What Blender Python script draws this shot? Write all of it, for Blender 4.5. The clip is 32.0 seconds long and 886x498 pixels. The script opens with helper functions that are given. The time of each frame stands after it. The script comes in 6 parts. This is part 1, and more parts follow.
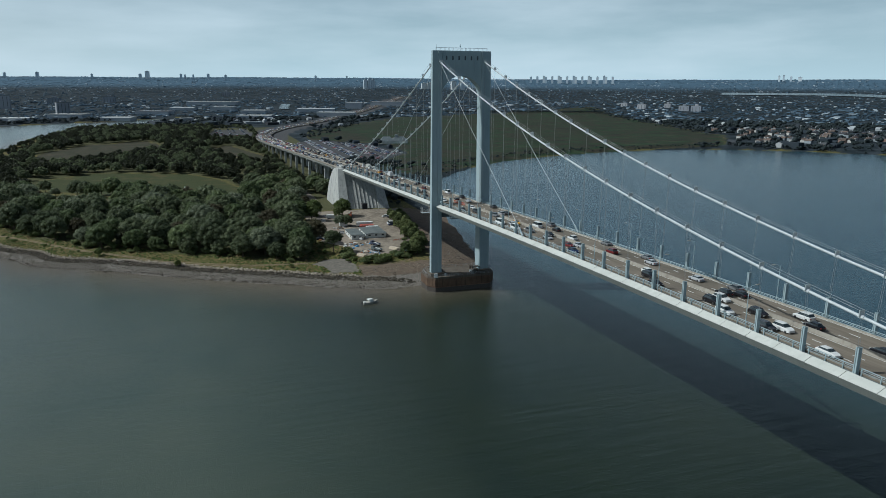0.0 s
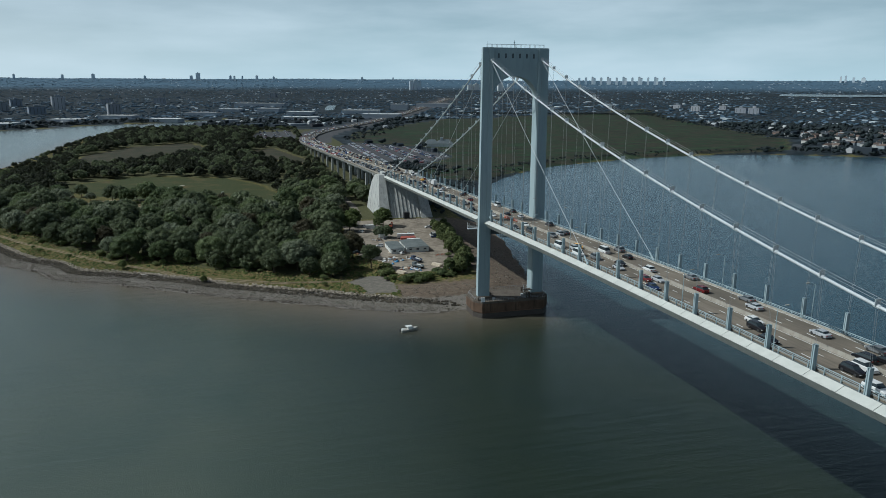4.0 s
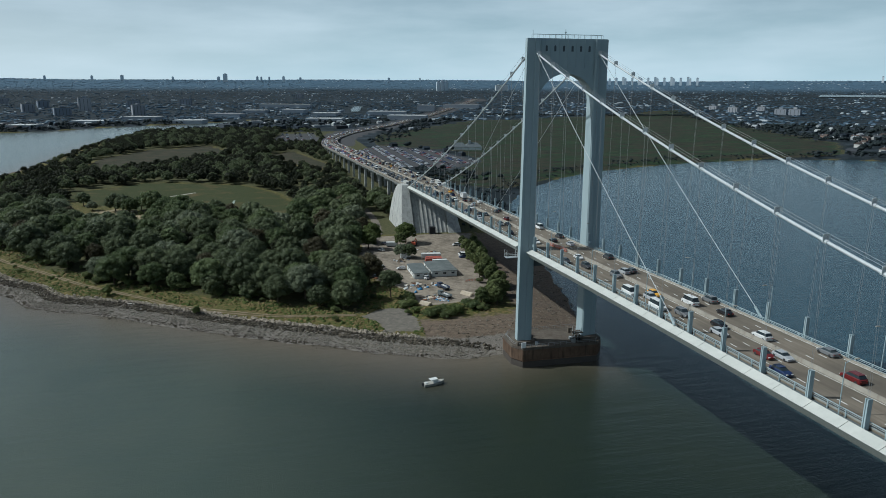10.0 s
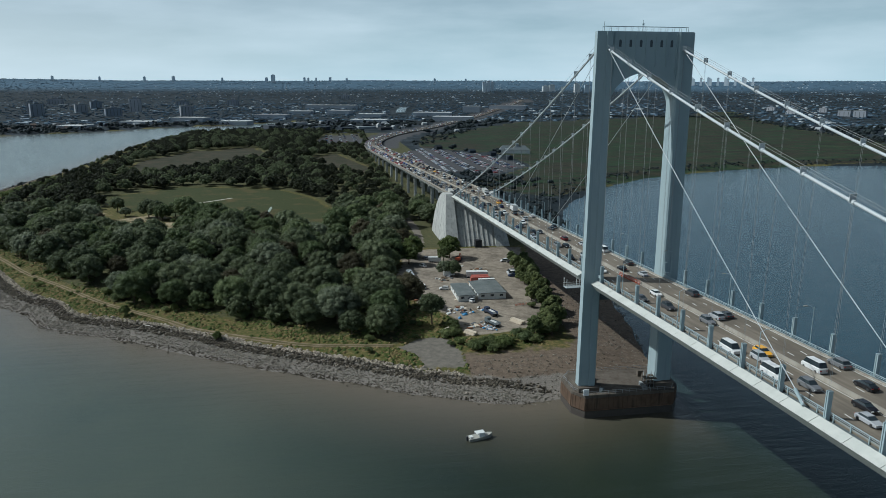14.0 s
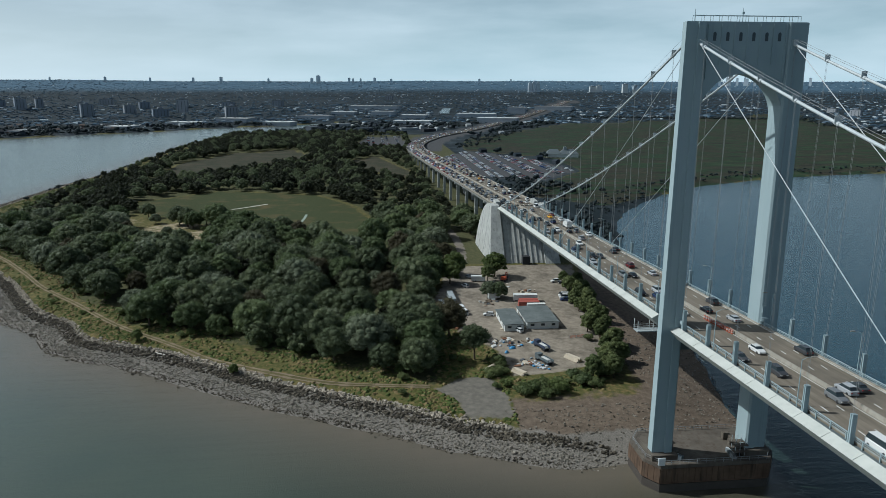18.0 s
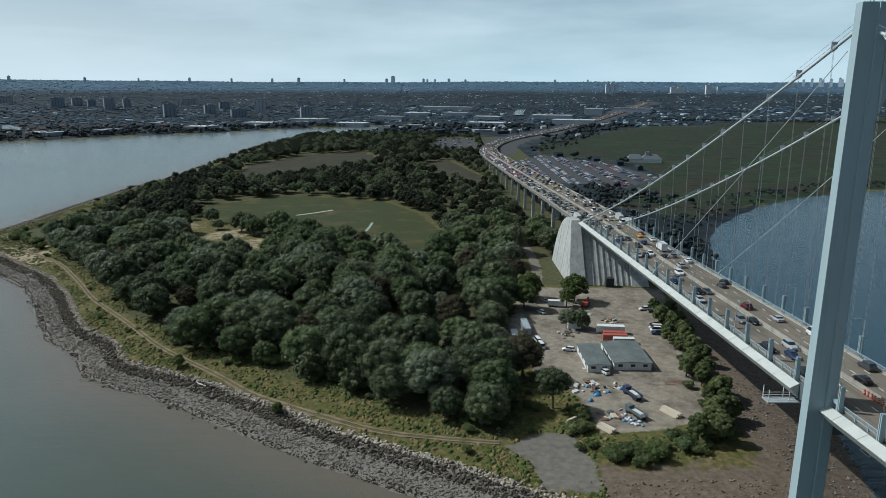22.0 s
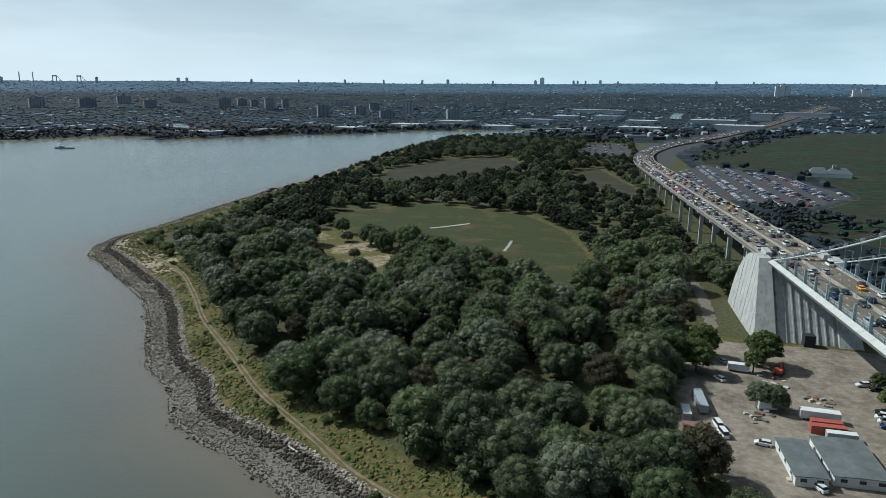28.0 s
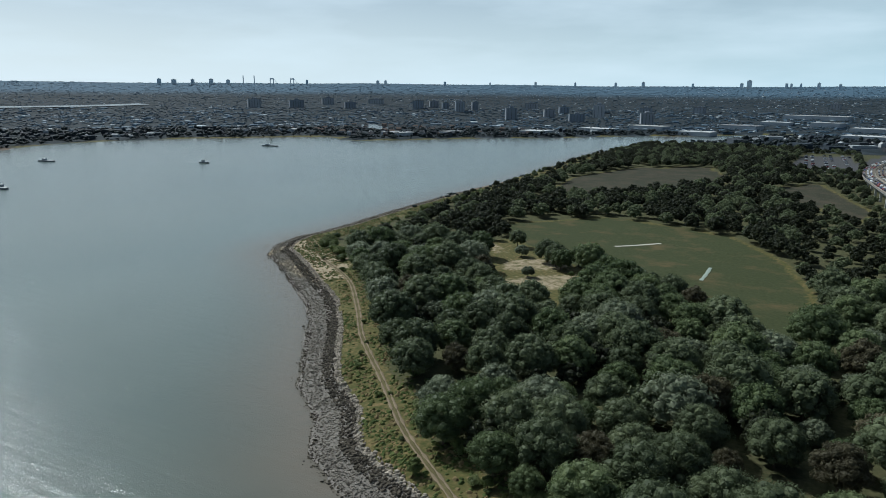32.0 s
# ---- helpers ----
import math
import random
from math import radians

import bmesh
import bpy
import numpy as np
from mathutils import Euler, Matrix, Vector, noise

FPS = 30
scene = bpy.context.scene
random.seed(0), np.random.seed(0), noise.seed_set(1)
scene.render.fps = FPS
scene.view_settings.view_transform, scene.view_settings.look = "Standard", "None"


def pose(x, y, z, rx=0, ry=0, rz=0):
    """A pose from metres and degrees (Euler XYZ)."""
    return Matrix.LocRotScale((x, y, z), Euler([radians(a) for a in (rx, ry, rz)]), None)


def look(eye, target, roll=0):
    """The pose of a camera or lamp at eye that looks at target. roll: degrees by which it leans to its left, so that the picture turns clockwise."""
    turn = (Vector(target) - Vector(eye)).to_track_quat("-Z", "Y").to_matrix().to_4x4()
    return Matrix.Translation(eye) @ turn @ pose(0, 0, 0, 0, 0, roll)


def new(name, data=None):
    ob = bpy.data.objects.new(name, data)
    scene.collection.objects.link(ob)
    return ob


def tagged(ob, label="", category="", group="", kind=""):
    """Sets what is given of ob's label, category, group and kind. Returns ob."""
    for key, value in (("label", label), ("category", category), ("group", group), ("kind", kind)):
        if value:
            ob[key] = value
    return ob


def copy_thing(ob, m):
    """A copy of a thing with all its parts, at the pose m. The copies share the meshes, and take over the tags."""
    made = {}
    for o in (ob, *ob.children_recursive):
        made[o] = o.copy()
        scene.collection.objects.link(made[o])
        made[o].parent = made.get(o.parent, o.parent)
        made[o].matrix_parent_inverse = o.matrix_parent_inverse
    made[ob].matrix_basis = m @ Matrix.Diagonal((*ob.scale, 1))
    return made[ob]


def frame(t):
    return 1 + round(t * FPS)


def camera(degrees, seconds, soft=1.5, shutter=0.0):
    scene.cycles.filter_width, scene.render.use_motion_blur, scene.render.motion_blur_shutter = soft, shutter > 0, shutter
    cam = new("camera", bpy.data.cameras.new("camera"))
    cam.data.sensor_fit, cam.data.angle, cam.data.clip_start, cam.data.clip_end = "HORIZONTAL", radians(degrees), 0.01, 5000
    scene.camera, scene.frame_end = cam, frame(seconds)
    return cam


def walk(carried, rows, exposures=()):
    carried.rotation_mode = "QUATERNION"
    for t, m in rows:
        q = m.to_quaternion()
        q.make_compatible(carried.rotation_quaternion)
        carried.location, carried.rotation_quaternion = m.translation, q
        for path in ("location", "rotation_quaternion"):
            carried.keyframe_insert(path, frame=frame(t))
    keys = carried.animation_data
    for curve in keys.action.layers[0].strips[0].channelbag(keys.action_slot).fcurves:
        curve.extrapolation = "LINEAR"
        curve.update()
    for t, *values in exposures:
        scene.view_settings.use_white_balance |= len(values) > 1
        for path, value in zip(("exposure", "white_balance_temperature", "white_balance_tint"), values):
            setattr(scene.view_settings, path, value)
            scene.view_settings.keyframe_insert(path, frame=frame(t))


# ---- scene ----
cam = camera(64.85, 32.0, 0.7)
EXPOSURE = -0.55
PATH = [
    (0, (-119.06, -321.42, 100.13), (-115.870, -312.231, 97.824), 0.30),
    (1, (-116.41, -312.42, 100.12), (-113.425, -303.157, 97.818), 0.29),
    (2, (-113.81, -303.42, 100.11), (-111.033, -294.100, 97.806), 0.28),
    (3, (-111.30, -294.46, 100.08), (-108.612, -285.110, 97.782), 0.27),
    (4, (-108.91, -285.55, 100.03), (-106.317, -276.168, 97.739), 0.26),
    (5, (-106.67, -276.69, 99.97), (-104.170, -267.286, 97.674), 0.25),
    (6, (-104.57, -267.88, 99.88), (-102.148, -258.447, 97.592), 0.24),
    (7, (-102.57, -259.08, 99.79), (-100.158, -249.645, 97.500), 0.23),
    (8, (-100.66, -250.27, 99.69), (-98.264, -240.833, 97.409), 0.22),
    (9, (-98.80, -241.44, 99.61), (-96.461, -231.989, 97.324), 0.20),
    (10, (-97.00, -232.59, 99.63), (-94.763, -223.113, 97.347), 0.19),
    (11, (-95.28, -223.72, 99.68), (-93.254, -214.196, 97.397), 0.17),
    (12, (-93.65, -214.84, 99.76), (-91.757, -205.288, 97.485), 0.16),
    (13, (-92.12, -205.95, 99.89), (-90.332, -196.382, 97.617), 0.14),
    (14, (-90.69, -197.06, 100.06), (-89.065, -187.459, 97.783), 0.13),
    (15, (-89.36, -188.16, 100.24), (-87.854, -178.536, 97.968), 0.12),
    (16, (-88.12, -179.24, 100.43), (-86.743, -169.602, 98.158), 0.11),
    (17, (-86.99, -170.32, 100.61), (-85.789, -160.651, 98.340), 0.10),
    (18, (-85.99, -161.38, 100.78), (-84.964, -151.697, 98.508), 0.10),
    (19, (-85.16, -152.45, 100.93), (-84.356, -142.743, 98.656), 0.10),
    (20, (-84.54, -143.53, 101.05), (-83.986, -133.802, 98.779), 0.11),
    (21, (-84.18, -134.61, 101.14), (-83.850, -124.879, 98.874), 0.11),
    (22, (-84.05, -125.70, 101.22), (-84.029, -115.960, 98.955), 0.13),
    (23, (-84.15, -116.77, 101.30), (-84.444, -107.031, 99.036), 0.14),
    (24, (-84.47, -107.80, 101.39), (-85.021, -98.071, 99.133), 0.16),
    (25, (-85.00, -98.78, 101.51), (-85.900, -89.079, 99.256), 0.19),
    (26, (-85.78, -89.75, 101.65), (-87.034, -80.087, 99.397), 0.21),
    (27, (-86.85, -80.75, 101.79), (-88.482, -71.140, 99.543), 0.24),
    (28, (-88.27, -71.82, 101.93), (-90.244, -62.274, 99.680), 0.28),
    (28.5, (-89.11, -67.39, 101.99), (-91.301, -57.894, 99.741), 0.30),
    (29, (-90.04, -62.99, 102.04), (-92.420, -53.537, 99.797), 0.31),
    (29.5, (-91.05, -58.61, 102.09), (-93.667, -49.221, 99.849), 0.33),
    (30, (-92.12, -54.25, 102.14), (-95.143, -44.982, 99.898), 0.35),
    (30.5, (-93.23, -49.90, 102.18), (-96.687, -40.786, 99.943), 0.37),
    (31, (-94.38, -45.56, 102.22), (-98.149, -36.572, 99.987), 0.39),
    (31.5, (-95.55, -41.23, 102.26), (-99.646, -32.384, 100.029), 0.41),
    (32, (-96.74, -36.90, 102.30), (-101.142, -28.207, 100.071), 0.43),
]
walk(cam, [(t, look(eye, target, roll)) for t, eye, target, roll in PATH], [(0.0, EXPOSURE - 0.12, 5700, 5), (13.0, EXPOSURE - 0.08, 5700, 5), (24.0, EXPOSURE + 0.05, 5700, 5), (29.0, EXPOSURE + 0.13, 5700, 5), (32.0, EXPOSURE + 0.09, 5700, 5)])

# ---- sky and sun: a hazy afternoon, the sun over the river to the west ----
SUN_AZ, SUN_EL = radians(72), radians(43)      # azimuth counted from +y towards -x
sun_way = Vector((-math.sin(SUN_AZ) * math.cos(SUN_EL), math.cos(SUN_AZ) * math.cos(SUN_EL), math.sin(SUN_EL)))
sun = new("sun", bpy.data.lights.new("sun", "SUN"))
sun.data.energy, sun.data.angle, sun.data.color = 5.7, radians(0.6), (1.0, 0.96, 0.88)
sun.matrix_world = look((0, 0, 400), Vector((0, 0, 400)) - sun_way)

world = bpy.data.worlds.new("sky")
scene.world = world
world.use_nodes = True
wn, wl = world.node_tree.nodes, world.node_tree.links
wn.clear()
w_out, w_bg = wn.new("ShaderNodeOutputWorld"), wn.new("ShaderNodeBackground")
w_sky = wn.new("ShaderNodeTexSky")
w_sky.sky_type, w_sky.sun_disc = "NISHITA", False
w_sky.sun_elevation, w_sky.sun_rotation = SUN_EL, -SUN_AZ
w_sky.air_density, w_sky.dust_density, w_sky.ozone_density = 1.0, 0.6, 2.0
w_co, w_map = wn.new("ShaderNodeTexCoord"), wn.new("ShaderNodeMapping")
w_map.inputs["Scale"].default_value = (2.2, 2.2, 11.0)
w_noise = wn.new("ShaderNodeTexNoise")
w_noise.inputs["Scale"].default_value, w_noise.inputs["Detail"].default_value = 1.6, 7.0
w_noise.inputs["Roughness"].default_value = 0.5
w_ramp = wn.new("ShaderNodeValToRGB")
w_ramp.color_ramp.elements[0].position, w_ramp.color_ramp.elements[1].position = 0.42, 0.76
w_mix = wn.new("ShaderNodeMix")
w_mix.data_type = "RGBA"
w_mix.inputs["B"].default_value = (12.4, 13.7, 14.0, 1)
w_fac = wn.new("ShaderNodeMath")
w_fac.operation = "MULTIPLY"
w_fac.inputs[1].default_value = 0.55
wl.new(w_co.outputs["Generated"], w_map.inputs["Vector"])
wl.new(w_map.outputs["Vector"], w_noise.inputs["Vector"])
wl.new(w_noise.outputs["Fac"], w_ramp.inputs["Fac"])
wl.new(w_ramp.outputs["Color"], w_fac.inputs[0])
w_high, w_fac2 = wn.new("ShaderNodeMapRange"), wn.new("ShaderNodeMath")
w_high.inputs["From Min"].default_value, w_high.inputs["From Max"].default_value = 0.2, 0.55
w_high.inputs["To Min"].default_value, w_high.inputs["To Max"].default_value = 1.0, 0.08
w_fac2.operation = "MULTIPLY"
wl.new(w_fac.outputs["Value"], w_fac2.inputs[0])
wl.new(w_high.outputs["Result"], w_fac2.inputs[1])
wl.new(w_fac2.outputs["Value"], w_mix.inputs["Factor"])
# pale haze that thickens towards the horizon, with thin white cloud over it
w_sep, w_haze, w_mix2 = wn.new("ShaderNodeSeparateXYZ"), wn.new("ShaderNodeMapRange"), wn.new("ShaderNodeMix")
w_mix2.data_type = "RGBA"
w_haze.inputs["From Min"].default_value, w_haze.inputs["From Max"].default_value = 0.0, 0.26
w_haze.inputs["To Min"].default_value, w_haze.inputs["To Max"].default_value = 0.95, 0.0
w_tint = wn.new("ShaderNodeMix")
w_tint.data_type = "RGBA"
w_warm = wn.new("ShaderNodeMapRange")
w_warm.inputs["From Min"].default_value, w_warm.inputs["From Max"].default_value = 0.15, 0.85
w_tint.inputs["A"].default_value, w_tint.inputs["B"].default_value = (9.0, 11.35, 11.9, 1), (12.8, 13.3, 13.0, 1)
wl.new(w_tint.outputs["Result"], w_mix2.inputs["B"])
wl.new(w_co.outputs["Generated"], w_sep.inputs["Vector"])
wl.new(w_sep.outputs["Z"], w_haze.inputs["Value"])
wl.new(w_sep.outputs["Z"], w_high.inputs["Value"])
w_dot, w_glow, w_max = wn.new("ShaderNodeVectorMath"), wn.new("ShaderNodeMapRange"), wn.new("ShaderNodeMath")
w_dot.operation, w_max.operation = "DOT_PRODUCT", "MAXIMUM"
w_dot.inputs[1].default_value = sun_way
w_glow.inputs["From Min"].default_value, w_glow.inputs["From Max"].default_value = 0.5, 1.0
w_glow.inputs["To Min"].default_value, w_glow.inputs["To Max"].default_value = 0.0, 0.95
wl.new(w_co.outputs["Generated"], w_dot.inputs[0])
wl.new(w_dot.outputs["Value"], w_glow.inputs["Value"])
wl.new(w_dot.outputs["Value"], w_warm.inputs["Value"])
wl.new(w_warm.outputs["Result"], w_tint.inputs["Factor"])
wl.new(w_haze.outputs["Result"], w_max.inputs[0])
wl.new(w_glow.outputs["Result"], w_max.inputs[1])
wl.new(w_max.outputs["Value"], w_mix2.inputs["Factor"])
w_dim = wn.new("ShaderNodeMix")
w_dim.data_type, w_dim.blend_type = "RGBA", "MULTIPLY"
w_dim.inputs["Factor"].default_value, w_dim.inputs["B"].default_value = 1.0, (0.62, 0.66, 0.70, 1)
wl.new(w_sky.outputs["Color"], w_dim.inputs["A"])
wl.new(w_mix2.outputs["Result"], w_mix.inputs["A"])
# the sky away from the sun is a deeper tone
w_deep, w_away = wn.new("ShaderNodeMapRange"), wn.new("ShaderNodeMix")
w_deep.inputs["From Min"].default_value, w_deep.inputs["From Max"].default_value = -0.7, 0.75
w_away.data_type = "RGBA"
w_away.inputs["A"].default_value, w_away.inputs["B"].default_value = (0.36, 0.42, 0.50, 1), (1, 1, 1, 1)
w_tone = wn.new("ShaderNodeMix")
w_tone.data_type, w_tone.blend_type = "RGBA", "MULTIPLY"
w_tone.inputs["Factor"].default_value = 1.0
wl.new(w_dot.outputs["Value"], w_deep.inputs["Value"])
wl.new(w_deep.outputs["Result"], w_away.inputs["Factor"])
wl.new(w_dim.outputs["Result"], w_tone.inputs["A"])
wl.new(w_away.outputs["Result"], w_tone.inputs["B"])
wl.new(w_tone.outputs["Result"], w_mix2.inputs["A"])
wl.new(w_mix.outputs["Result"], w_bg.inputs["Color"])
w_bg.inputs["Strength"].default_value = 0.092
wl.new(w_bg.outputs["Background"], w_out.inputs["Surface"])


# ---- materials ----
class Nodes:
    """A principled material with a few shorthands for its nodes."""

    def __init__(self, name, rough=0.8, metal=0.0):
        self.mat = bpy.data.materials.new(name)
        self.mat.use_nodes = True
        self.n, self.l = self.mat.node_tree.nodes, self.mat.node_tree.links
        self.p = self.n["Principled BSDF"]
        self.p.inputs["Roughness"].default_value, self.p.inputs["Metallic"].default_value = rough, metal
        if rough >= 0.85:
            self.p.inputs["Specular IOR Level"].default_value = 0.12

    def noise(self, scale, detail=4, rough=0.55, stretch=None):
        co = self.n.new("ShaderNodeNewGeometry").outputs["Position"]
        if stretch:
            m = self.n.new("ShaderNodeMapping")
            m.inputs["Scale"].default_value = stretch
            self.l.new(co, m.inputs["Vector"])
            co = m.outputs["Vector"]
        t = self.n.new("ShaderNodeTexNoise")
        t.inputs["Scale"].default_value, t.inputs["Detail"].default_value, t.inputs["Roughness"].default_value = scale, detail, rough
        self.l.new(co, t.inputs["Vector"])
        return t.outputs["Fac"]

    def ramp(self, fac, *stops):
        r = self.n.new("ShaderNodeValToRGB")
        while len(r.color_ramp.elements) < len(stops):
            r.color_ramp.elements.new(0.5)
        for e, (at, c) in zip(r.color_ramp.elements, stops):
            e.position, e.color = at, (*c, 1) if len(c) == 3 else c
        self.l.new(fac, r.inputs["Fac"])
        return r.outputs["Color"]

    def step(self, fac, a, b):
        m = self.n.new("ShaderNodeMapRange")
        m.inputs["From Min"].default_value, m.inputs["From Max"].default_value = a, b
        self.l.new(fac, m.inputs["Value"])
        return m.outputs["Result"]

    def mix(self, fac, a, b, mode="MIX"):
        m = self.n.new("ShaderNodeMix")
        m.data_type, m.blend_type = "RGBA", mode
        for key, v in (("Factor", fac), ("A", a), ("B", b)):
            if isinstance(v, (int, float)):
                m.inputs[key].default_value = v
            elif isinstance(v, tuple):
                m.inputs[key].default_value = (*v, 1)
            else:
                self.l.new(v, m.inputs[key])
        return m.outputs["Result"]

    def math(self, op, a, b):
        m = self.n.new("ShaderNodeMath")
        m.operation = op
        for i, v in enumerate((a, b)):
            if isinstance(v, (int, float)):
                m.inputs[i].default_value = v
            else:
                self.l.new(v, m.inputs[i])
        return m.outputs["Value"]

    def attr(self, name):
        a = self.n.new("ShaderNodeAttribute")
        a.attribute_name = name
        return a.outputs["Fac"]

    def random(self):
        return self.n.new("ShaderNodeObjectInfo").outputs["Random"]

    def island(self):
        return self.n.new("ShaderNodeNewGeometry").outputs["Random Per Island"]

    def bump(self, height, strength, distance):
        b = self.n.new("ShaderNodeBump")
        b.inputs["Strength"].default_value, b.inputs["Distance"].default_value = strength, distance
        self.l.new(height, b.inputs["Height"])
        self.l.new(b.outputs["Normal"], self.p.inputs["Normal"])
        return b

    def color(self, c):
        if isinstance(c, tuple):
            self.p.inputs["Base Color"].default_value = (*c, 1)
        else:
            self.l.new(c, self.p.inputs["Base Color"])
        return self.mat


def plain(name, c, rough=0.6, metal=0.0, vary=0.15, scale=1.5):
    """A painted or bare surface with grain and larger blotches."""
    k = Nodes(name, rough, metal)
    fine, wide = k.noise(scale * 4, 3), k.noise(scale * 0.3, 3)
    low = tuple(v * (1 - vary) for v in c)
    high = tuple(min(1, v * (1 + vary)) for v in c)
    col = k.mix(0.5, k.ramp(fine, (0.3, low), (0.7, high)), k.ramp(wide, (0.3, low), (0.7, high)))
    k.bump(fine, 0.2, 0.02)
    return k.color(col)


def random_paint(name, colours, rough=0.3, metal=0.0, island=False):
    """One of several paints, by the object."""
    k = Nodes(name, rough, metal)
    r = k.n.new("ShaderNodeValToRGB")
    r.color_ramp.interpolation = "CONSTANT"
    while len(r.color_ramp.elements) < len(colours):
        r.color_ramp.elements.new(0.5)
    for i, (e, c) in enumerate(zip(r.color_ramp.elements, colours)):
        e.position, e.color = i / len(colours), (*c, 1)
    k.l.new(k.island() if island else k.random(), r.inputs["Fac"])
    return k.color(r.outputs["Color"])


def steel_paint(name, tone):
    k = Nodes(name, 0.5)
    wide = k.noise(0.12, 4, stretch=(1, 1, 0.35))
    streak = k.noise(0.9, 4, stretch=(1, 1, 0.06))
    k.p.inputs["Specular IOR Level"].default_value = 0.3
    base = k.ramp(wide, (0.3, tuple(v * tone for v in (0.275, 0.345, 0.362))), (0.7, tuple(v * tone for v in (0.325, 0.395, 0.410))))
    col = k.mix(k.math("MULTIPLY", k.step(streak, 0.56, 0.8), 0.55), base, tuple(v * tone for v in (0.20, 0.245, 0.255)))
    k.bump(k.noise(3.0, 3), 0.08, 0.03)
    return k.color(col)


def concrete(name, a, b, stain=(0.16, 0.12, 0.09), amount=0.7):
    k = Nodes(name, 0.9)
    col = k.ramp(k.noise(0.25, 5), (0.3, a), (0.7, b))
    col = k.mix(k.math("MULTIPLY", k.step(k.noise(0.8, 5, 0.6, (1, 1, 0.1)), 0.5, 0.75), amount), col, stain)
    k.bump(k.noise(2.5, 4), 0.3, 0.06)
    return k.color(col)


def asphalt():
    k = Nodes("worn concrete roadway", 0.85)
    lane = k.noise(0.8, 4, 0.6, (1, 0.05, 1))
    col = k.ramp(lane, (0.3, (0.130, 0.110, 0.085)), (0.7, (0.215, 0.185, 0.146)))
    col = k.mix(k.step(k.noise(0.07, 4), 0.45, 0.75), col, (0.108, 0.095, 0.077))
    k.bump(k.noise(6, 3), 0.15, 0.02)
    return k.color(col)


def water_material():
    k = Nodes("murky tidal water", 0.13)
    k.p.inputs["IOR"].default_value = 1.33
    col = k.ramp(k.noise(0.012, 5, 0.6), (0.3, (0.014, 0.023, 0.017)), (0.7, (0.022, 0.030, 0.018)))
    # paler westwards: murky water plus sky sheen put into the base colour
    col = k.mix(k.attr("silt_sheen"), col, k.ramp(k.noise(0.02, 4), (0.3, (0.046, 0.064, 0.050)), (0.7, (0.062, 0.076, 0.056))))
    # open river paler still, reflected sky and glitter carried in the colour
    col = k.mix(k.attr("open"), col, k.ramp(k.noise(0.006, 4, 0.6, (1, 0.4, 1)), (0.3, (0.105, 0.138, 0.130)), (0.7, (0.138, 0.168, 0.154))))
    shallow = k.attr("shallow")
    # bluer deep water in the bay, with reflected sky blue in the colour
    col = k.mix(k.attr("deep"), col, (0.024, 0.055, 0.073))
    k.color(k.mix(shallow, col, (0.125, 0.105, 0.078)))
    small = k.noise(0.9, 3, 0.6, (1, 0.55, 1))
    mid = k.noise(0.17, 3, 0.5, (0.16, 1.6, 1))
    patch = k.step(k.noise(0.008, 3), 0.35, 0.7)
    h = k.math("ADD", k.math("MULTIPLY", small, k.math("ADD", 0.6, k.math("MULTIPLY", patch, 0.6))), k.math("MULTIPLY", mid, 2.4))
    k.bump(k.math("ADD", h, k.math("MULTIPLY", k.noise(2.4, 2), 1.3)), 0.75, 0.12)
    return k.mat


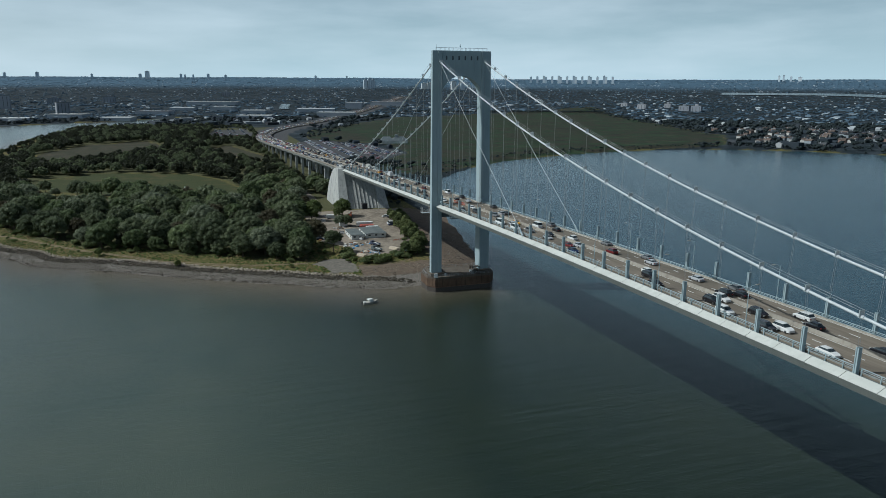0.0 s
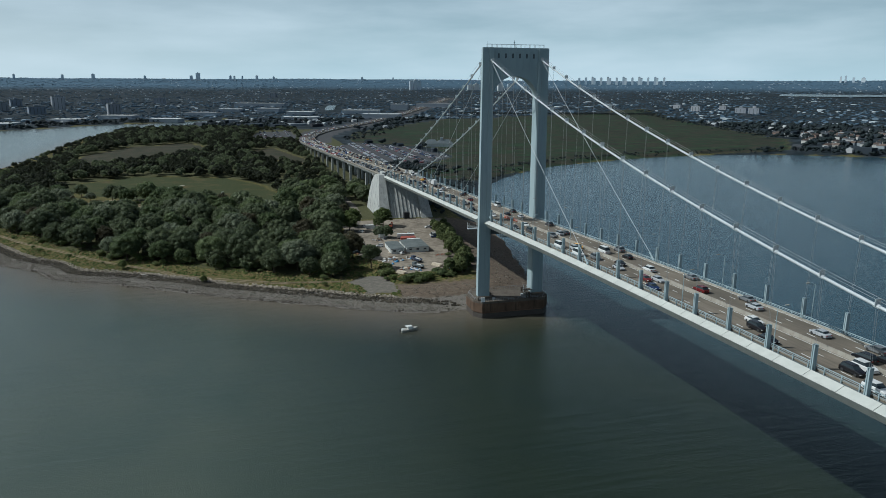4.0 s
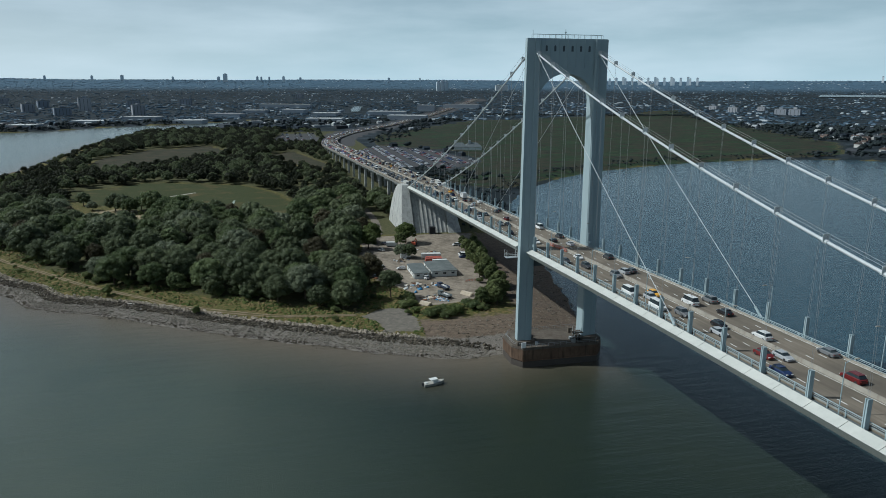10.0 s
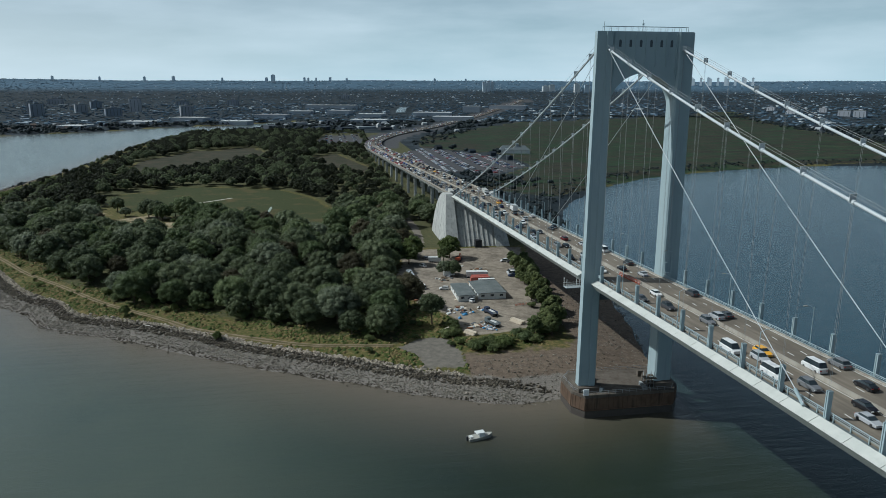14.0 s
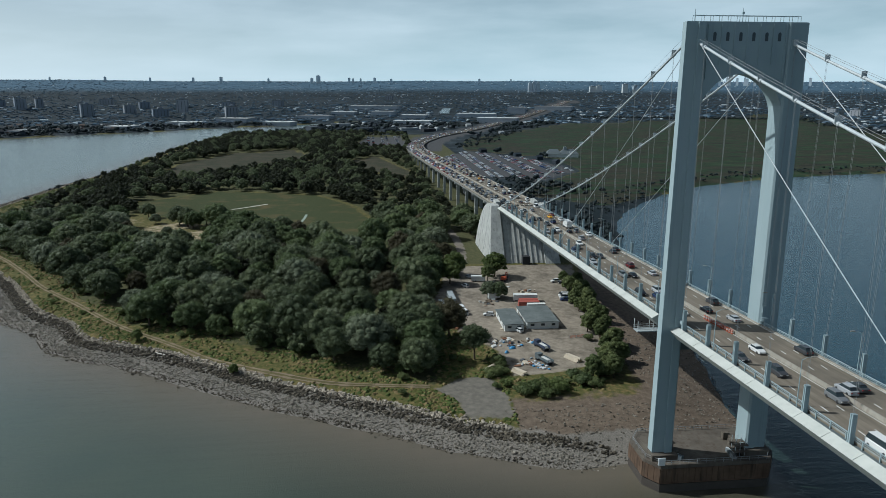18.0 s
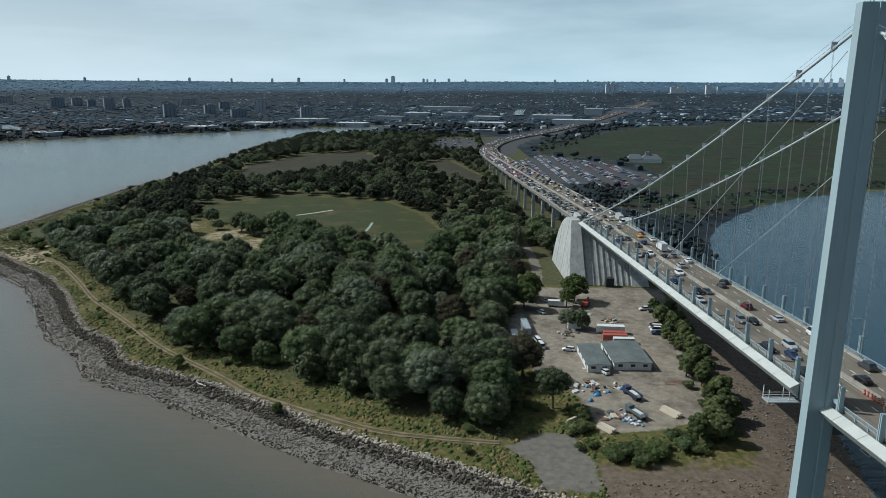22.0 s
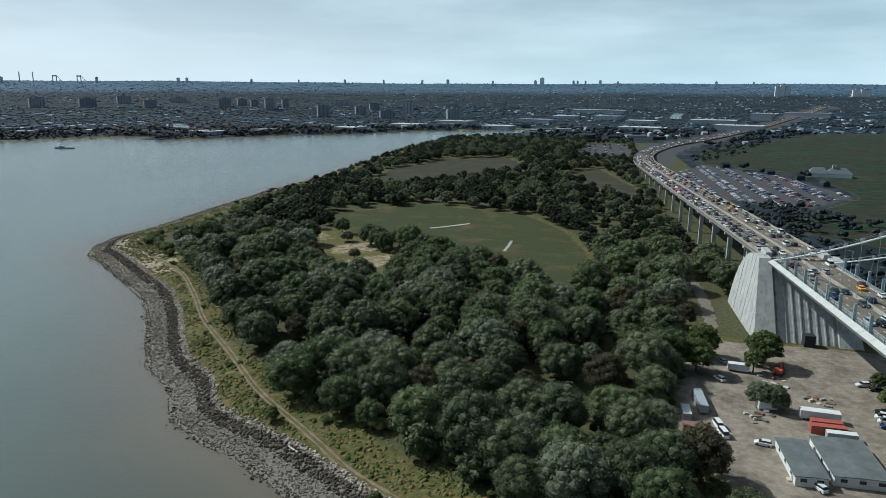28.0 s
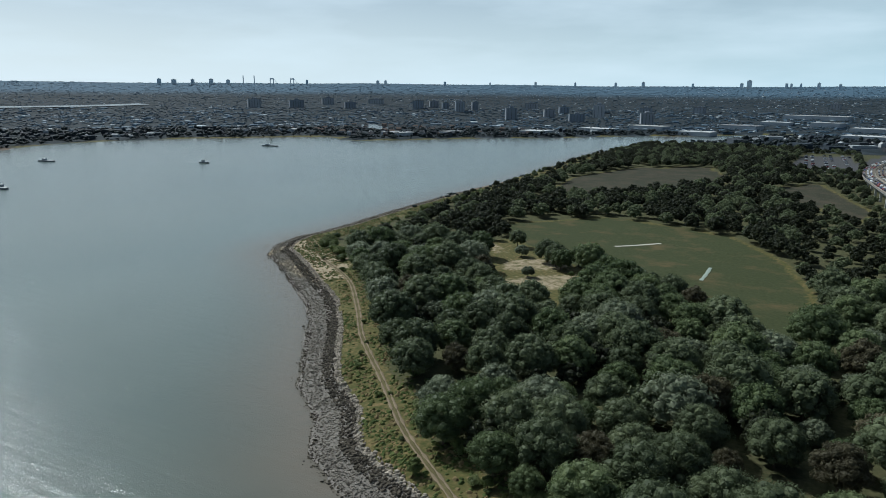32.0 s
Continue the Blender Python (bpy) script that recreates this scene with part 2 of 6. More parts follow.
def ground_material():
    k = Nodes("mixed ground cover", 0.95)
    n1, n2, n3 = k.noise(0.05, 6, 0.65), k.noise(0.5, 5, 0.6), k.noise(3.0, 3)
    wild = k.ramp(n2, (0.25, (0.046, 0.056, 0.016)), (0.48, (0.092, 0.085, 0.030)), (0.68, (0.195, 0.138, 0.064)))
    col = k.mix(k.step(n1, 0.4, 0.7), wild, k.ramp(n2, (0.3, (0.050, 0.062, 0.018)), (0.7, (0.115, 0.100, 0.036))))
    woods = k.ramp(n2, (0.3, (0.045, 0.052, 0.022)), (0.7, (0.095, 0.088, 0.044)))
    mown = k.mix(k.step(n1, 0.52, 0.72), k.ramp(n2, (0.3, (0.036, 0.046, 0.018)), (0.7, (0.056, 0.062, 0.026))), (0.098, 0.078, 0.036))
    meadow = k.mix(k.step(n1, 0.42, 0.66), k.ramp(n2, (0.3, (0.030, 0.033, 0.020)), (0.7, (0.046, 0.046, 0.028))), (0.064, 0.054, 0.036))
    yard = k.mix(k.step(k.noise(0.13, 6, 0.7), 0.45, 0.66), k.ramp(n2, (0.3, (0.20, 0.170, 0.132)), (0.7, (0.30, 0.258, 0.205))), (0.115, 0.097, 0.076))
    mud = k.ramp(k.math("ADD", k.math("MULTIPLY", n2, 0.6), k.math("MULTIPLY", n3, 0.4)), (0.35, (0.080, 0.061, 0.045)), (0.65, (0.175, 0.135, 0.100)))
    shingle = k.ramp(n3, (0.35, (0.10, 0.09, 0.077)), (0.65, (0.23, 0.207, 0.178)))
    sand = k.ramp(n2, (0.3, (0.24, 0.19, 0.12)), (0.7, (0.36, 0.30, 0.20)))
    town = k.mix(k.step(k.noise(0.02, 5, 0.7), 0.42, 0.62), (0.013, 0.020, 0.023), k.ramp(k.noise(0.06, 4, 0.7), (0.35, (0.018, 0.026, 0.031)), (0.62, (0.050, 0.060, 0.070))))
    fair = k.ramp(k.noise(0.026, 7, 0.72, (0.45, 1.5, 1)), (0.38, (0.011, 0.015, 0.011)), (0.46, (0.046, 0.040, 0.028)), (0.51, (0.016, 0.025, 0.014)), (0.58, (0.022, 0.048, 0.022)), (0.66, (0.056, 0.052, 0.034)))
    marsh = k.mix(k.step(k.noise(0.035, 6, 0.7), 0.6, 0.7), fair, k.ramp(n2, (0.3, (0.045, 0.038, 0.024)), (0.7, (0.08, 0.07, 0.045))))
    lot = k.ramp(n2, (0.3, (0.05, 0.05, 0.052)), (0.7, (0.085, 0.085, 0.085)))
    gravel = k.ramp(n2, (0.3, (0.11, 0.1, 0.084)), (0.7, (0.18, 0.162, 0.135)))
    wob = k.math("MULTIPLY", k.math("SUBTRACT", k.noise(0.22, 6, 0.7), 0.5), 1.3)
    # distance holds blue haze in its colour; town is leaned blue the same way
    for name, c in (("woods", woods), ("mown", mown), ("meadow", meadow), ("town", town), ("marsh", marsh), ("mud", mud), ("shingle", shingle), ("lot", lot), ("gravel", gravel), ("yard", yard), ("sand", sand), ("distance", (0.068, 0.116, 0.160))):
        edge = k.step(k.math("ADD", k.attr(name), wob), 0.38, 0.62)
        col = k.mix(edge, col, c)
    k.bump(k.math("ADD", n2, k.math("MULTIPLY", n3, 0.4)), 0.6, 0.35)
    return k.color(col)


def leaf_material(name, dark, light):
    """Leaves that reflect and let a little light through."""
    k = Nodes(name, 0.55)
    k.p.inputs["Specular IOR Level"].default_value = 0.18
    base = k.ramp(k.math("ADD", k.math("MULTIPLY", k.island(), 0.35), k.math("MULTIPLY", k.random(), 0.65)), (0.1, dark), (0.9, light))
    col = k.mix(k.step(k.noise(0.35, 4), 0.4, 0.7), base, tuple(v * 0.85 for v in dark))
    through_leaf, both = k.n.new("ShaderNodeBsdfTranslucent"), k.n.new("ShaderNodeMixShader")
    both.inputs["Fac"].default_value = 0.42
    k.l.new(col, through_leaf.inputs["Color"])
    k.l.new(k.p.outputs["BSDF"], both.inputs[1])
    k.l.new(through_leaf.outputs["BSDF"], both.inputs[2])
    k.l.new(both.outputs["Shader"], k.n["Material Output"].inputs["Surface"])
    return k.color(col)


STEEL = steel_paint("painted bridge steel", 1.0)
FAIRING = concrete("pale fairing paint", (0.41, 0.42, 0.385), (0.48, 0.485, 0.445), (0.33, 0.335, 0.305), 0.4)
CONCRETE = concrete("weathered anchorage concrete", (0.33, 0.335, 0.315), (0.45, 0.45, 0.42), (0.20, 0.20, 0.19), 0.8)
PIER = concrete("rust-stained pier masonry", (0.15, 0.088, 0.06), (0.25, 0.155, 0.105), (0.045, 0.038, 0.033), 0.9)
FENDER = concrete("rusty fender plates", (0.085, 0.056, 0.039), (0.155, 0.105, 0.072), (0.025, 0.021, 0.019), 0.9)
PIER_CAP = concrete("pale pier cap concrete", (0.085, 0.073, 0.06), (0.14, 0.122, 0.10), (0.06, 0.04, 0.03), 0.7)
ROADWAY = asphalt()
SLOT = plain("dull slot glazing", (0.055, 0.075, 0.085), 0.6)
PLAQUE = plain("white sign paint", (0.72, 0.72, 0.70), 0.6)
BARRIER = concrete("barrier concrete", (0.24, 0.22, 0.185), (0.32, 0.30, 0.255))
MARKING = plain("worn lane paint", (0.62, 0.62, 0.58), 0.7)
CABLE = plain("pale cable wrapping", (0.44, 0.47, 0.475), 0.5)
ROPE = plain("galvanised wire rope", (0.24, 0.245, 0.24), 0.7)
# underdeck shade is put into this tone; elsewhere it serves as plain dark steel
DARK_STEEL = plain("dark steel with underdeck shade in colour", (0.10, 0.12, 0.125), 0.6)
DARK = plain("dark opening", (0.02, 0.022, 0.025), 0.8)
WATER = water_material()
GROUND = ground_material()
BARK = plain("brown bark", (0.09, 0.07, 0.05), 0.9)
LEAVES = [leaf_material("oak leaves", (0.070, 0.090, 0.044), (0.195, 0.225, 0.118)),
          leaf_material("maple leaves", (0.074, 0.104, 0.042), (0.200, 0.240, 0.110)),
          leaf_material("grey-green leaves", (0.120, 0.142, 0.086), (0.275, 0.305, 0.195)),
          leaf_material("brownish leaves", (0.080, 0.073, 0.042), (0.165, 0.145, 0.082)),
          leaf_material("bright leaves", (0.085, 0.115, 0.036), (0.20, 0.24, 0.085)),
          leaf_material("hedge leaves", (0.100, 0.130, 0.050), (0.245, 0.275, 0.115)),
          # leaf green darkened to hold cloud shade over the inland woods
          leaf_material("inland leaves darkened for cloud shade", (0.024, 0.03, 0.016), (0.052, 0.06, 0.03))]


# ---- building blocks ----
class Geo:
    """Gathers faces for one mesh."""

    def __init__(self):
        self.v, self.f = [], []

    def add(self, verts, faces):
        n = len(self.v)
        self.v.extend(tuple(p) for p in verts)
        self.f.extend(tuple(n + i for i in q) for q in faces)
        return self

    def box(self, x0, y0, z0, x1, y1, z1, m=None):
        v = [Vector((x, y, z)) for z in (z0, z1) for y in (y0, y1) for x in (x0, x1)]
        return self.add([m @ p for p in v] if m else v, [(0, 2, 3, 1), (4, 5, 7, 6), (0, 1, 5, 4), (2, 6, 7, 3), (0, 4, 6, 2), (1, 3, 7, 5)])

    def prism(self, ring, z0, z1, m=None, top=1.0):
        """A ring of (x, y) raised from z0 to z1."""
        n = len(ring)
        v = [Vector((x, y, z0)) for x, y in ring] + [Vector((x * top, y * top, z1)) for x, y in ring]
        return self.add([m @ p for p in v] if m else v, [tuple(range(n))[::-1], tuple(range(n, 2 * n))] + [(i, (i + 1) % n, n + (i + 1) % n, n + i) for i in range(n)])

    def sweep(self, rings, cap=True):
        """Joins rings of equal length into a skin."""
        n = len(rings[0])
        faces = [(k * n + i, k * n + (i + 1) % n, (k + 1) * n + (i + 1) % n, (k + 1) * n + i) for k in range(len(rings) - 1) for i in range(n)]
        if cap:
            faces += [tuple(range(n))[::-1], tuple(range((len(rings) - 1) * n, len(rings) * n))]
        return self.add([p for r in rings for p in r], faces)

    def tube(self, points, r0, r1=None, sides=6):
        pts = [Vector(p) for p in points]
        rings = []
        for i, p in enumerate(pts):
            way = (pts[min(i + 1, len(pts) - 1)] - pts[max(i - 1, 0)]).normalized()
            side = way.cross(Vector((0, 0, 1)) if abs(way.z) < 0.9 else Vector((1, 0, 0))).normalized()
            up = side.cross(way)
            r = r0 + ((r1 if r1 is not None else r0) - r0) * i / max(1, len(pts) - 1)
            rings.append([p + r * (math.cos(a) * side + math.sin(a) * up) for a in (math.tau * k / sides for k in range(sides))])
        return self.sweep(rings)

    def mesh(self, name, mat, smooth=False):
        me = bpy.data.meshes.new(name)
        me.from_pydata(self.v, [], self.f)
        me.materials.append(mat)
        if smooth:
            me.shade_smooth()
        bm = bmesh.new()
        bm.from_mesh(me)
        bmesh.ops.recalc_face_normals(bm, faces=bm.faces)
        bm.to_mesh(me)
        bm.free()
        return me


def part(name, geo, mat, parent, label="", m=None, smooth=False):
    """One mesh object under a thing or a part; geo may be a finished mesh."""
    ob = new(name, geo.mesh(name, mat, smooth) if isinstance(geo, Geo) else geo)
    ob.parent = parent
    if m is not None:
        ob.matrix_basis = m
    return tagged(ob, label)


def thing(name, label, category, at=(0, 0, 0), turn=0, group="", kind=""):
    ob = new(name)
    ob.matrix_basis = pose(*at, 0, 0, turn)
    return tagged(ob, label, category, group, kind)


def joined(name, pieces, mats, smooth=False):
    """One mesh from (verts, faces, material index) numpy pieces; all faces of a piece have equal length."""
    counts, idx, verts, mi, base = [], [], [], [], 0
    for v, f, m in pieces:
        verts.append(v)
        idx.append((f + base).ravel())
        counts.append(np.full(len(f), f.shape[1]))
        mi.append(np.full(len(f), m))
        base += len(v)
    v, i, c, mi = np.concatenate(verts), np.concatenate(idx), np.concatenate(counts), np.concatenate(mi)
    me = bpy.data.meshes.new(name)
    me.vertices.add(len(v)), me.loops.add(len(i)), me.polygons.add(len(c))
    me.vertices.foreach_set("co", v.astype(np.float32).ravel())
    me.loops.foreach_set("vertex_index", i.astype(np.int32))
    me.polygons.foreach_set("loop_start", np.concatenate([[0], np.cumsum(c)[:-1]]).astype(np.int32))
    for mat in mats:
        me.materials.append(mat)
    me.polygons.foreach_set("material_index", mi.astype(np.int32))
    if not smooth:
        me.polygons.foreach_set("use_smooth", np.zeros(len(c), bool))
    else:
        me.shade_smooth()
    me.update(calc_edges=True)
    me.validate()
    return me


# ---- the lie of the land ----
SHORE_WEST = [(-14, 4), (-31, 2), (-46, 7), (-65, 15), (-86, 28), (-107, 40), (-129, 53), (-150, 68), (-176, 85), (-200, 97), (-213, 106), (-226, 125),
              (-246, 142), (-262, 165), (-277, 188), (-302, 220), (-340, 253), (-370, 279), (-391, 295), (-404, 320), (-408, 345), (-404, 385), (-406, 480),
              (-405, 600), (-396, 700), (-398, 830), (-402, 920), (-406, 1095), (-390, 1200), (-322, 1390), (-210, 1620), (-104, 1845), (-60, 1890)]
SHORE_FAR = [(-104, 1895), (-260, 1765), (-371, 1656), (-470, 1605), (-592, 1442), (-716, 1359), (-850, 1200), (-912, 1151), (-1021, 1223), (-1120, 1130),
             (-1245, 991), (-1322, 797), (-1260, 653), (-1420, 560), (-2600, 350), (-5300, 250)]
SHORE_EAST = [(14, 4), (26, 25), (37, 70), (48, 125), (60, 190), (76, 262), (95, 325), (120, 378), (150, 420), (195, 474), (258, 528), (340, 567), (430, 598),
              (530, 613), (660, 600), (770, 530), (845, 440), (960, 400), (1300, 420), (2000, 500), (5300, 600)]
LAND = SHORE_WEST + SHORE_FAR + [(-5300, 5300), (5300, 5300)] + SHORE_EAST[::-1]
FIELD = [(-290, 440), (-225, 510), (-136, 480), (-100, 410), (-86, 350), (-84, 284), (-92, 225), (-112, 262), (-140, 305), (-205, 345), (-262, 398)]
FIELD_2 = [(-312, 605), (-326, 760), (-281, 905), (-203, 945), (-156, 805), (-207, 702), (-247, 620)]
FIELD_3 = [(-125, 752), (-75, 830), (-37, 640), (-50, 585)]
CLEARING = [(-262, 398), (-205, 345), (-180, 300), (-184, 258), (-205, 250), (-230, 285), (-245, 330), (-275, 372)]
YARD = [(-50, 208), (26, 208), (16, 165), (9, 130), (4, 96), (-2, 70), (-18, 60), (-38, 58), (-40, 84), (-50, 100), (-58, 122), (-57, 150), (-50, 175)]
DRIVE = [(-66, 51), (-57, 59), (-46, 58), (-43, 42), (-44, 29), (-58, 30), (-60, 42)]
PATH_LINE = [(-345, 292), (-318, 272), (-297, 253), (-270, 219), (-247, 188), (-217, 155), (-192, 127), (-167, 105), (-144, 85), (-120, 70), (-98, 59), (-66, 53)]
LOT = [(-2, 772), (60, 900), (130, 800), (158, 640), (85, 545), (30, 610)]
LOT_2 = [(-112, 985), (-87, 1238), (-23, 1247), (-28, 960)]
GOLF = [(40, 470), (110, 400), (190, 480), (340, 572), (530, 616), (700, 620), (850, 800), (1250, 2000), (420, 1640), (90, 1120), (60, 930), (165, 800), (165, 640), (80, 520)]
PONDS = {"pond": ([(-1165, 1600), (-1100, 1530), (-1000, 1440)], 24), "creek": ([(165, 2170), (180, 2300), (205, 2440)], 16), "sound": ([(2230, 2440), (2400, 2270), (2560, 2060), (2640, 1800)], 70), "inlet": ([(-2560, 1400), (-2450, 1640), (-2380, 1900)], 40)}
TIP_SAND = [(-395, 300), (-350, 268), (-320, 250), (-305, 262), (-330, 300), (-360, 325), (-388, 335)]
ACCESS_LINE = [(-46, 160), (-41, 190), (-34, 225), (-31, 270), (-33, 330), (-38, 400)]
VIADUCT = [(0, 236), (-3, 330), (-6, 420), (-9, 510), (-13, 630), (-17, 780), (-16, 900), (2, 1060), (52, 1225), (158, 1450), (300, 1790), (480, 2200), (760, 2800)]


def inside(px, py, poly):
    """Which of the points lie inside the polygon."""
    out = np.zeros(px.shape, bool)
    for (x0, y0), (x1, y1) in zip(poly, poly[1:] + poly[:1]):
        if y0 != y1:
            out ^= ((y0 > py) != (y1 > py)) & (px < (x1 - x0) * (py - y0) / (y1 - y0) + x0)
    return out


def away(px, py, line):
    """Distance of the points from a line of several stretches."""
    best = np.full(px.shape, 1e9)
    for (x0, y0), (x1, y1) in zip(line, line[1:]):
        dx, dy = x1 - x0, y1 - y0
        s = np.clip(((px - x0) * dx + (py - y0) * dy) / (dx * dx + dy * dy), 0, 1)
        best = np.minimum(best, (px - x0 - s * dx) ** 2 + (py - y0 - s * dy) ** 2)
    return np.sqrt(best)


def within(px, py, poly):
    """Signed distance to a polygon's edge, positive inside."""
    return np.where(inside(px, py, poly), 1, -1) * away(px, py, poly + poly[:1])


def rough_noise(px, py, s):
    return np.sin(px / s + 1.3 * np.sin(py / s * 0.7)) * np.sin(py / s * 1.1 + 0.9 * np.sin(px / s * 0.6))


def height(px, py):
    """Height of the ground: the shore's slope, flat land, and hills that close the horizon."""
    px, py = np.asarray(px, float), np.asarray(py, float)
    shore = np.minimum(away(px, py, SHORE_WEST), np.minimum(away(px, py, SHORE_FAR), away(px, py, SHORE_EAST)))
    d = np.where(inside(px, py, LAND), shore, -shore)
    d = d + 1.2 * rough_noise(px, py, 7.0) * (np.abs(d) < 60)
    z = np.interp(d, [-40, 2, 9, 16, 20, 45], [-3.5, 0, 1.1, 2.6, 3.4, 4.0])
    z = z + np.where(d > 18, 0.35 * rough_noise(px, py, 23.0) * np.clip((d - 18) / 30, 0, 1), 0)
    r = np.hypot(px + 95, py + 180)
    rise = np.clip((r - 2000) / 2650, 0, 1)
    hills = (128 + 3 * np.sin(np.arctan2(px + 95, py + 180) * 9) + 1.5 * np.sin(np.arctan2(px + 95, py + 180) * 31)) * rise ** 1.5
    return z + hills * np.clip((d + 50) / 400, 0, 1)


SHORES = [np.array(line, float) for line in (SHORE_WEST, SHORE_FAR, SHORE_EAST)]
SHORE_A, SHORE_B = np.concatenate([s[:-1] for s in SHORES]), np.concatenate([s[1:] for s in SHORES])
SHORE_AB = SHORE_B - SHORE_A
SHORE_LL = (SHORE_AB ** 2).sum(1)
LAND_A, LAND_B = np.array(LAND, float), np.roll(np.array(LAND, float), -1, 0)
LAND_DY = np.where(LAND_B[:, 1] == LAND_A[:, 1], 1.0, LAND_B[:, 1] - LAND_A[:, 1])


def rough_one(x, y, s):
    return math.sin(x / s + 1.3 * math.sin(y / s * 0.7)) * math.sin(y / s * 1.1 + 0.9 * math.sin(x / s * 0.6))


def ground_z(x, y):
    """The same height for one place."""
    px, py = x - SHORE_A[:, 0], y - SHORE_A[:, 1]
    s = np.minimum(1, np.maximum(0, (px * SHORE_AB[:, 0] + py * SHORE_AB[:, 1]) / SHORE_LL))
    d = math.sqrt((((px - s * SHORE_AB[:, 0]) ** 2) + (py - s * SHORE_AB[:, 1]) ** 2).min())
    cross = ((LAND_A[:, 1] > y) != (LAND_B[:, 1] > y)) & (x < (LAND_B[:, 0] - LAND_A[:, 0]) * (y - LAND_A[:, 1]) / LAND_DY + LAND_A[:, 0])
    d = d if cross.sum() % 2 else -d
    if abs(d) < 60:
        d += 1.2 * rough_one(x, y, 7.0)
    z = float(np.interp(d, [-40, 2, 9, 16, 20, 45], [-3.5, 0, 1.1, 2.6, 3.4, 4.0]))
    if d > 18:
        z += 0.35 * rough_one(x, y, 23.0) * min(1, (d - 18) / 30)
    rise = min(1, max(0, (math.hypot(x + 95, y + 180) - 2000) / 2650))
    a = math.atan2(x + 95, y + 180)
    return z + (128 + 3 * math.sin(a * 9) + 1.5 * math.sin(a * 31)) * rise ** 1.5 * min(1, max(0, (d + 50) / 400))


def axis(a, b, fine, grow, far):
    mid = list(np.arange(a, b + 0.1, fine))
    low, high, s = [], [], fine
    while a - sum(low) > -far or b + sum(high) < far:
        s *= grow
        low.append(s), high.append(s)
    left = a - np.cumsum(low)
    right = b + np.cumsum(high)
    return np.concatenate([left[left > -far][::-1], mid, right[right < far], ]).astype(float)


def grid_mesh(name, xs, ys, z, mat, masks):
    nx, ny = len(xs), len(ys)
    gx, gy = np.meshgrid(xs, ys)
    i = np.arange(nx * ny).reshape(ny, nx)
    f = np.stack([i[:-1, :-1].ravel(), i[:-1, 1:].ravel(), i[1:, 1:].ravel(), i[1:, :-1].ravel()], 1)
    me = joined(name, [(np.stack([gx.ravel(), gy.ravel(), z.ravel()], 1), f, 0)], [mat], True)
    for key, values in masks.items():
        a = me.attributes.new(key, "FLOAT", "POINT")
        a.data.foreach_set("value", values.astype(np.float32).ravel())
    return me


def soft(d, w):
    return np.clip(0.5 + d / w, 0, 1)


xs, ys = axis(-420, 90, 3.0, 1.07, 5000), axis(-12, 330, 3.0, 1.07, 5000)
gx, gy = np.meshgrid(xs, ys)
gz = height(gx, gy)
shore_d = np.where(inside(gx, gy, LAND), 1, -1) * np.minimum(away(gx, gy, SHORE_WEST), np.minimum(away(gx, gy, SHORE_FAR), away(gx, gy, SHORE_EAST)))
park = (gx > -420) & (gx < 40) & (gy < 1300) & (gy > 0)
open_land = np.maximum.reduce([within(gx, gy, p) for p in (FIELD, FIELD_2, FIELD_3, CLEARING, YARD, TIP_SAND)])
masks = {
    "woods": soft(np.minimum(np.minimum(shore_d - 33, -open_land - 4), np.where((gx > -66) & (gy < 102), -20, 20)), 8) * park,
    "mown": soft(within(gx, gy, FIELD), 8),
    "meadow": soft(np.maximum(within(gx, gy, FIELD_2), within(gx, gy, FIELD_3)), 8),
    "town": soft(np.where(park, -100, 1) * 50.0 + 0 * gx, 8) * soft(-within(gx, gy, GOLF), 10) * (shore_d > 0),
    "marsh": soft(within(gx, gy, GOLF), 12),
    "mud": soft(11 - shore_d, 6) * ((gx < 60) & (gy < 700)) + soft(np.where(gx > -45, 40 - gy, -50) + 0.0, 16) * (gy < 110) * (gx > -45) + soft(within(gx, gy, [(2, 40), (40, 30), (60, 180), (30, 210), (12, 150), (6, 90)]), 8),
    "yard": soft(within(gx, gy, YARD), 4),
    "shingle": soft(16 - shore_d, 4) * (gx < -2) * (gy < 420) * (shore_d > -30),
    "gravel": soft(within(gx, gy, DRIVE), 4),
    "lot": soft(np.maximum(within(gx, gy, LOT), np.maximum(within(gx, gy, LOT_2), np.where(gy > 900, 40 - away(gx, gy, VIADUCT), -50))), 10),
    "sand": np.maximum(soft(within(gx, gy, TIP_SAND), 6) * (rough_noise(gx, gy, 9) > -0.2), 0.55 * soft(within(gx, gy, CLEARING), 8) * soft(rough_noise(gx, gy, 14) * 6, 6)),
    # share of the haze colour painted over the far ground
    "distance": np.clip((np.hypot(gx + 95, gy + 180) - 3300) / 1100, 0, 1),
}
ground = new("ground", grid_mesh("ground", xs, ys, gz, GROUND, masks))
tagged(ground, "flat green parkland with gravel yard, shore and far town", "ground", kind="structure")

wx, wy = axis(-420, 200, 6, 1.15, 5000), axis(-330, 400, 6, 1.15, 5000)
wgx, wgy = np.meshgrid(wx, wy)
w_d = np.minimum(away(wgx, wgy, SHORE_WEST), np.minimum(away(wgx, wgy, SHORE_FAR), away(wgx, wgy, SHORE_EAST)))
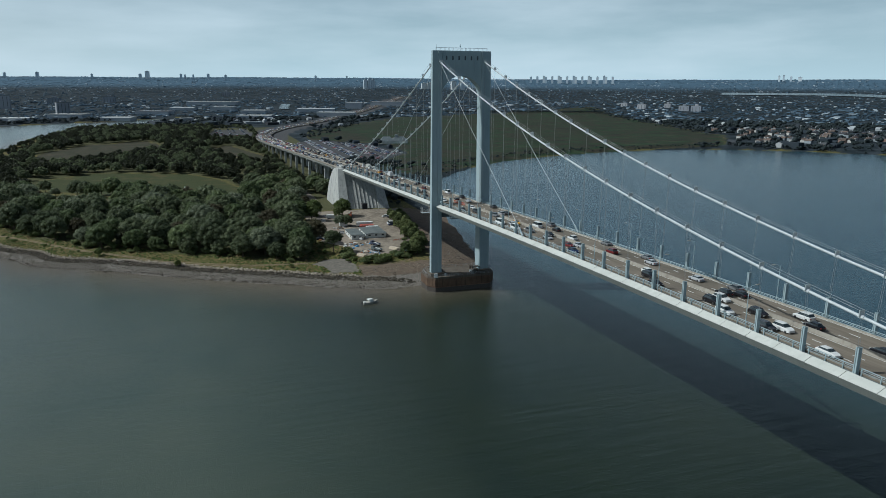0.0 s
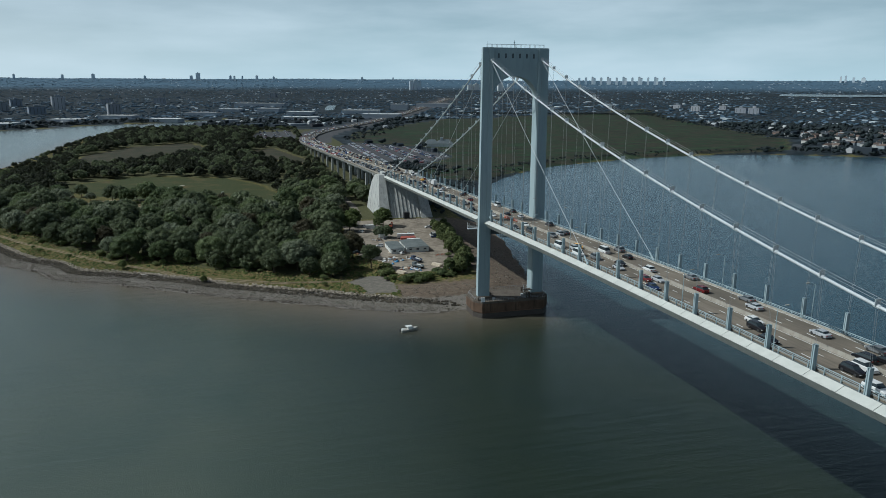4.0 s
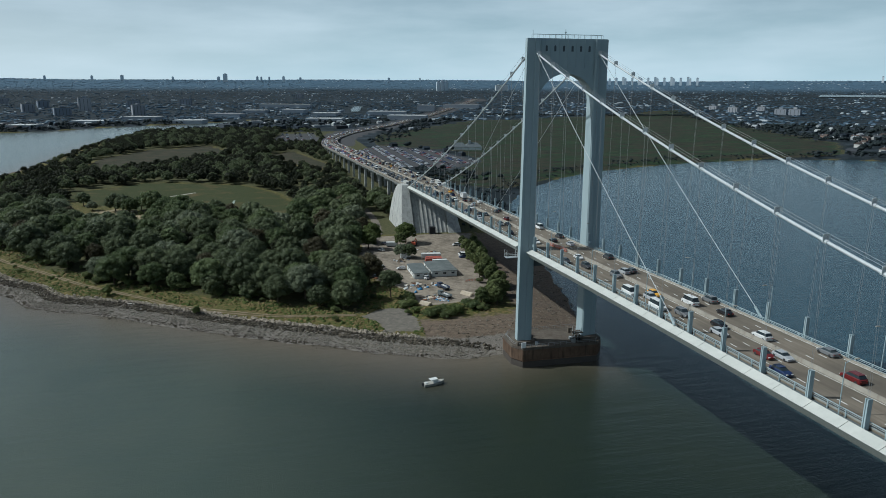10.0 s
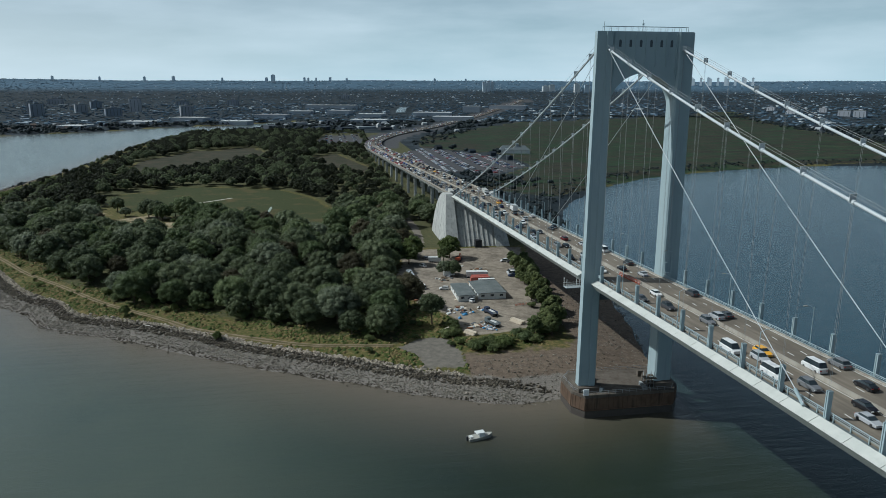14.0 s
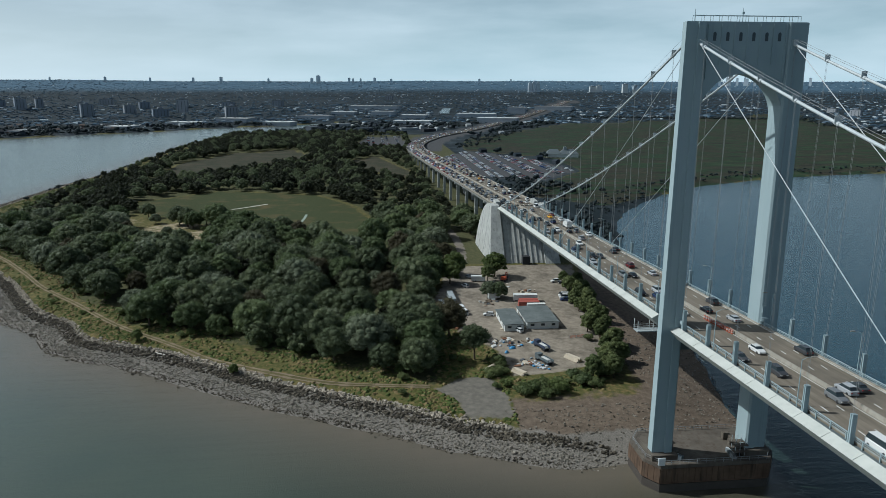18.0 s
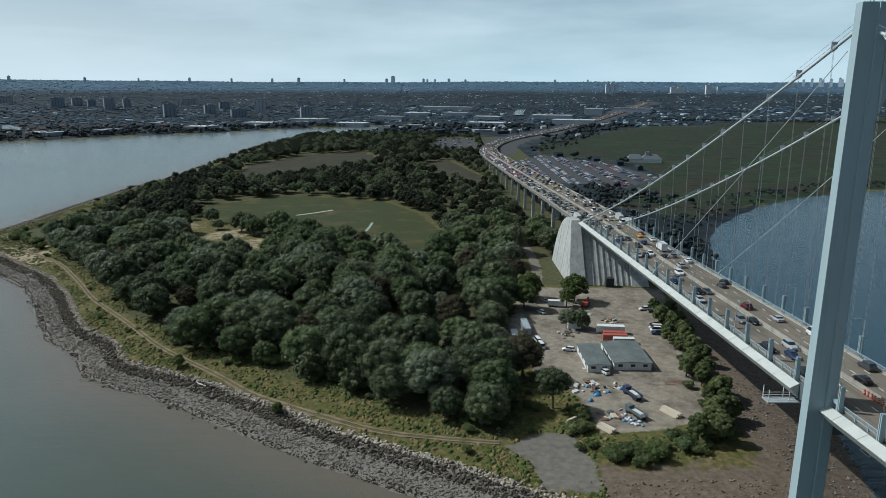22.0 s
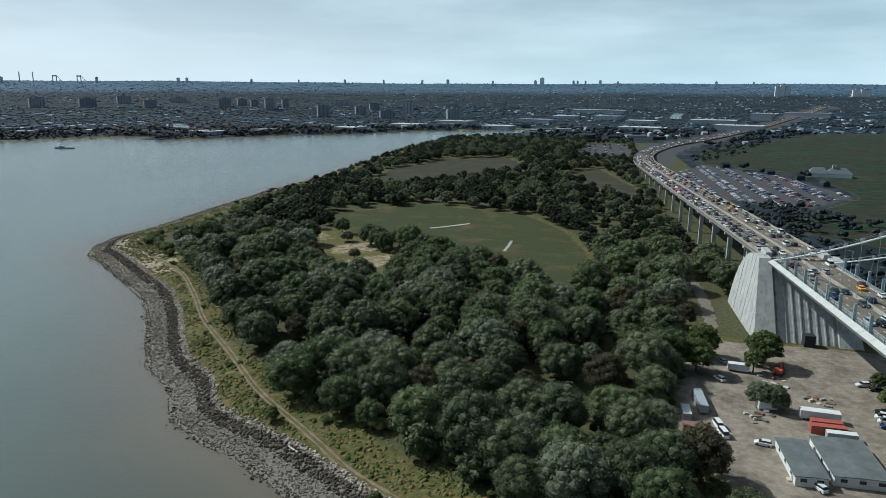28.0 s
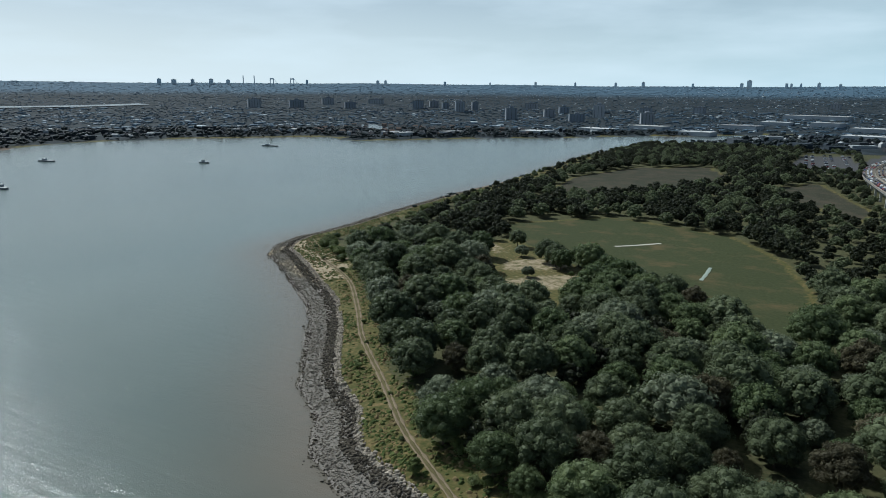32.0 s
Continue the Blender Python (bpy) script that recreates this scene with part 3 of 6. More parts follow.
# masks for the paler, sheen-carrying river colour and the bluer bay
water = new("water", grid_mesh("water", wx, wy, 0 * wgx, WATER, {"shallow": np.clip(1 - w_d / 46, 0, 1) ** 1.6 * (wgx < 20), "silt_sheen": np.clip((-52 - wgx) / 75, 0, 1), "open": np.clip((-170 - wgx) / 260, 0, 1), "deep": np.clip((wgx - 10 + 0.25 * wgy) / 90, 0, 1) * (wgx > 0)}))
tagged(water, "murky grey-green tidal water with fine ripples", "water", kind="structure")


# ---- the suspension bridge ----
def deck_z(y):
    """Height of the roadway along the bridge."""
    return 50.8 - 8.0 * ((y + 350) / 350) ** 2 if y < 0 else 42.8 - 0.0398 * y - 0.000006 * y * y


def cable_z(y):
    """Height of the main cables: a long sag over the river, a short one to the anchorage."""
    if y < 0:
        return 54.5 + 57.3 * ((y + 350) / 350) ** 2
    s = y / 228
    return 111.8 + (33.8 - 111.8) * s - 4 * 4.0 * s * (1 - s)


CABLE_X, EDGE = 11.3, 11.4


def build_tower():
    tower = thing("bridge_tower", "tall pale blue-green painted steel portal tower", "bridge tower", (0, -1.7, 0))
    half = lambda z: 15.3 - 0.7 * (z - 7.5) / 107.5
    leg_w = lambda z: 5.4 - 0.6 * (z - 7.5) / 107.5
    deep = lambda z: 1.35 - 0.4 * (z - 7.5) / 107.5
    levels = [9.0, 40, 70, 93.5, 115.0]
    for side in (-1, 1):
        g = Geo()
        rings = []
        for z in levels:
            o, w, d = half(z), leg_w(z), deep(z)
            f, m = -1.9 - d, -o + w * 0.58      # front of the outer part, and where the deeper inner part begins
            ring = [(-o, f), (m, f), (m, f - 0.4), (-o + w * 0.92, f - 0.4), (-o + w, f), (-o + w, f + 5.0), (-o + w * 0.92, f + 5.4), (m, f + 5.4), (m, f + 2 * d), (-o, f + 2 * d)]
            ring = [(x * -side, y) for x, y in ring]
            rings.append([Vector((x, y, z)) for x, y in (ring if side < 0 else ring[::-1])])
        g.sweep(rings)
        leg = part("leg", g, STEEL, tower)
        shoe = Geo().box(-3.4, -5.0, 7.5, 3.4, 5.0, 9.0, pose(side * 12.4, 0, 0))
        part("base_plate", shoe, PIER_CAP, leg, "pale base block")
        for z in range(14, 92, 6):
            band = Geo().box(min(side * (half(z) + 0.03), side * (half(z) - leg_w(z) * 0.55)), -1.92 - deep(z), z, max(side * (half(z) + 0.03), side * (half(z) - leg_w(z) * 0.55)), -1.8 - deep(z), z + 0.09)
            part("splice", band, STEEL, leg)
    # upper portal: a solid top with a round arch cut out of it
    g = Geo()
    o, d, r, spring, crown = 14.62, 3.45, 10.25, 93.5, 115.0
    steps = 24
    arc = [(r * math.cos(math.pi * i / steps), spring + r * 0.995 * math.sin(math.pi * i / steps)) for i in range(steps + 1)]
    outline = arc + [(-r, crown), (r, crown)]
    n = len(outline)
    front = [Vector((x, -d * 0.8, z)) for x, z in outline]
    rear = [Vector((x, d * 0.8, z)) for x, z in outline]
    faces = [(i, (i + 1) % n, n + (i + 1) % n, n + i) for i in range(n)]
    g.add(front + rear, faces)
    for i in range(steps):       # the spandrels, fanned up to the top edge
        x0, x1 = arc[i][0], arc[i + 1][0]
        k = len(g.v)
        g.add([(x0, -d * 0.8, crown), (x1, -d * 0.8, crown), (x0, d * 0.8, crown), (x1, d * 0.8, crown)], [])
        g.f += [(i, i + 1, k + 1, k), (n + i, k + 2, k + 3, n + i + 1)]
    part("portal", g, STEEL, tower)
    for k in range(7):
        x = -9.3 + 3.1 * k
        part("rib", Geo().box(x - 0.12, -3.05, 105.5 if abs(x) < 7 else 102.5, x + 0.12, -2.7, 114.6), STEEL, tower)
    for k in range(6):
        x = -7.75 + 3.1 * k
        slot = [(0.36 * math.cos(a), 0.45 * math.sin(a)) for a in (math.pi * i / 6 for i in range(7))]
        ring = [(-0.36, -1.5), (0.36, -1.5)] + slot
        g = Geo().prism(ring, 0, 0.12, pose(x, -2.74, 112.4, 90, 0, 0))
        part("slot_window", g, SLOT, tower, "dark round-headed slot window")
    part("roof_plate", Geo().box(-14.4, -2.7, 115.0, 14.4, -1.2, 115.12).box(-10.2, -1.2, 115.0, 10.2, 2.5, 115.12), STEEL, tower)
    rail = part("parapet_rail", Geo().box(-12.6, -2.64, 116.35, 12.6, -2.56, 116.45).box(-12.6, -1.44, 116.35, 12.6, -1.36, 116.45), STEEL, tower)
    for k in range(13):
        for y in (-2.6, -1.4):
            part("rail_post", Geo().box(-0.04, -0.04, 115.12, 0.04, 0.04, 116.4, pose(-12.6 + 2.1 * k, y, 0)), STEEL, rail)
    part("beacon_mast", Geo().tube([(0, 0, 115.1), (0, 0, 118.4)], 0.12, 0.06).box(-0.25, -0.25, 117.0, 0.25, 0.25, 117.5), STEEL, tower)
    part("beacon_mast", Geo().tube([(-12.4, -2.0, 115.1), (-12.4, -2.0, 117.8)], 0.09, 0.05), STEEL, tower)
    for side in (-1, 1):
        part("saddle_housing", Geo().box(-0.7, -3.5, 109.2, 0.7, 3.5, 111.4, pose(side * CABLE_X, 0, 0)), STEEL, tower, "cable saddle housing")
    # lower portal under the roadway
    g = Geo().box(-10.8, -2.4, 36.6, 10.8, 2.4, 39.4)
    part("lower_strut", g, DARK_STEEL, tower, "cross strut under the roadway, shade in its dark colour")
    for side in (-1, 1):
        part("deck_bracket", Geo().box(-0.5, -5.4, 44.2, 0.7, -4.1, 45.0, pose(side * 10.6, 0, 0)).box(-0.25, -5.2, 42.2, 0.25, -4.7, 44.4, pose(side * 10.6, 0, 0)), STEEL, tower)
    return tower


def build_pier():
    pier = thing("tower_pier", "rust-brown stained masonry pier standing in the water", "bridge pier")
    ring = [(-17.4, -4.8), (-14.4, -9.0), (14.6, -9.0), (17.8, -4.8), (17.8, 4.8), (14.6, 9.0), (-14.4, 9.0), (-17.4, 4.8)]
    part("foundation", Geo().prism(ring, -6, 2.2), plain("wet dark masonry", (0.06, 0.05, 0.042), 0.6, 0, 0.3), pier, "dark wet masonry below the tide line")
    part("pier_wall", Geo().prism([(x * 0.985, y * 0.97) for x, y in ring], 2.2, 6.6), PIER, pier)
    part("coping", Geo().prism(ring, 6.6, 7.5), PIER_CAP, pier)
    for (x0, y0), (x1, y1) in zip(ring, ring[1:] + ring[:1]):
        n = max(2, round(math.hypot(x1 - x0, y1 - y0) / 2.4))
        rail = part("guard_rail", Geo().tube([(x0 * .96, y0 * .95, 8.6), (x1 * .96, y1 * .95, 8.6)], 0.06).tube([(x0 * .96, y0 * .95, 8.05), (x1 * .96, y1 * .95, 8.05)], 0.05), ROPE, pier)
        for k in range(n):
            s = k / n
            part("rail_post", Geo().box(-.05, -.05, 7.5, .05, .05, 8.65, pose((x0 + (x1 - x0) * s) * .96, (y0 + (y1 - y0) * s) * .95, 0)), ROPE, rail)
    for side in (-1, 1):
        for k in range(3):
            part("equipment_box", Geo().box(-0.8, -0.6, 7.5, 0.8, 0.6, 8.9 + 0.3 * k, pose(side * 8.6, -4 + 3.4 * k, 0)), PIER_CAP, pier)
    # rusty fender panels round the faces, with open joints
    for (x0, y0), (x1, y1) in zip(ring, ring[1:] + ring[:1]):
        long = math.hypot(x1 - x0, y1 - y0)
        n, turn = max(3, round(long / 1.5)), math.degrees(math.atan2(y1 - y0, x1 - x0))
        panel = Geo().box(-long / n / 2 + 0.05, -0.16, 2.6, long / n / 2 - 0.05, 0.1, 6.55).mesh("fender_panel", FENDER)
        for k in range(n):
            s = (k + 0.5) / n
            part("fender_panel", panel, None, pier, m=pose(x0 + (x1 - x0) * s, y0 + (y1 - y0) * s, 0, 0, 0, turn))
    part("notice_board", Geo().box(-0.9, -0.1, 7.5, 0.9, 0.1, 9.6, pose(-14.2, -8.9, 0)), PLAQUE, pier, "blank white navigation board")
    # work scaffold and stored gear round the inner leg's foot
    rng = random.Random(4)
    for k in range(6):
        for h in range(3):
            x, y = 6.4 + 1.3 * (k % 3), -6.6 + 2.0 * (k // 3)
            part("scaffold_pole", Geo().tube([(x, y, 7.5 + h * 1.7), (x, y, 9.25 + h * 1.7)], 0.07, sides=5), CABLE, pier)
            if h < 2:
                part("scaffold_board", Geo().box(x - 0.7, y - 0.8, 9.1 + h * 1.7, x + 0.6, y + 0.8, 9.17 + h * 1.7), PIER_CAP, pier)
    for k in range(16):
        x, y = rng.choice((-13.2, -8.0, 7.0, 15.0)) + rng.uniform(-1.4, 1.4), rng.uniform(-7.6, -3.5)
        part("stored_gear", Geo().prism([(-0.7, -0.35), (0.6, -0.45), (0.75, 0.4), (-0.6, 0.35)], 7.5, 7.8 + rng.random() * 0.8, pose(x, y, 0, 0, 0, rng.uniform(0, 180)) , 1.0), (CABLE, ROPE, DARK_STEEL)[k % 3], pier)
    return pier


build_tower()
build_pier()

DECK_Y = list(np.arange(-420, 236.1, 7.75))
deck = thing("bridge_deck", "six-lane concrete bridge roadway with pale steel edge fairing", "bridge deck", kind="structure")


def strip(profile, ys):
    """A closed cross-section of (x, dz) drawn along the roadway."""
    g = Geo()
    g.sweep([[Vector((x, y, deck_z(y) + dz)) for x, dz in profile] for y in ys])
    return g


part("roadway_slab", strip([(-9.9, 0), (9.9, 0), (9.9, -0.35), (-9.9, -0.35)], DECK_Y), ROADWAY, deck)
# girder_frame below takes the tone that carries the deck's shade
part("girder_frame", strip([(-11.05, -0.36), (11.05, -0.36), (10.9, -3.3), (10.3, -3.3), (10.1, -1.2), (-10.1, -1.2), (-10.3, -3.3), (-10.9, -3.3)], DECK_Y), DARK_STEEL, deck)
part("median_barrier", strip([(-0.3, 0), (-0.12, 0.85), (0.12, 0.85), (0.3, 0)], DECK_Y), BARRIER, deck)
for side in (-1, 1):
    part("kerb", strip([(side * 9.5, 0.002), (side * 10.0, 0.002), (side * 10.0, 0.28), (side * 9.6, 0.28)], DECK_Y), BARRIER, deck)
    for y0, y1 in zip(DECK_Y, DECK_Y[1:]):
        if -5.0 < (y0 + y1) / 2 < 5.0:
            continue
        gap = 0.05
        panel = Geo()
        panel.sweep([[Vector((side * x, y, deck_z(y) + dz)) for x, dz in ((11.1, 0.0), (13.0, -1.0), (11.1, -3.2))] for y in (y0 + gap, y1 - gap)])
        part("fairing_panel", panel, FAIRING, deck)
    rail = part("side_rail", strip([(side * 10.02, 0.98), (side * 10.17, 0.98), (side * 10.17, 1.1), (side * 10.02, 1.1)], DECK_Y), STEEL, deck)
    for dz in (0.35, 0.7):
        part("rail_bar", strip([(side * 10.07, dz), (side * 10.13, dz), (side * 10.13, dz + 0.07), (side * 10.07, dz + 0.07)], DECK_Y), STEEL, rail)
    post = Geo().box(-0.09, -0.09, 0, 0.09, 0.09, 1.44).mesh("rail_post", STEEL)
    for y in np.arange(-240, 236, 3.875):
        part("rail_post", post, STEEL, rail, m=pose(side * 10.1, y, deck_z(y) - 0.36))
dash = Geo().box(-0.12, -1.9, 0, 0.09, 1.6, 0.012).mesh("lane_dash", MARKING)
for lane in (-6.6, -3.6, 3.6, 6.6):
    for y in np.arange(-240, 236, 9.7):
        part("lane_dash", dash, MARKING, deck, m=pose(lane, y, deck_z(y) + 0.004, -math.degrees(math.atan(0.0)), 0, 0))
for x in (-9.3, -0.65, 0.65, 9.3):
    part("edge_line", strip([(x - 0.08, 0.005), (x + 0.08, 0.005), (x + 0.08, 0.015), (x - 0.08, 0.015)], DECK_Y), MARKING, deck)

# hanger posts: tall sleeves at each hanger, and ropes up to the cable
PANEL = 12.0
sleeve = Geo().box(-0.42, -0.32, -0.36, 0.42, -0.12, 4.9).box(-0.42, 0.12, -0.36, 0.42, 0.32, 4.9).box(-0.3, -0.12, -0.36, 0.3, 0.12, 4.7).mesh("sleeve", STEEL)
for side in (-1, 1):
    cable = thing("main_cable", "pale painted suspension cable with clamps and hand ropes", "cable")
    hanger_ys = [s * (8.0 + PANEL * k) + (0.6 if side < 0 else 2.6) for s in (-1, 1) for k in range(34 if s < 0 else 18)]
    ys_c = [-420 + 6 * k for k in range(70)] + [-2, 2] + [4 + 5.6 * k for k in range(41)]
    g = Geo().tube([(side * CABLE_X, y, cable_z(y)) for y in ys_c], 0.29, sides=10)
    part("cable_core", g, CABLE, cable, smooth=True)
    for off in (-0.55, 0.55):
        part("hand_rope", Geo().tube([(side * CABLE_X + off, y, cable_z(y) + 1.2) for y in ys_c], 0.035, sides=4), ROPE, cable)
    for y in hanger_ys:
        z0, z1 = deck_z(y), cable_z(y)
        part("clamp", Geo().tube([(side * CABLE_X, y - 0.6, cable_z(y - 0.6)), (side * CABLE_X, y + 0.6, cable_z(y + 0.6))], 0.4, sides=8).box(-0.6, -0.05, -0.1, 0.6, 0.05, 1.25, pose(side * CABLE_X, y, z1)), CABLE, cable)
        if z1 - z0 > 5.5:
            g = Geo()
            for dx, dy in ((-0.05, -0.24), (0.05, 0.24)):
                g.tube([(side * 10.75 + dx, y + dy, z0 + 4.6), (side * CABLE_X + dx, y + dy, z1)], 0.027, sides=4)
            part("hanger", g, ROPE, cable)
        part("hanger_post", sleeve, STEEL, deck, m=pose(side * 10.65, y, z0))
    # diagonal stays from the tower top down to the deck
    for end in (-98.5, 106.0):
        stay = thing("stay_cable", "straight pale diagonal stay from tower top to deck", "cable")
        y_top, z_top, z_end = (-5.6 if end < 0 else 4.0), 109.8 if end < 0 else 107.6, deck_z(end) + 0.6
        rope = [(side * 11.3, y_top + (end - y_top) * q, z_top + (z_end - z_top) * q - 4 * 0.7 * q * (1 - q)) for q in (k / 12 for k in range(13))]
        part("stay_rope", Geo().tube(rope, 0.085, sides=6), CABLE, stay)
        part("stay_socket", Geo().tube([(side * 11.3, end * 0.975, deck_z(end) + 2.2), (side * 11.3, end, deck_z(end) + 0.2)], 0.3, sides=8), STEEL, stay)


def build_lamp():
    lamp = thing("street_lamp", "slim grey steel street lamp with double arm", "street lamp", group="roadway lamps")
    part("pole", Geo().tube([(0, 0, 0), (0, 0, 9.2)], 0.11, 0.07, 6), STEEL, lamp)
    part("arm", Geo().tube([(0, 0, 9.0), (0.9, 0, 9.5), (2.2, 0, 9.55)], 0.05, sides=5), STEEL, lamp)
    part("lamp_head", Geo().box(1.7, -0.16, 9.5, 2.6, 0.16, 9.66), BARRIER, lamp)
    return lamp


lamp = build_lamp()
first = True
for side in (-1, 1):
    for k in range(-7, 8):
        y = k * 31.0 + (9 if side < 0 else 22)
        if y > 230:
            continue
        m = pose(side * 10.55, y, deck_z(y) - 0.36, 0, 0, 0 if side < 0 else 180)
        if first:
            lamp.matrix_basis, first = m, False
        else:
            copy_thing(lamp, m)

# ---- anchorage ----
anchorage = thing("cable_anchorage", "huge curved concrete cable anchorage block with stain streaks", "anchorage", kind="")
back, front, low = 290.0, 214.0, 1.5


def anchor_side(x, lean):
    """Outline of one side wall in (y, z): upright at the front, a falling curve at the back."""
    pts = [(208.5, low), (232.0, 33.6), (239.0, 33.9)]
    for i in range(1, 11):
        a = math.pi / 2 * i / 10
        pts.append((239 + 27 * math.sin(a), 2.0 + 31.5 * math.cos(a) ** 0.8 if i < 10 else low))
    return [Vector((x + lean * (34 - z) / 32, y, z)) for y, z in pts]


for side in (-1, 1):
    a, b = anchor_side(side * 16.2, side * 4.2), anchor_side(side * 11.6, side * 0.0)
    g = Geo()
    g.sweep([a, b] if side > 0 else [b, a])
    wall = part("side_wall", g, CONCRETE, anchorage)
    for k in range(9):
        y = 214 + 5.6 * k
        zt = 33.0 if 231 < y < 240 else (2 + (y - 208.5) * 1.33 if y < 231 else 2 + 31.5 * max(0.02, math.cos(math.asin(min(1, (y - 239) / 27)))) ** 0.8)
        rib = Geo()
        rib.sweep([[Vector((side * (16.2 + 4.2 * (34 - z) / 32 + e), y + dy, z)) for e, dy in ((-0.1, -0.16), (0.06, -0.16), (0.06, 0.16), (-0.1, 0.16))] for z in (low + 0.3, zt - 0.4)])
        part("wall_joint", rib, DARK_STEEL if k % 3 == 1 else CONCRETE, wall)
g = Geo()
g.sweep([[Vector((x, 210.5, low)), Vector((x, 231.5, 29.5)), Vector((x, 262, 29.5)), Vector((x, 264, low))] for x in (-11.58, 11.58)])
part("core_block", g, CONCRETE, anchorage)
for k in range(8):
    x = -10.2 + 2.9 * k
    g = Geo()
    g.sweep([[Vector((x + dx, 210.5 + (z - low) * 0.75 - 0.5 + dy, z)) for dx, dy in ((-0.25, 0), (0.25, 0), (0.25, 0.8), (-0.25, 0.8))] for z in (low, 29.0)])
    part("front_rib", g, CONCRETE, anchorage)
part("doorway", Geo().box(-2, 208.6, 3.5, 2, 212.5, 8.5), DARK, anchorage, "dark tall doorway")
for side in (-1, 1):
    part("cable_hood", Geo().sweep([[Vector((side * (CABLE_X + dx), y, z + dz)) for dx, dz in ((-1.5, -1.6), (1.5, -1.6), (1.2, 0.9), (-1.2, 0.9))] for y, z in ((237.5, 33.9), (246, 34.4))]), CONCRETE, anchorage)

# ---- approach viaduct and highway ----
def along(line, step):
    """Even points with headings along a line, smoothed."""
    p = [Vector((*a, 0)) for a in line]
    dense = []
    for i in range(len(p) - 1):
        a, b, c, d = p[max(0, i - 1)], p[i], p[i + 1], p[min(len(p) - 1, i + 2)]
        for k in range(20):
            s = k / 20
            dense.append(0.5 * ((2 * b) + (c - a) * s + (2 * a - 5 * b + 4 * c - d) * s * s + (3 * b - a - 3 * c + d) * s ** 3))
    dense.append(p[-1])
    out, need = [(dense[0], (dense[1] - dense[0]).normalized())], step
    for a, b in zip(dense, dense[1:]):
        l = (b - a).length
        while l >= need > 0:
            a = a + (b - a).normalized() * need
            out.append((a, (b - dense[0]).normalized() if (b - a).length < 1e-6 else (b - a).normalized()))
            l, need = l - need, step
        need -= l
    return out


def viaduct_z(p):
    return max(33.0 - 0.034 * (p.y - 236), ground_z(p.x, p.y) + 1.2)


ROUTE = along(VIADUCT, 8.0)


def route_strip(profile, a, b, every=1):
    g = Geo()
    g.sweep([[Vector((p.x + w.y * x, p.y - w.x * x, viaduct_z(p) + dz)) for x, dz in profile] for p, w in ROUTE[a:b:every]])
    return g


viaduct = thing("approach_viaduct", "long concrete approach viaduct crowded with traffic", "viaduct", kind="structure")
N = len(ROUTE)
part("roadway_slab", route_strip([(-13.4, 0), (13.4, 0), (13.4, -0.5), (-13.4, -0.5)], 0, N), ROADWAY, viaduct)
part("girder", route_strip([(-13.2, -0.51), (13.2, -0.51), (12.2, -2.4), (-12.2, -2.4)], 0, 92), CONCRETE, viaduct)
part("median_barrier", route_strip([(-0.3, 0), (-0.12, 0.85), (0.12, 0.85), (0.3, 0)], 0, N), BARRIER, viaduct)
for side in (-1, 1):
    part("parapet", route_strip([(side * 13.0, 0), (side * 13.45, 0), (side * 13.45, 1.0), (side * 13.15, 1.0)], 0, N), BARRIER, viaduct)
for x in (-7.6, -4.0, 4.0, 7.6, -11.2, 11.2):
    for p, w in ROUTE[:110]:
        if p.y < 900:
            part("lane_dash", dash, MARKING, viaduct, m=pose(p.x + w.y * x, p.y - w.x * x, viaduct_z(p) + 0.03, -1.9, 0, math.degrees(math.atan2(-w.x, w.y))))
for k in range(5, 80, 5):
    p, w = ROUTE[k]
    top = viaduct_z(p) - 2.4
    if top < 6:
        break
    turn = math.degrees(math.atan2(-w.x, w.y))
    bent = part("pier_bent", Geo().sweep([[Vector((x, -1.0, z)), Vector((x, 1.0, z)), Vector((x, 1.0, z + h)), Vector((x, -1.0, z + h))] for x, z, h in ((-12.5, top - 1.0, 1.0), (-9.5, top - 2.4, 2.4), (9.5, top - 2.4, 2.4), (12.5, top - 1.0, 1.0))]), CONCRETE, viaduct, m=pose(p.x, p.y, 0, 0, 0, turn))
    for x in (-9.5, 9.5):
        part("column", Geo().box(-1.1, -0.9, 1, 1.1, 0.9, top - 2.3, pose(x, 0, 0)), CONCRETE, bent)


# ---- trees ----
def lump_core(rng, c, r):
    """A coarse uneven clump, that fills the crown behind its leaves."""
    v, f = [], []
    rings, seg = 4, 7
    for i in range(1, rings):
        for k in range(seg):
            a, b = math.pi * i / rings, math.tau * (k + 0.5 * (i % 2)) / seg
            q = r * rng.uniform(0.75, 1.0)
            v.append((c[0] + q * math.sin(a) * math.cos(b), c[1] + q * math.sin(a) * math.sin(b), c[2] + q * math.cos(a) * 0.85))
    top, bot = len(v), len(v) + 1
    v += [(c[0], c[1], c[2] + r * 0.8), (c[0], c[1], c[2] - r * 0.7)]
    for i in range(rings - 2):
        for k in range(seg):
            f.append((i * seg + k, (i + 1) * seg + k, (i + 1) * seg + (k + 1) % seg))
            f.append((i * seg + k, (i + 1) * seg + (k + 1) % seg, i * seg + (k + 1) % seg))
    for k in range(seg):
        f.append((top, k, (k + 1) % seg))
        f.append((bot, (rings - 2) * seg + (k + 1) % seg, (rings - 2) * seg + k))
    return np.array(v), np.array(f)


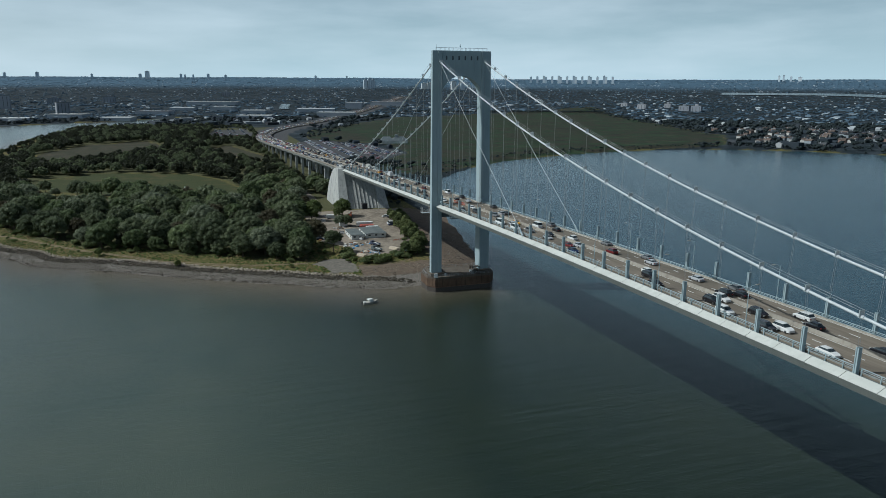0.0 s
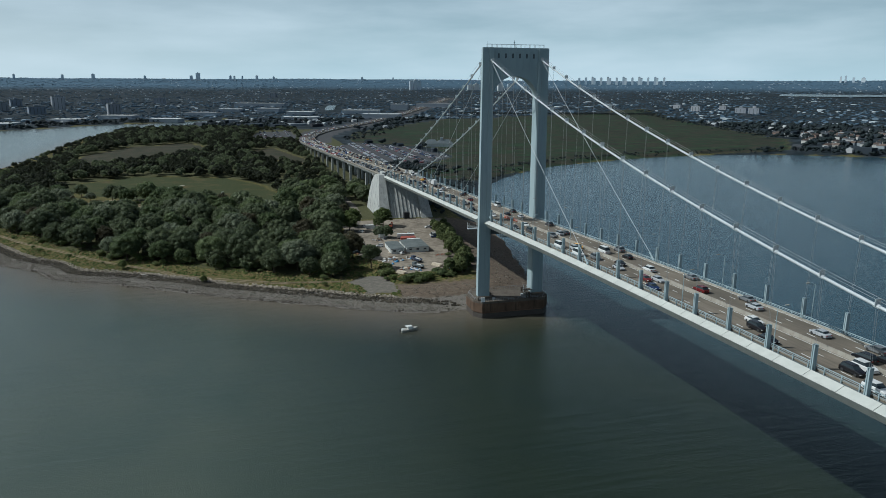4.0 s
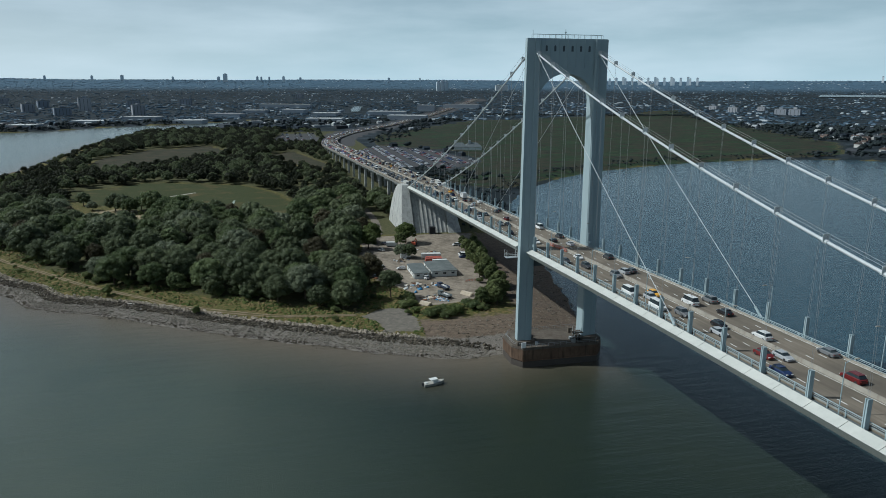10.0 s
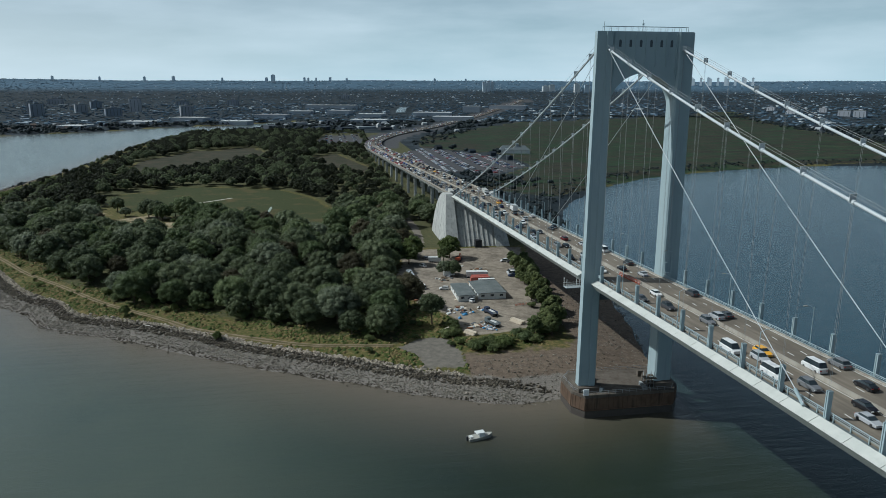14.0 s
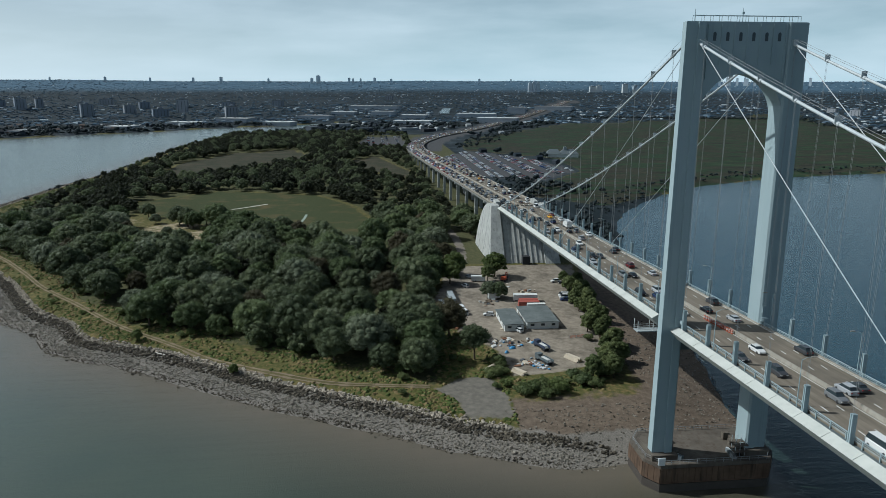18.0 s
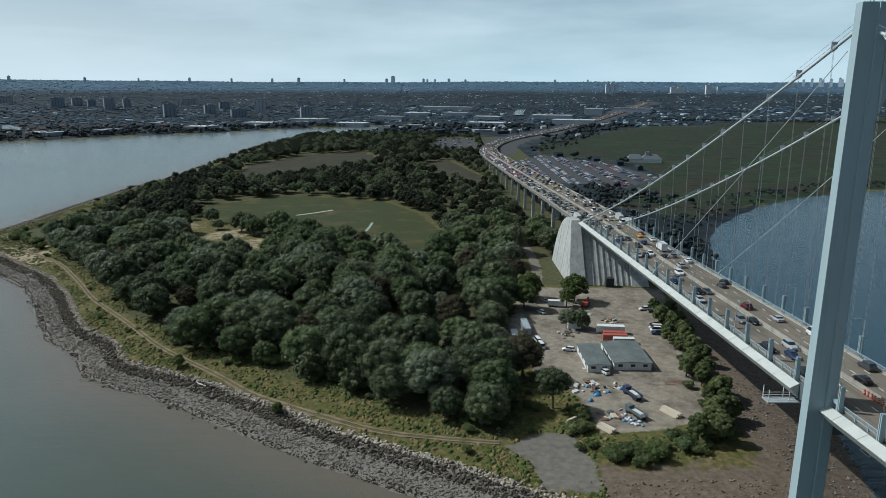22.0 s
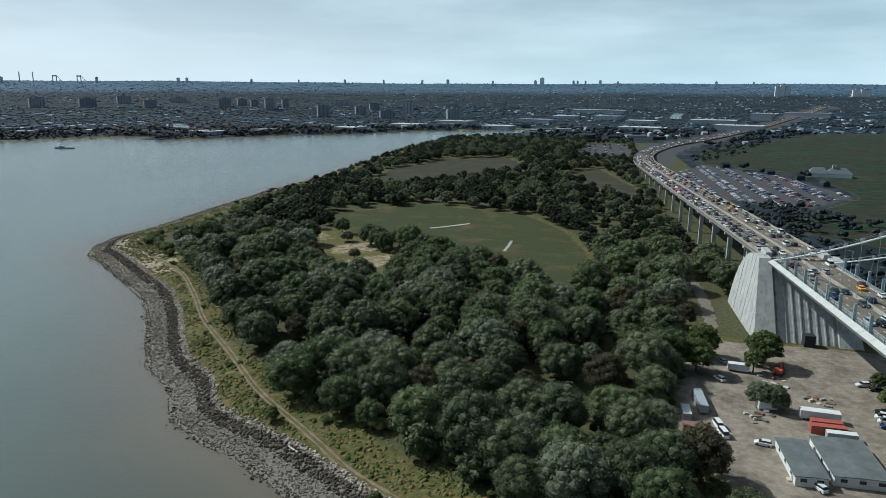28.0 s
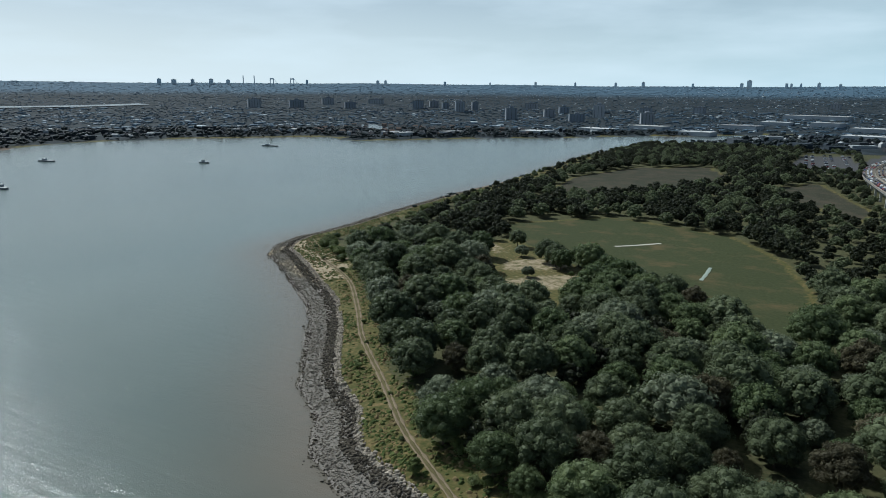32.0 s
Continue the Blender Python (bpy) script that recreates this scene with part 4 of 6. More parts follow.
def leaf_cloud(rng, lumps, count, size):
    """Leaf sprays spread over the lumps, each a bent four-cornered piece, facing roughly outwards."""
    w = np.array([l[3] ** 2 for l in lumps])
    pick = rng.choice(len(lumps), count, p=w / w.sum())
    L = np.array(lumps)[pick]
    d = rng.normal(size=(count, 3))
    d[:, 2] = np.abs(d[:, 2]) * 0.9 - 0.25
    d /= np.linalg.norm(d, axis=1)[:, None]
    c = L[:, :3] + d * (L[:, 3] * rng.uniform(0.86, 1.24, count))[:, None] * np.array([1, 1, 0.85])
    n = d + rng.normal(size=(count, 3)) * 0.5
    n /= np.linalg.norm(n, axis=1)[:, None]
    u = np.cross(n, rng.normal(size=(count, 3)))
    u /= np.linalg.norm(u, axis=1)[:, None]
    t = np.cross(n, u)
    s = (size * rng.uniform(0.6, 1.3, count))[:, None]
    bend = n * s * 0.25
    v = np.stack([c - u * s, c - t * s * 0.7 - bend, c + u * s, c + t * s * 0.7 - bend], 1).reshape(-1, 3)
    i = np.arange(count)[:, None] * 4
    return v, np.concatenate([i + [0, 1, 2], i + [0, 2, 3]], 0)


def crown_lumps(rng, high, wide, count):
    """A dome of many small clumps round one heart, uneven in outline."""
    lumps = [(0, 0, high * 0.52, wide * 0.70)]
    turn = rng.uniform(0, math.tau)
    for k in range(count):
        e = 1.0 - 1.5 * (k + 0.5) / count + rng.uniform(-0.05, 0.05)
        a = turn + k * 2.39996 + rng.uniform(-0.3, 0.3)
        q = wide * math.sqrt(max(0.02, 1 - e * e)) * rng.uniform(0.72, 0.92)
        lumps.append((q * math.cos(a), q * math.sin(a), high * 0.52 + e * high * rng.uniform(0.34, 0.44), wide * rng.uniform(0.19, 0.32)))
    return lumps


def trunk_geo(rng, high, wide):
    g = Geo()
    g.tube([(0, 0, -0.6), (0.1, 0, high * 0.2), (0.1, 0.1, high * 0.45), (0, 0.1, high * 0.75)], 0.035 * high, 0.008 * high, 7)
    for k in range(6):
        a = math.tau * k / 6 + rng.uniform(-0.4, 0.4)
        z = high * rng.uniform(0.22, 0.45)
        g.tube([(0, 0, z), (wide * 0.35 * math.cos(a), wide * 0.35 * math.sin(a), z + high * 0.16), (wide * 0.7 * math.cos(a), wide * 0.7 * math.sin(a), z + high * 0.24)], 0.015 * high, 0.005 * high, 5)
    return g


def tree_meshes(seed, high, wide, lumps, leaves, size, mat):
    rng = np.random.default_rng(seed)
    lumps = int(lumps * 1.7)
    ls = crown_lumps(rng, high, wide, lumps)
    pieces = [(*lump_core(rng, l, l[3] * 0.86), 0) for l in ls]
    pieces.append((*leaf_cloud(rng, ls, leaves, size), 0))
    crown = joined("crown", pieces, [mat])
    return trunk_geo(rng, high, wide).mesh("trunk", BARK), crown


TREE_KINDS = [("oak", LEAVES[0], 13.5, 7.0, 30), ("maple", LEAVES[1], 12.5, 6.5, 28), ("willow", LEAVES[2], 12.0, 7.0, 34), ("oak", LEAVES[3], 11.0, 5.0, 22), ("maple", LEAVES[4], 9.0, 4.2, 18), ("oak", LEAVES[0], 14.5, 7.6, 38), ("maple", LEAVES[1], 14.0, 7.0, 34), ("sumac", LEAVES[5], 7.5, 2.7, 16)]
TREE_LABELS = ["dense dark green oak tree with a rounded clumpy crown", "full green maple tree with a lumpy crown", "pale grey-green willow tree with a broad crown", "brownish green tree with a loose crown", "small bright green tree at the yard's edge", "large old dark green oak in the grove", "tall dense green maple in the grove", "slender leafy green tree in the hedge beside the yard"]
TREES = []
for i, (kind, mat, high, wide, lumps) in enumerate(TREE_KINDS):
    for v in range(2):
        TREES.append((i, high, tree_meshes(100 + 10 * i + v, high, wide, lumps, 5600, 0.23, mat), tree_meshes(100 + 10 * i + v, high, wide, lumps, 2300, 0.36, mat)))


def wood_sites(rng, count, gap, area):
    """Random sites in the woods, no two closer than the gap."""
    x0, y0, x1, y1 = area
    px, py = rng.uniform(x0, x1, count), rng.uniform(y0, y1, count)
    d = np.where(inside(px, py, LAND), 1, -1) * np.minimum(away(px, py, SHORE_WEST), away(px, py, SHORE_EAST))
    free = np.minimum(np.minimum(d - np.interp(py, [330, 480, 800], [35, 29, 17]), px + np.interp(py, [330, 480, 800], [338, 368, 385])), away(px, py, VIADUCT) - 16)
    for poly in (FIELD, FIELD_2, FIELD_3, CLEARING, YARD, DRIVE, LOT, LOT_2, TIP_SAND):
        free = np.minimum(free, -within(px, py, poly) - 3.5)
    free = np.minimum(free, -within(px, py, YARD) - 5.0)
    free = np.minimum(free, np.where((px > -64) & (py < 98), -1, 1))
    free = np.minimum(free, np.where((px > -42) & (py > 150) & (py < 275), -1, 1))
    free = np.minimum(free, away(px, py, ACCESS_LINE) - 6.5)
    free = np.minimum(free, np.where(px > -12, -1, 1))
    sites = []
    for x, y, f in zip(px, py, free):
        if f > 0 and all((x - a) ** 2 + (y - b) ** 2 > gap * gap for a, b in sites):
            sites.append((x, y))
    return sites


rng_wood = np.random.default_rng(5)
near_sites = wood_sites(rng_wood, 6000, 11.2, (-385, 60, -12, 340))
near_sites = sorted(near_sites, key=lambda s: (s[0] + 100) ** 2 + (s[1] + 40) ** 2)[:290]


def plant(i, x, y, scale=1.0, tilt=0.0):
    kind, high, fine, coarse = TREES[i]
    trunk, crown = fine if math.hypot(x + 95, y + 40) < 205 else coarse
    z = ground_z(x, y)
    tree = thing("tree", TREE_LABELS[kind], "tree", group="trees of the park")
    tree.matrix_basis = pose(x, y, z, 0, 0, (x * 37 + y * 91) % 360) @ Matrix.Scale(scale, 4)
    part("trunk", trunk, BARK, tree)
    part("crown", crown, None, tree)
    return tree


for x, y in near_sites:
    r = rng_wood.random()
    kind = 0 if r < 0.25 else 1 if r < 0.43 else 2 if r < 0.6 else 3 if r < 0.69 else 5 if r < 0.86 else 6
    plant(kind * 2 + int(rng_wood.random() < 0.5), x, y, rng_wood.choice([0.68, 0.9, 1.05, 1.18, 1.34], p=[0.1, 0.2, 0.3, 0.25, 0.15]) * rng_wood.uniform(0.93, 1.07))
for x, y, i, s in ((-47, 174, 8, 1.35), (-22, 186, 8, 1.45), (-43, 190, 9, 1.4), (-27, 178, 14, 1.2), (-71, 80, 1, 0.62), (-72, 63, 3, 0.6), (-178, 108, 9, 0.5), (-135, 74, 9, 0.42), (-158, 110, 8, 0.4), (-31, 150, 4, 0.62), (-27, 147, 1, 0.6), (-60, 150, 8, 0.8), (-58, 165, 2, 0.8)):
    plant(i, x, y, s)

# a lone oak with a bare trunk at the yard's corner
lone = thing("tree", "lone dark oak with a bare trunk beside the yard", "tree", (-49.4, 74.5, ground_z(-49.4, 74.5)), 40)
part("trunk", Geo().tube([(0, 0, -0.5), (0.1, 0.1, 2.0), (0, 0.2, 5.0), (0.2, 0, 8.0)], 0.42, 0.16, 8).tube([(0, 0.1, 3.6), (1.8, 0.4, 5.6), (3.0, 0.8, 7.0)], 0.2, 0.08, 6).tube([(0, 0.1, 3.9), (-1.6, -0.8, 6.0), (-2.8, -1.2, 7.4)], 0.2, 0.08, 6).tube([(0, 0.1, 4.4), (0.2, -1.6, 6.2), (0.3, -2.6, 7.6)], 0.18, 0.07, 6), BARK, lone)
part("crown", tree_meshes(911, 9.5, 5.0, 24, 4200, 0.24, LEAVES[0])[1], None, lone, m=pose(0, 0, 3.6))

# the woods farther off, as one
near_set = {(round(x, 2), round(y, 2)) for x, y in near_sites}
far_sites = wood_sites(np.random.default_rng(9), 8000, 9.4, (-395, 60, 30, 1300))
far_sites = [s for s in far_sites if min((s[0] - a) ** 2 + (s[1] - b) ** 2 for a, b in near_sites) > 64]
far_kit = []
for i in range(6):
    rng = np.random.default_rng(300 + i)
    ls = crown_lumps(rng, 12.0, 6.3, 19)
    ps = [lump_core(rng, l, l[3] * 0.9) for l in ls] + [leaf_cloud(rng, ls, 520, 0.75)]
    base, vs, fs = 0, [], []
    for v, f in ps:
        vs.append(v), fs.append(f + base)
        base += len(v)
    far_kit.append((np.concatenate(vs), np.concatenate(fs)))
WEST_BANK = [(-404 + 2 * math.sin(k), 330 + 28 * k) for k in range(31)]
pieces, rng = [], np.random.default_rng(11)
for x, y in far_sites:
    v, f = far_kit[rng.integers(6)]
    a, s = rng.uniform(0, math.tau), rng.uniform(0.75, 1.1)
    if y > 330 and min(math.hypot(x - p, y - q) for p, q in WEST_BANK) < 60:
        s *= 0.55
    elif x > -90:
        s *= 0.72
    turn = np.array([[math.cos(a), -math.sin(a), 0], [math.sin(a), math.cos(a), 0], [0, 0, 1]])
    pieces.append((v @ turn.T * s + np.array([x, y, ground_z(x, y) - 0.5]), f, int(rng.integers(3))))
# two thirds of the crowns take the colour darkened for cloud shade
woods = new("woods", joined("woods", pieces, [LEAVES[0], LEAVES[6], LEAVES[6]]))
tagged(woods, "dense green woodland over the park, cloud shade in its colour", "woodland", kind="stuff")


# ---- shore: boulders, track, shrubs ----
def rock_kit(seed, count):
    """Uneven angular boulders of about one metre."""
    rng, kit = np.random.default_rng(seed), []
    t = (1 + 5 ** 0.5) / 2
    ico = np.array([(-1, t, 0), (1, t, 0), (-1, -t, 0), (1, -t, 0), (0, -1, t), (0, 1, t), (0, -1, -t), (0, 1, -t), (t, 0, -1), (t, 0, 1), (-t, 0, -1), (-t, 0, 1)]) / 1.9 * 0.5
    faces = np.array([(0, 11, 5), (0, 5, 1), (0, 1, 7), (0, 7, 10), (0, 10, 11), (1, 5, 9), (5, 11, 4), (11, 10, 2), (10, 7, 6), (7, 1, 8), (3, 9, 4), (3, 4, 2), (3, 2, 6), (3, 6, 8), (3, 8, 9), (4, 9, 5), (2, 4, 11), (6, 2, 10), (8, 6, 7), (9, 8, 1)])
    for k in range(count):
        kit.append((ico * rng.uniform(0.7, 1.3, (12, 1)) * np.array([rng.uniform(0.9, 1.4), rng.uniform(0.7, 1.1), rng.uniform(0.6, 1.0)]), faces))
    return kit


def rock_paint(name, dark, light):
    k = Nodes(name, 0.92)
    mixed = k.math("ADD", k.math("MULTIPLY", k.island(), 0.6), k.math("MULTIPLY", k.random(), 0.4))
    k.bump(k.noise(4, 4), 0.5, 0.08)
    return k.color(k.mix(k.step(k.noise(1.6, 4), 0.45, 0.7), k.ramp(mixed, (0.1, dark), (0.8, light)), tuple(v * 0.75 for v in dark)))


ROCK_PALE = rock_paint("sun-bleached boulders", (0.22, 0.19, 0.15), (0.52, 0.45, 0.36))
ROCK_DARK = rock_paint("weedy dark boulders", (0.045, 0.039, 0.030), (0.16, 0.136, 0.102))
ROCK_GREY = rock_paint("grey shingle stones", (0.135, 0.12, 0.098), (0.31, 0.275, 0.225))
KIT = rock_kit(21, 14)


def shore_sites(rng, line, count, d0, d1):
    """Random places between two distances inland of a shoreline."""
    pts = np.array(line, float)
    seg = np.diff(pts, axis=0)
    l = np.hypot(seg[:, 0], seg[:, 1])
    found, have = [], 0
    while have < count:
        k = rng.choice(len(seg), count, p=l / l.sum())
        s, d = rng.uniform(-0.6, 1.6, count)[:, None], rng.uniform(d0, d1, count)[:, None]
        n = np.stack([seg[k, 1], -seg[k, 0]], 1) / l[k][:, None]
        at = pts[k] + seg[k] * s + n * d
        off = away(at[:, 0], at[:, 1], line) * np.where(inside(at[:, 0], at[:, 1], LAND), 1, -1)
        at = at[(off > d0) & (off < d1)]
        found.append(at)
        have += len(at)
    return np.concatenate(found)[:count]


def turned(v, a, s):
    c, b = math.cos(a), math.sin(a)
    return v @ np.array([[c, b, 0], [-b, c, 0], [0, 0, 1]]) * s


NEAR_SHORE = SHORE_WEST[1:24]
rng_rock = np.random.default_rng(31)
bank = thing("shore_riprap", "band of loose grey and pale boulders along the shore", "riprap", kind="structure")
stones = []
for mat, count, d0, d1, s0, s1 in ((0, 4200, 14.4, 17.0, 0.4, 1.1), (1, 9500, 10.0, 14.8, 0.4, 1.05), (2, 17000, 3.2, 10.4, 0.18, 0.6), (1, 4500, 0.8, 3.6, 0.2, 0.6), (1, 130, -1.5, 3.0, 0.4, 1.0), (2, 900, 4.0, 12.0, 0.5, 1.0)):
    at = shore_sites(rng_rock, NEAR_SHORE, count, d0, d1)
    at = at[~((at[:, 0] > -46) & (mat == 0))]
    z = height(at[:, 0], at[:, 1])
    for (x, y), h in zip(at, z):
        v, f = KIT[rng_rock.integers(14)]
        s = rng_rock.uniform(s0, s1) * (1.0 if rng_rock.random() < 0.9 else 1.5)
        stones.append((x, y, h, s, rng_rock.uniform(0, math.tau), int(rng_rock.integers(14)), mat))
for x, y in zip(rng_rock.uniform(-46, 42, 9000), rng_rock.uniform(2, 115, 9000)):
    if (y < 34 or x > 4 + rng_rock.uniform(0, 6)) and inside(np.array([x]), np.array([y]), LAND)[0]:
        stones.append((x, y, ground_z(x, y), 0.12 + 0.6 * rng_rock.random() ** 2.6, rng_rock.uniform(0, 6), int(rng_rock.integers(14)), 2 if rng_rock.random() < 0.8 else 1))
rock_mats = [ROCK_PALE, ROCK_DARK, ROCK_GREY]
rock_meshes = {}
single = [k for k, s in enumerate(stones) if -185 < s[0] < -80 and s[3] > 0.95][:290]
for k in single:
    x, y, h, s, a, v, mat = stones[k]
    if (v, mat) not in rock_meshes:
        rock_meshes[v, mat] = joined("boulder", [(*KIT[v], 0)], [rock_mats[mat]])
    part("boulder", rock_meshes[v, mat], None, bank, m=pose(x, y, h + 0.2 * s, 0, 0, math.degrees(a)) @ Matrix.Scale(s, 4))
taken = set(single)
rest = [(turned(KIT[v][0], a, s) + np.array([x, y, h + 0.2 * s]), KIT[v][1], mat) for k, (x, y, h, s, a, v, mat) in enumerate(stones) if k not in taken]
tagged(part("loose_stones", joined("loose_stones", rest, rock_mats), None, bank), kind="stuff")


def draped(name, line, half, mat, lift=0.06, offset=0.0, wobble=0.25):
    """A ribbon laid over the ground along a line."""
    g = Geo()
    rows = []
    for k, (p, w) in enumerate(along(line, 2.0)):
        e = wobble * math.sin(k * 1.7) * math.sin(k * 0.61)
        rows.append([Vector((p.x + w.y * (offset + c * (half + e)), p.y - w.x * (offset + c * (half + e)), 0)) for c in (-1, -0.3, 0.3, 1)])
    flat = np.array([[q.x, q.y] for r in rows for q in r])
    z = height(flat[:, 0], flat[:, 1]) + lift
    n = len(rows)
    v = [(a[0], a[1], h - (0.1 if i % 4 in (0, 3) else 0)) for i, (a, h) in enumerate(zip(flat, z))]
    g.add(v, [(4 * i + k, 4 * i + k + 1, 4 * i + k + 5, 4 * i + k + 4) for i in range(n - 1) for k in range(3)])
    return g


SAND = plain("trodden sandy dirt", (0.19, 0.148, 0.098), 0.95, 0, 0.3, 0.6)
track = thing("dirt_track", "pale two-rut dirt track along the shore", "path", kind="structure")
for off in (-0.8, 0.8):
    part("wheel_rut", draped("wheel_rut", PATH_LINE, 0.34, SAND, 0.22, off), SAND, track)
part("worn_verge", draped("worn_verge", PATH_LINE, 1.25, SAND, 0.1, 0, 0.9), plain("worn dry grass", (0.105, 0.090, 0.042), 0.95, 0, 0.35, 0.5), track)

def shrub_mesh(seed, high, wide, mat):
    rng = np.random.default_rng(seed)
    ls = [(0, 0, high * 0.5, wide * 0.6)] + [(wide * 0.6 * math.cos(a), wide * 0.6 * math.sin(a), high * rng.uniform(0.3, 0.75), wide * rng.uniform(0.3, 0.5)) for a in rng.uniform(0, 6.28, 7)]
    return joined("foliage", [(*lump_core(rng, l, l[3] * 0.85), 0) for l in ls] + [(*leaf_cloud(rng, ls, 1300, 0.19), 0)], [mat])


SHRUBS = [shrub_mesh(400 + i, 2.6 + 0.3 * (i % 3), 2.2 + 0.25 * (i % 4), LEAVES[(5, 5, 4, 5, 1, 5)[i]]) for i in range(6)]
stem = Geo().tube([(0, 0, -0.3), (0.1, 0, 0.8)], 0.08, 0.04, 5).tube([(0, 0, 0), (-0.3, 0.2, 1.0)], 0.06, 0.03, 5).mesh("stem", BARK)


def shrub(i, x, y, s):
    ob = thing("shrub", "leafy green shrub growing on the bank", "shrub", group="shrubs")
    ob.matrix_basis = pose(x, y, ground_z(x, y), 0, 0, (x * 53 + y * 17) % 360) @ Matrix.Scale(s, 4)
    part("stem", stem, None, ob)
    part("foliage", SHRUBS[i], None, ob)


rng_bush = np.random.default_rng(41)
HEDGE = [(13, 168), (10, 140), (7, 110), (3, 84), (-2, 62), (-14, 50), (-30, 45), (-40, 47), (-44, 66), (-46, 76)]
for k, (p, w) in enumerate(along(HEDGE, 2.6)):
    tall = p.y > 52 and p.x > -12
    for _ in range(2 if p.y < 75 and p.x > -40 else 1):
        shrub(int(rng_bush.integers(6)), p.x + rng_bush.normal() * 2.6, p.y + rng_bush.normal() * 2.4, rng_bush.uniform(0.4, 1.0 if tall else 1.35))
    if tall:
        plant(14 + int(rng_bush.integers(2)), p.x + rng_bush.normal() * 2.2, p.y + rng_bush.normal() * 1.4, rng_bush.uniform(0.55, 1.2))
for (x, y), r in zip(shore_sites(rng_bush, NEAR_SHORE, 26, 20, 33), rng_bush.random(26)):
    if x < -70:
        shrub(int(rng_bush.integers(6)), x, y, 0.3 + 0.5 * r)
for x, y, i, s in ((-214, 338, 0, 1.0), (-222, 346, 10, 0.95), (-203, 346, 2, 0.9), (-209, 331, 12, 0.85), (-220, 308, 4, 0.5), (-207, 268, 1, 0.6), (-232, 288, 3, 0.55), (-199, 318, 8, 0.4), (-240, 352, 5, 0.6), (-252, 376, 0, 0.8)):
    plant(i, x, y, s)

edge_at = shore_sites(rng_bush, NEAR_SHORE, 120, 35, 43)
for x, y in edge_at:
    if x < -82:
        shrub(int(rng_bush.integers(6)), x, y, rng_bush.uniform(0.6, 1.6))
for k in range(24):
    x, y = rng_bush.uniform(-84, -50), rng_bush.uniform(58, 106)
    if within(np.array([x]), np.array([y]), YARD)[0] < -2:
        shrub(int(rng_bush.integers(6)), x, y, rng_bush.uniform(0.25, 0.9))
# tall grass on the banks, past counting
tufts = []
for (x, y), r in zip(np.concatenate([shore_sites(rng_bush, NEAR_SHORE, 15000, 17.5, 38), np.stack([rng_bush.uniform(-86, -8, 5000), rng_bush.uniform(34, 108, 5000)], 1)]), rng_bush.random(20000)):
    tufts.append((x, y, r))
tx_, ty_ = np.array([t[0] for t in tufts]), np.array([t[1] for t in tufts])
free = (within(tx_, ty_, YARD) < -1) & (within(tx_, ty_, DRIVE) < 0) & (away(tx_, ty_, PATH_LINE) > 1.9) & (tx_ < -6 - 0.3 * (60 - ty_) * (ty_ < 60)) & ((rough_noise(tx_, ty_, 6) + rng_bush.normal(0, 0.5, len(tx_))) > -0.3)
shore_off = away(tx_, ty_, SHORE_WEST)
free &= (shore_off > 17) & ~((tx_ > -43) & (ty_ < 44))
tz_ = height(tx_, ty_)
blades = []
for x, y, z, r in zip(tx_[free], ty_[free], tz_[free], rng_bush.random(int(free.sum()))):
    h, w, a = 0.15 + 0.5 * r * r, 0.35 + 0.75 * r, r * 40
    v = [(x + 0.1 * w, y, z + h)]
    for k in range(5):
        b = a + k * 1.2566
        q = w * (0.75 + 0.35 * math.sin(b * 3 + x))
        v += [(x + 0.6 * q * math.cos(b), y + 0.6 * q * math.sin(b), z + h * (0.7 + 0.25 * math.sin(b * 5 + y)))]
    for k in range(5):
        b = a + k * 1.2566 + 0.6
        v += [(x + w * math.cos(b), y + w * math.sin(b), z - 0.12)]
    f = [(0, 1 + k, 1 + (k + 1) % 5) for k in range(5)] + [(1 + k, 6 + k, 1 + (k + 1) % 5) for k in range(5)] + [(6 + k, 6 + (k + 1) % 5, 1 + (k + 1) % 5) for k in range(5)]
    blades.append((np.array(v), np.array(f), 0))
GRASS = random_paint("tall grass", [(0.060, 0.080, 0.022), (0.090, 0.092, 0.028), (0.135, 0.108, 0.046), (0.050, 0.070, 0.020), (0.165, 0.125, 0.060), (0.075, 0.090, 0.026)], 0.9, island=True)
tagged(new("tall_grass", joined("tall_grass", blades, [GRASS])), "uneven green and straw-coloured tall grass on the bank", "grass", kind="stuff")

lane = thing("access_road", "pale dirt access road beside the anchorage", "path", kind="structure")
part("road_bed", draped("road_bed", ACCESS_LINE, 2.6, SAND, 0.15, 0, 0.8), plain("grey dirt road", (0.16, 0.14, 0.115), 0.95, 0, 0.3, 0.5), lane)

drift = thing("driftwood_log", "bleached driftwood log lying on the boulders", "log", (-165.7, 94.8, 2.6), 145)
part("trunk", Geo().tube([(-2.6, 0, 0), (0, 0.1, 0.1), (2.6, 0, 0)], 0.32, 0.24, 7), plain("bleached wood", (0.5, 0.46, 0.4), 0.8), drift)

# ---- playing field: a pale pitch and a groundsheet ----
pitch = thing("cricket_pitch", "long pale worn playing strip in the grass", "pitch", kind="structure")
part("strip", draped("strip", [(-197, 407), (-184, 419), (-171, 431)], 1.4, SAND, 0.25), plain("pale worn strip", (0.42, 0.40, 0.33), 0.9), pitch)
sheet = thing("ground_cover", "pale green-grey tarpaulin strip laid on the field", "tarpaulin", kind="")
part("tarpaulin", draped("tarpaulin", [(-136, 344), (-135, 360), (-134.8, 376)], 1.0, SAND, 0.3), plain("pale tarpaulin", (0.26, 0.31, 0.25), 0.7), sheet)


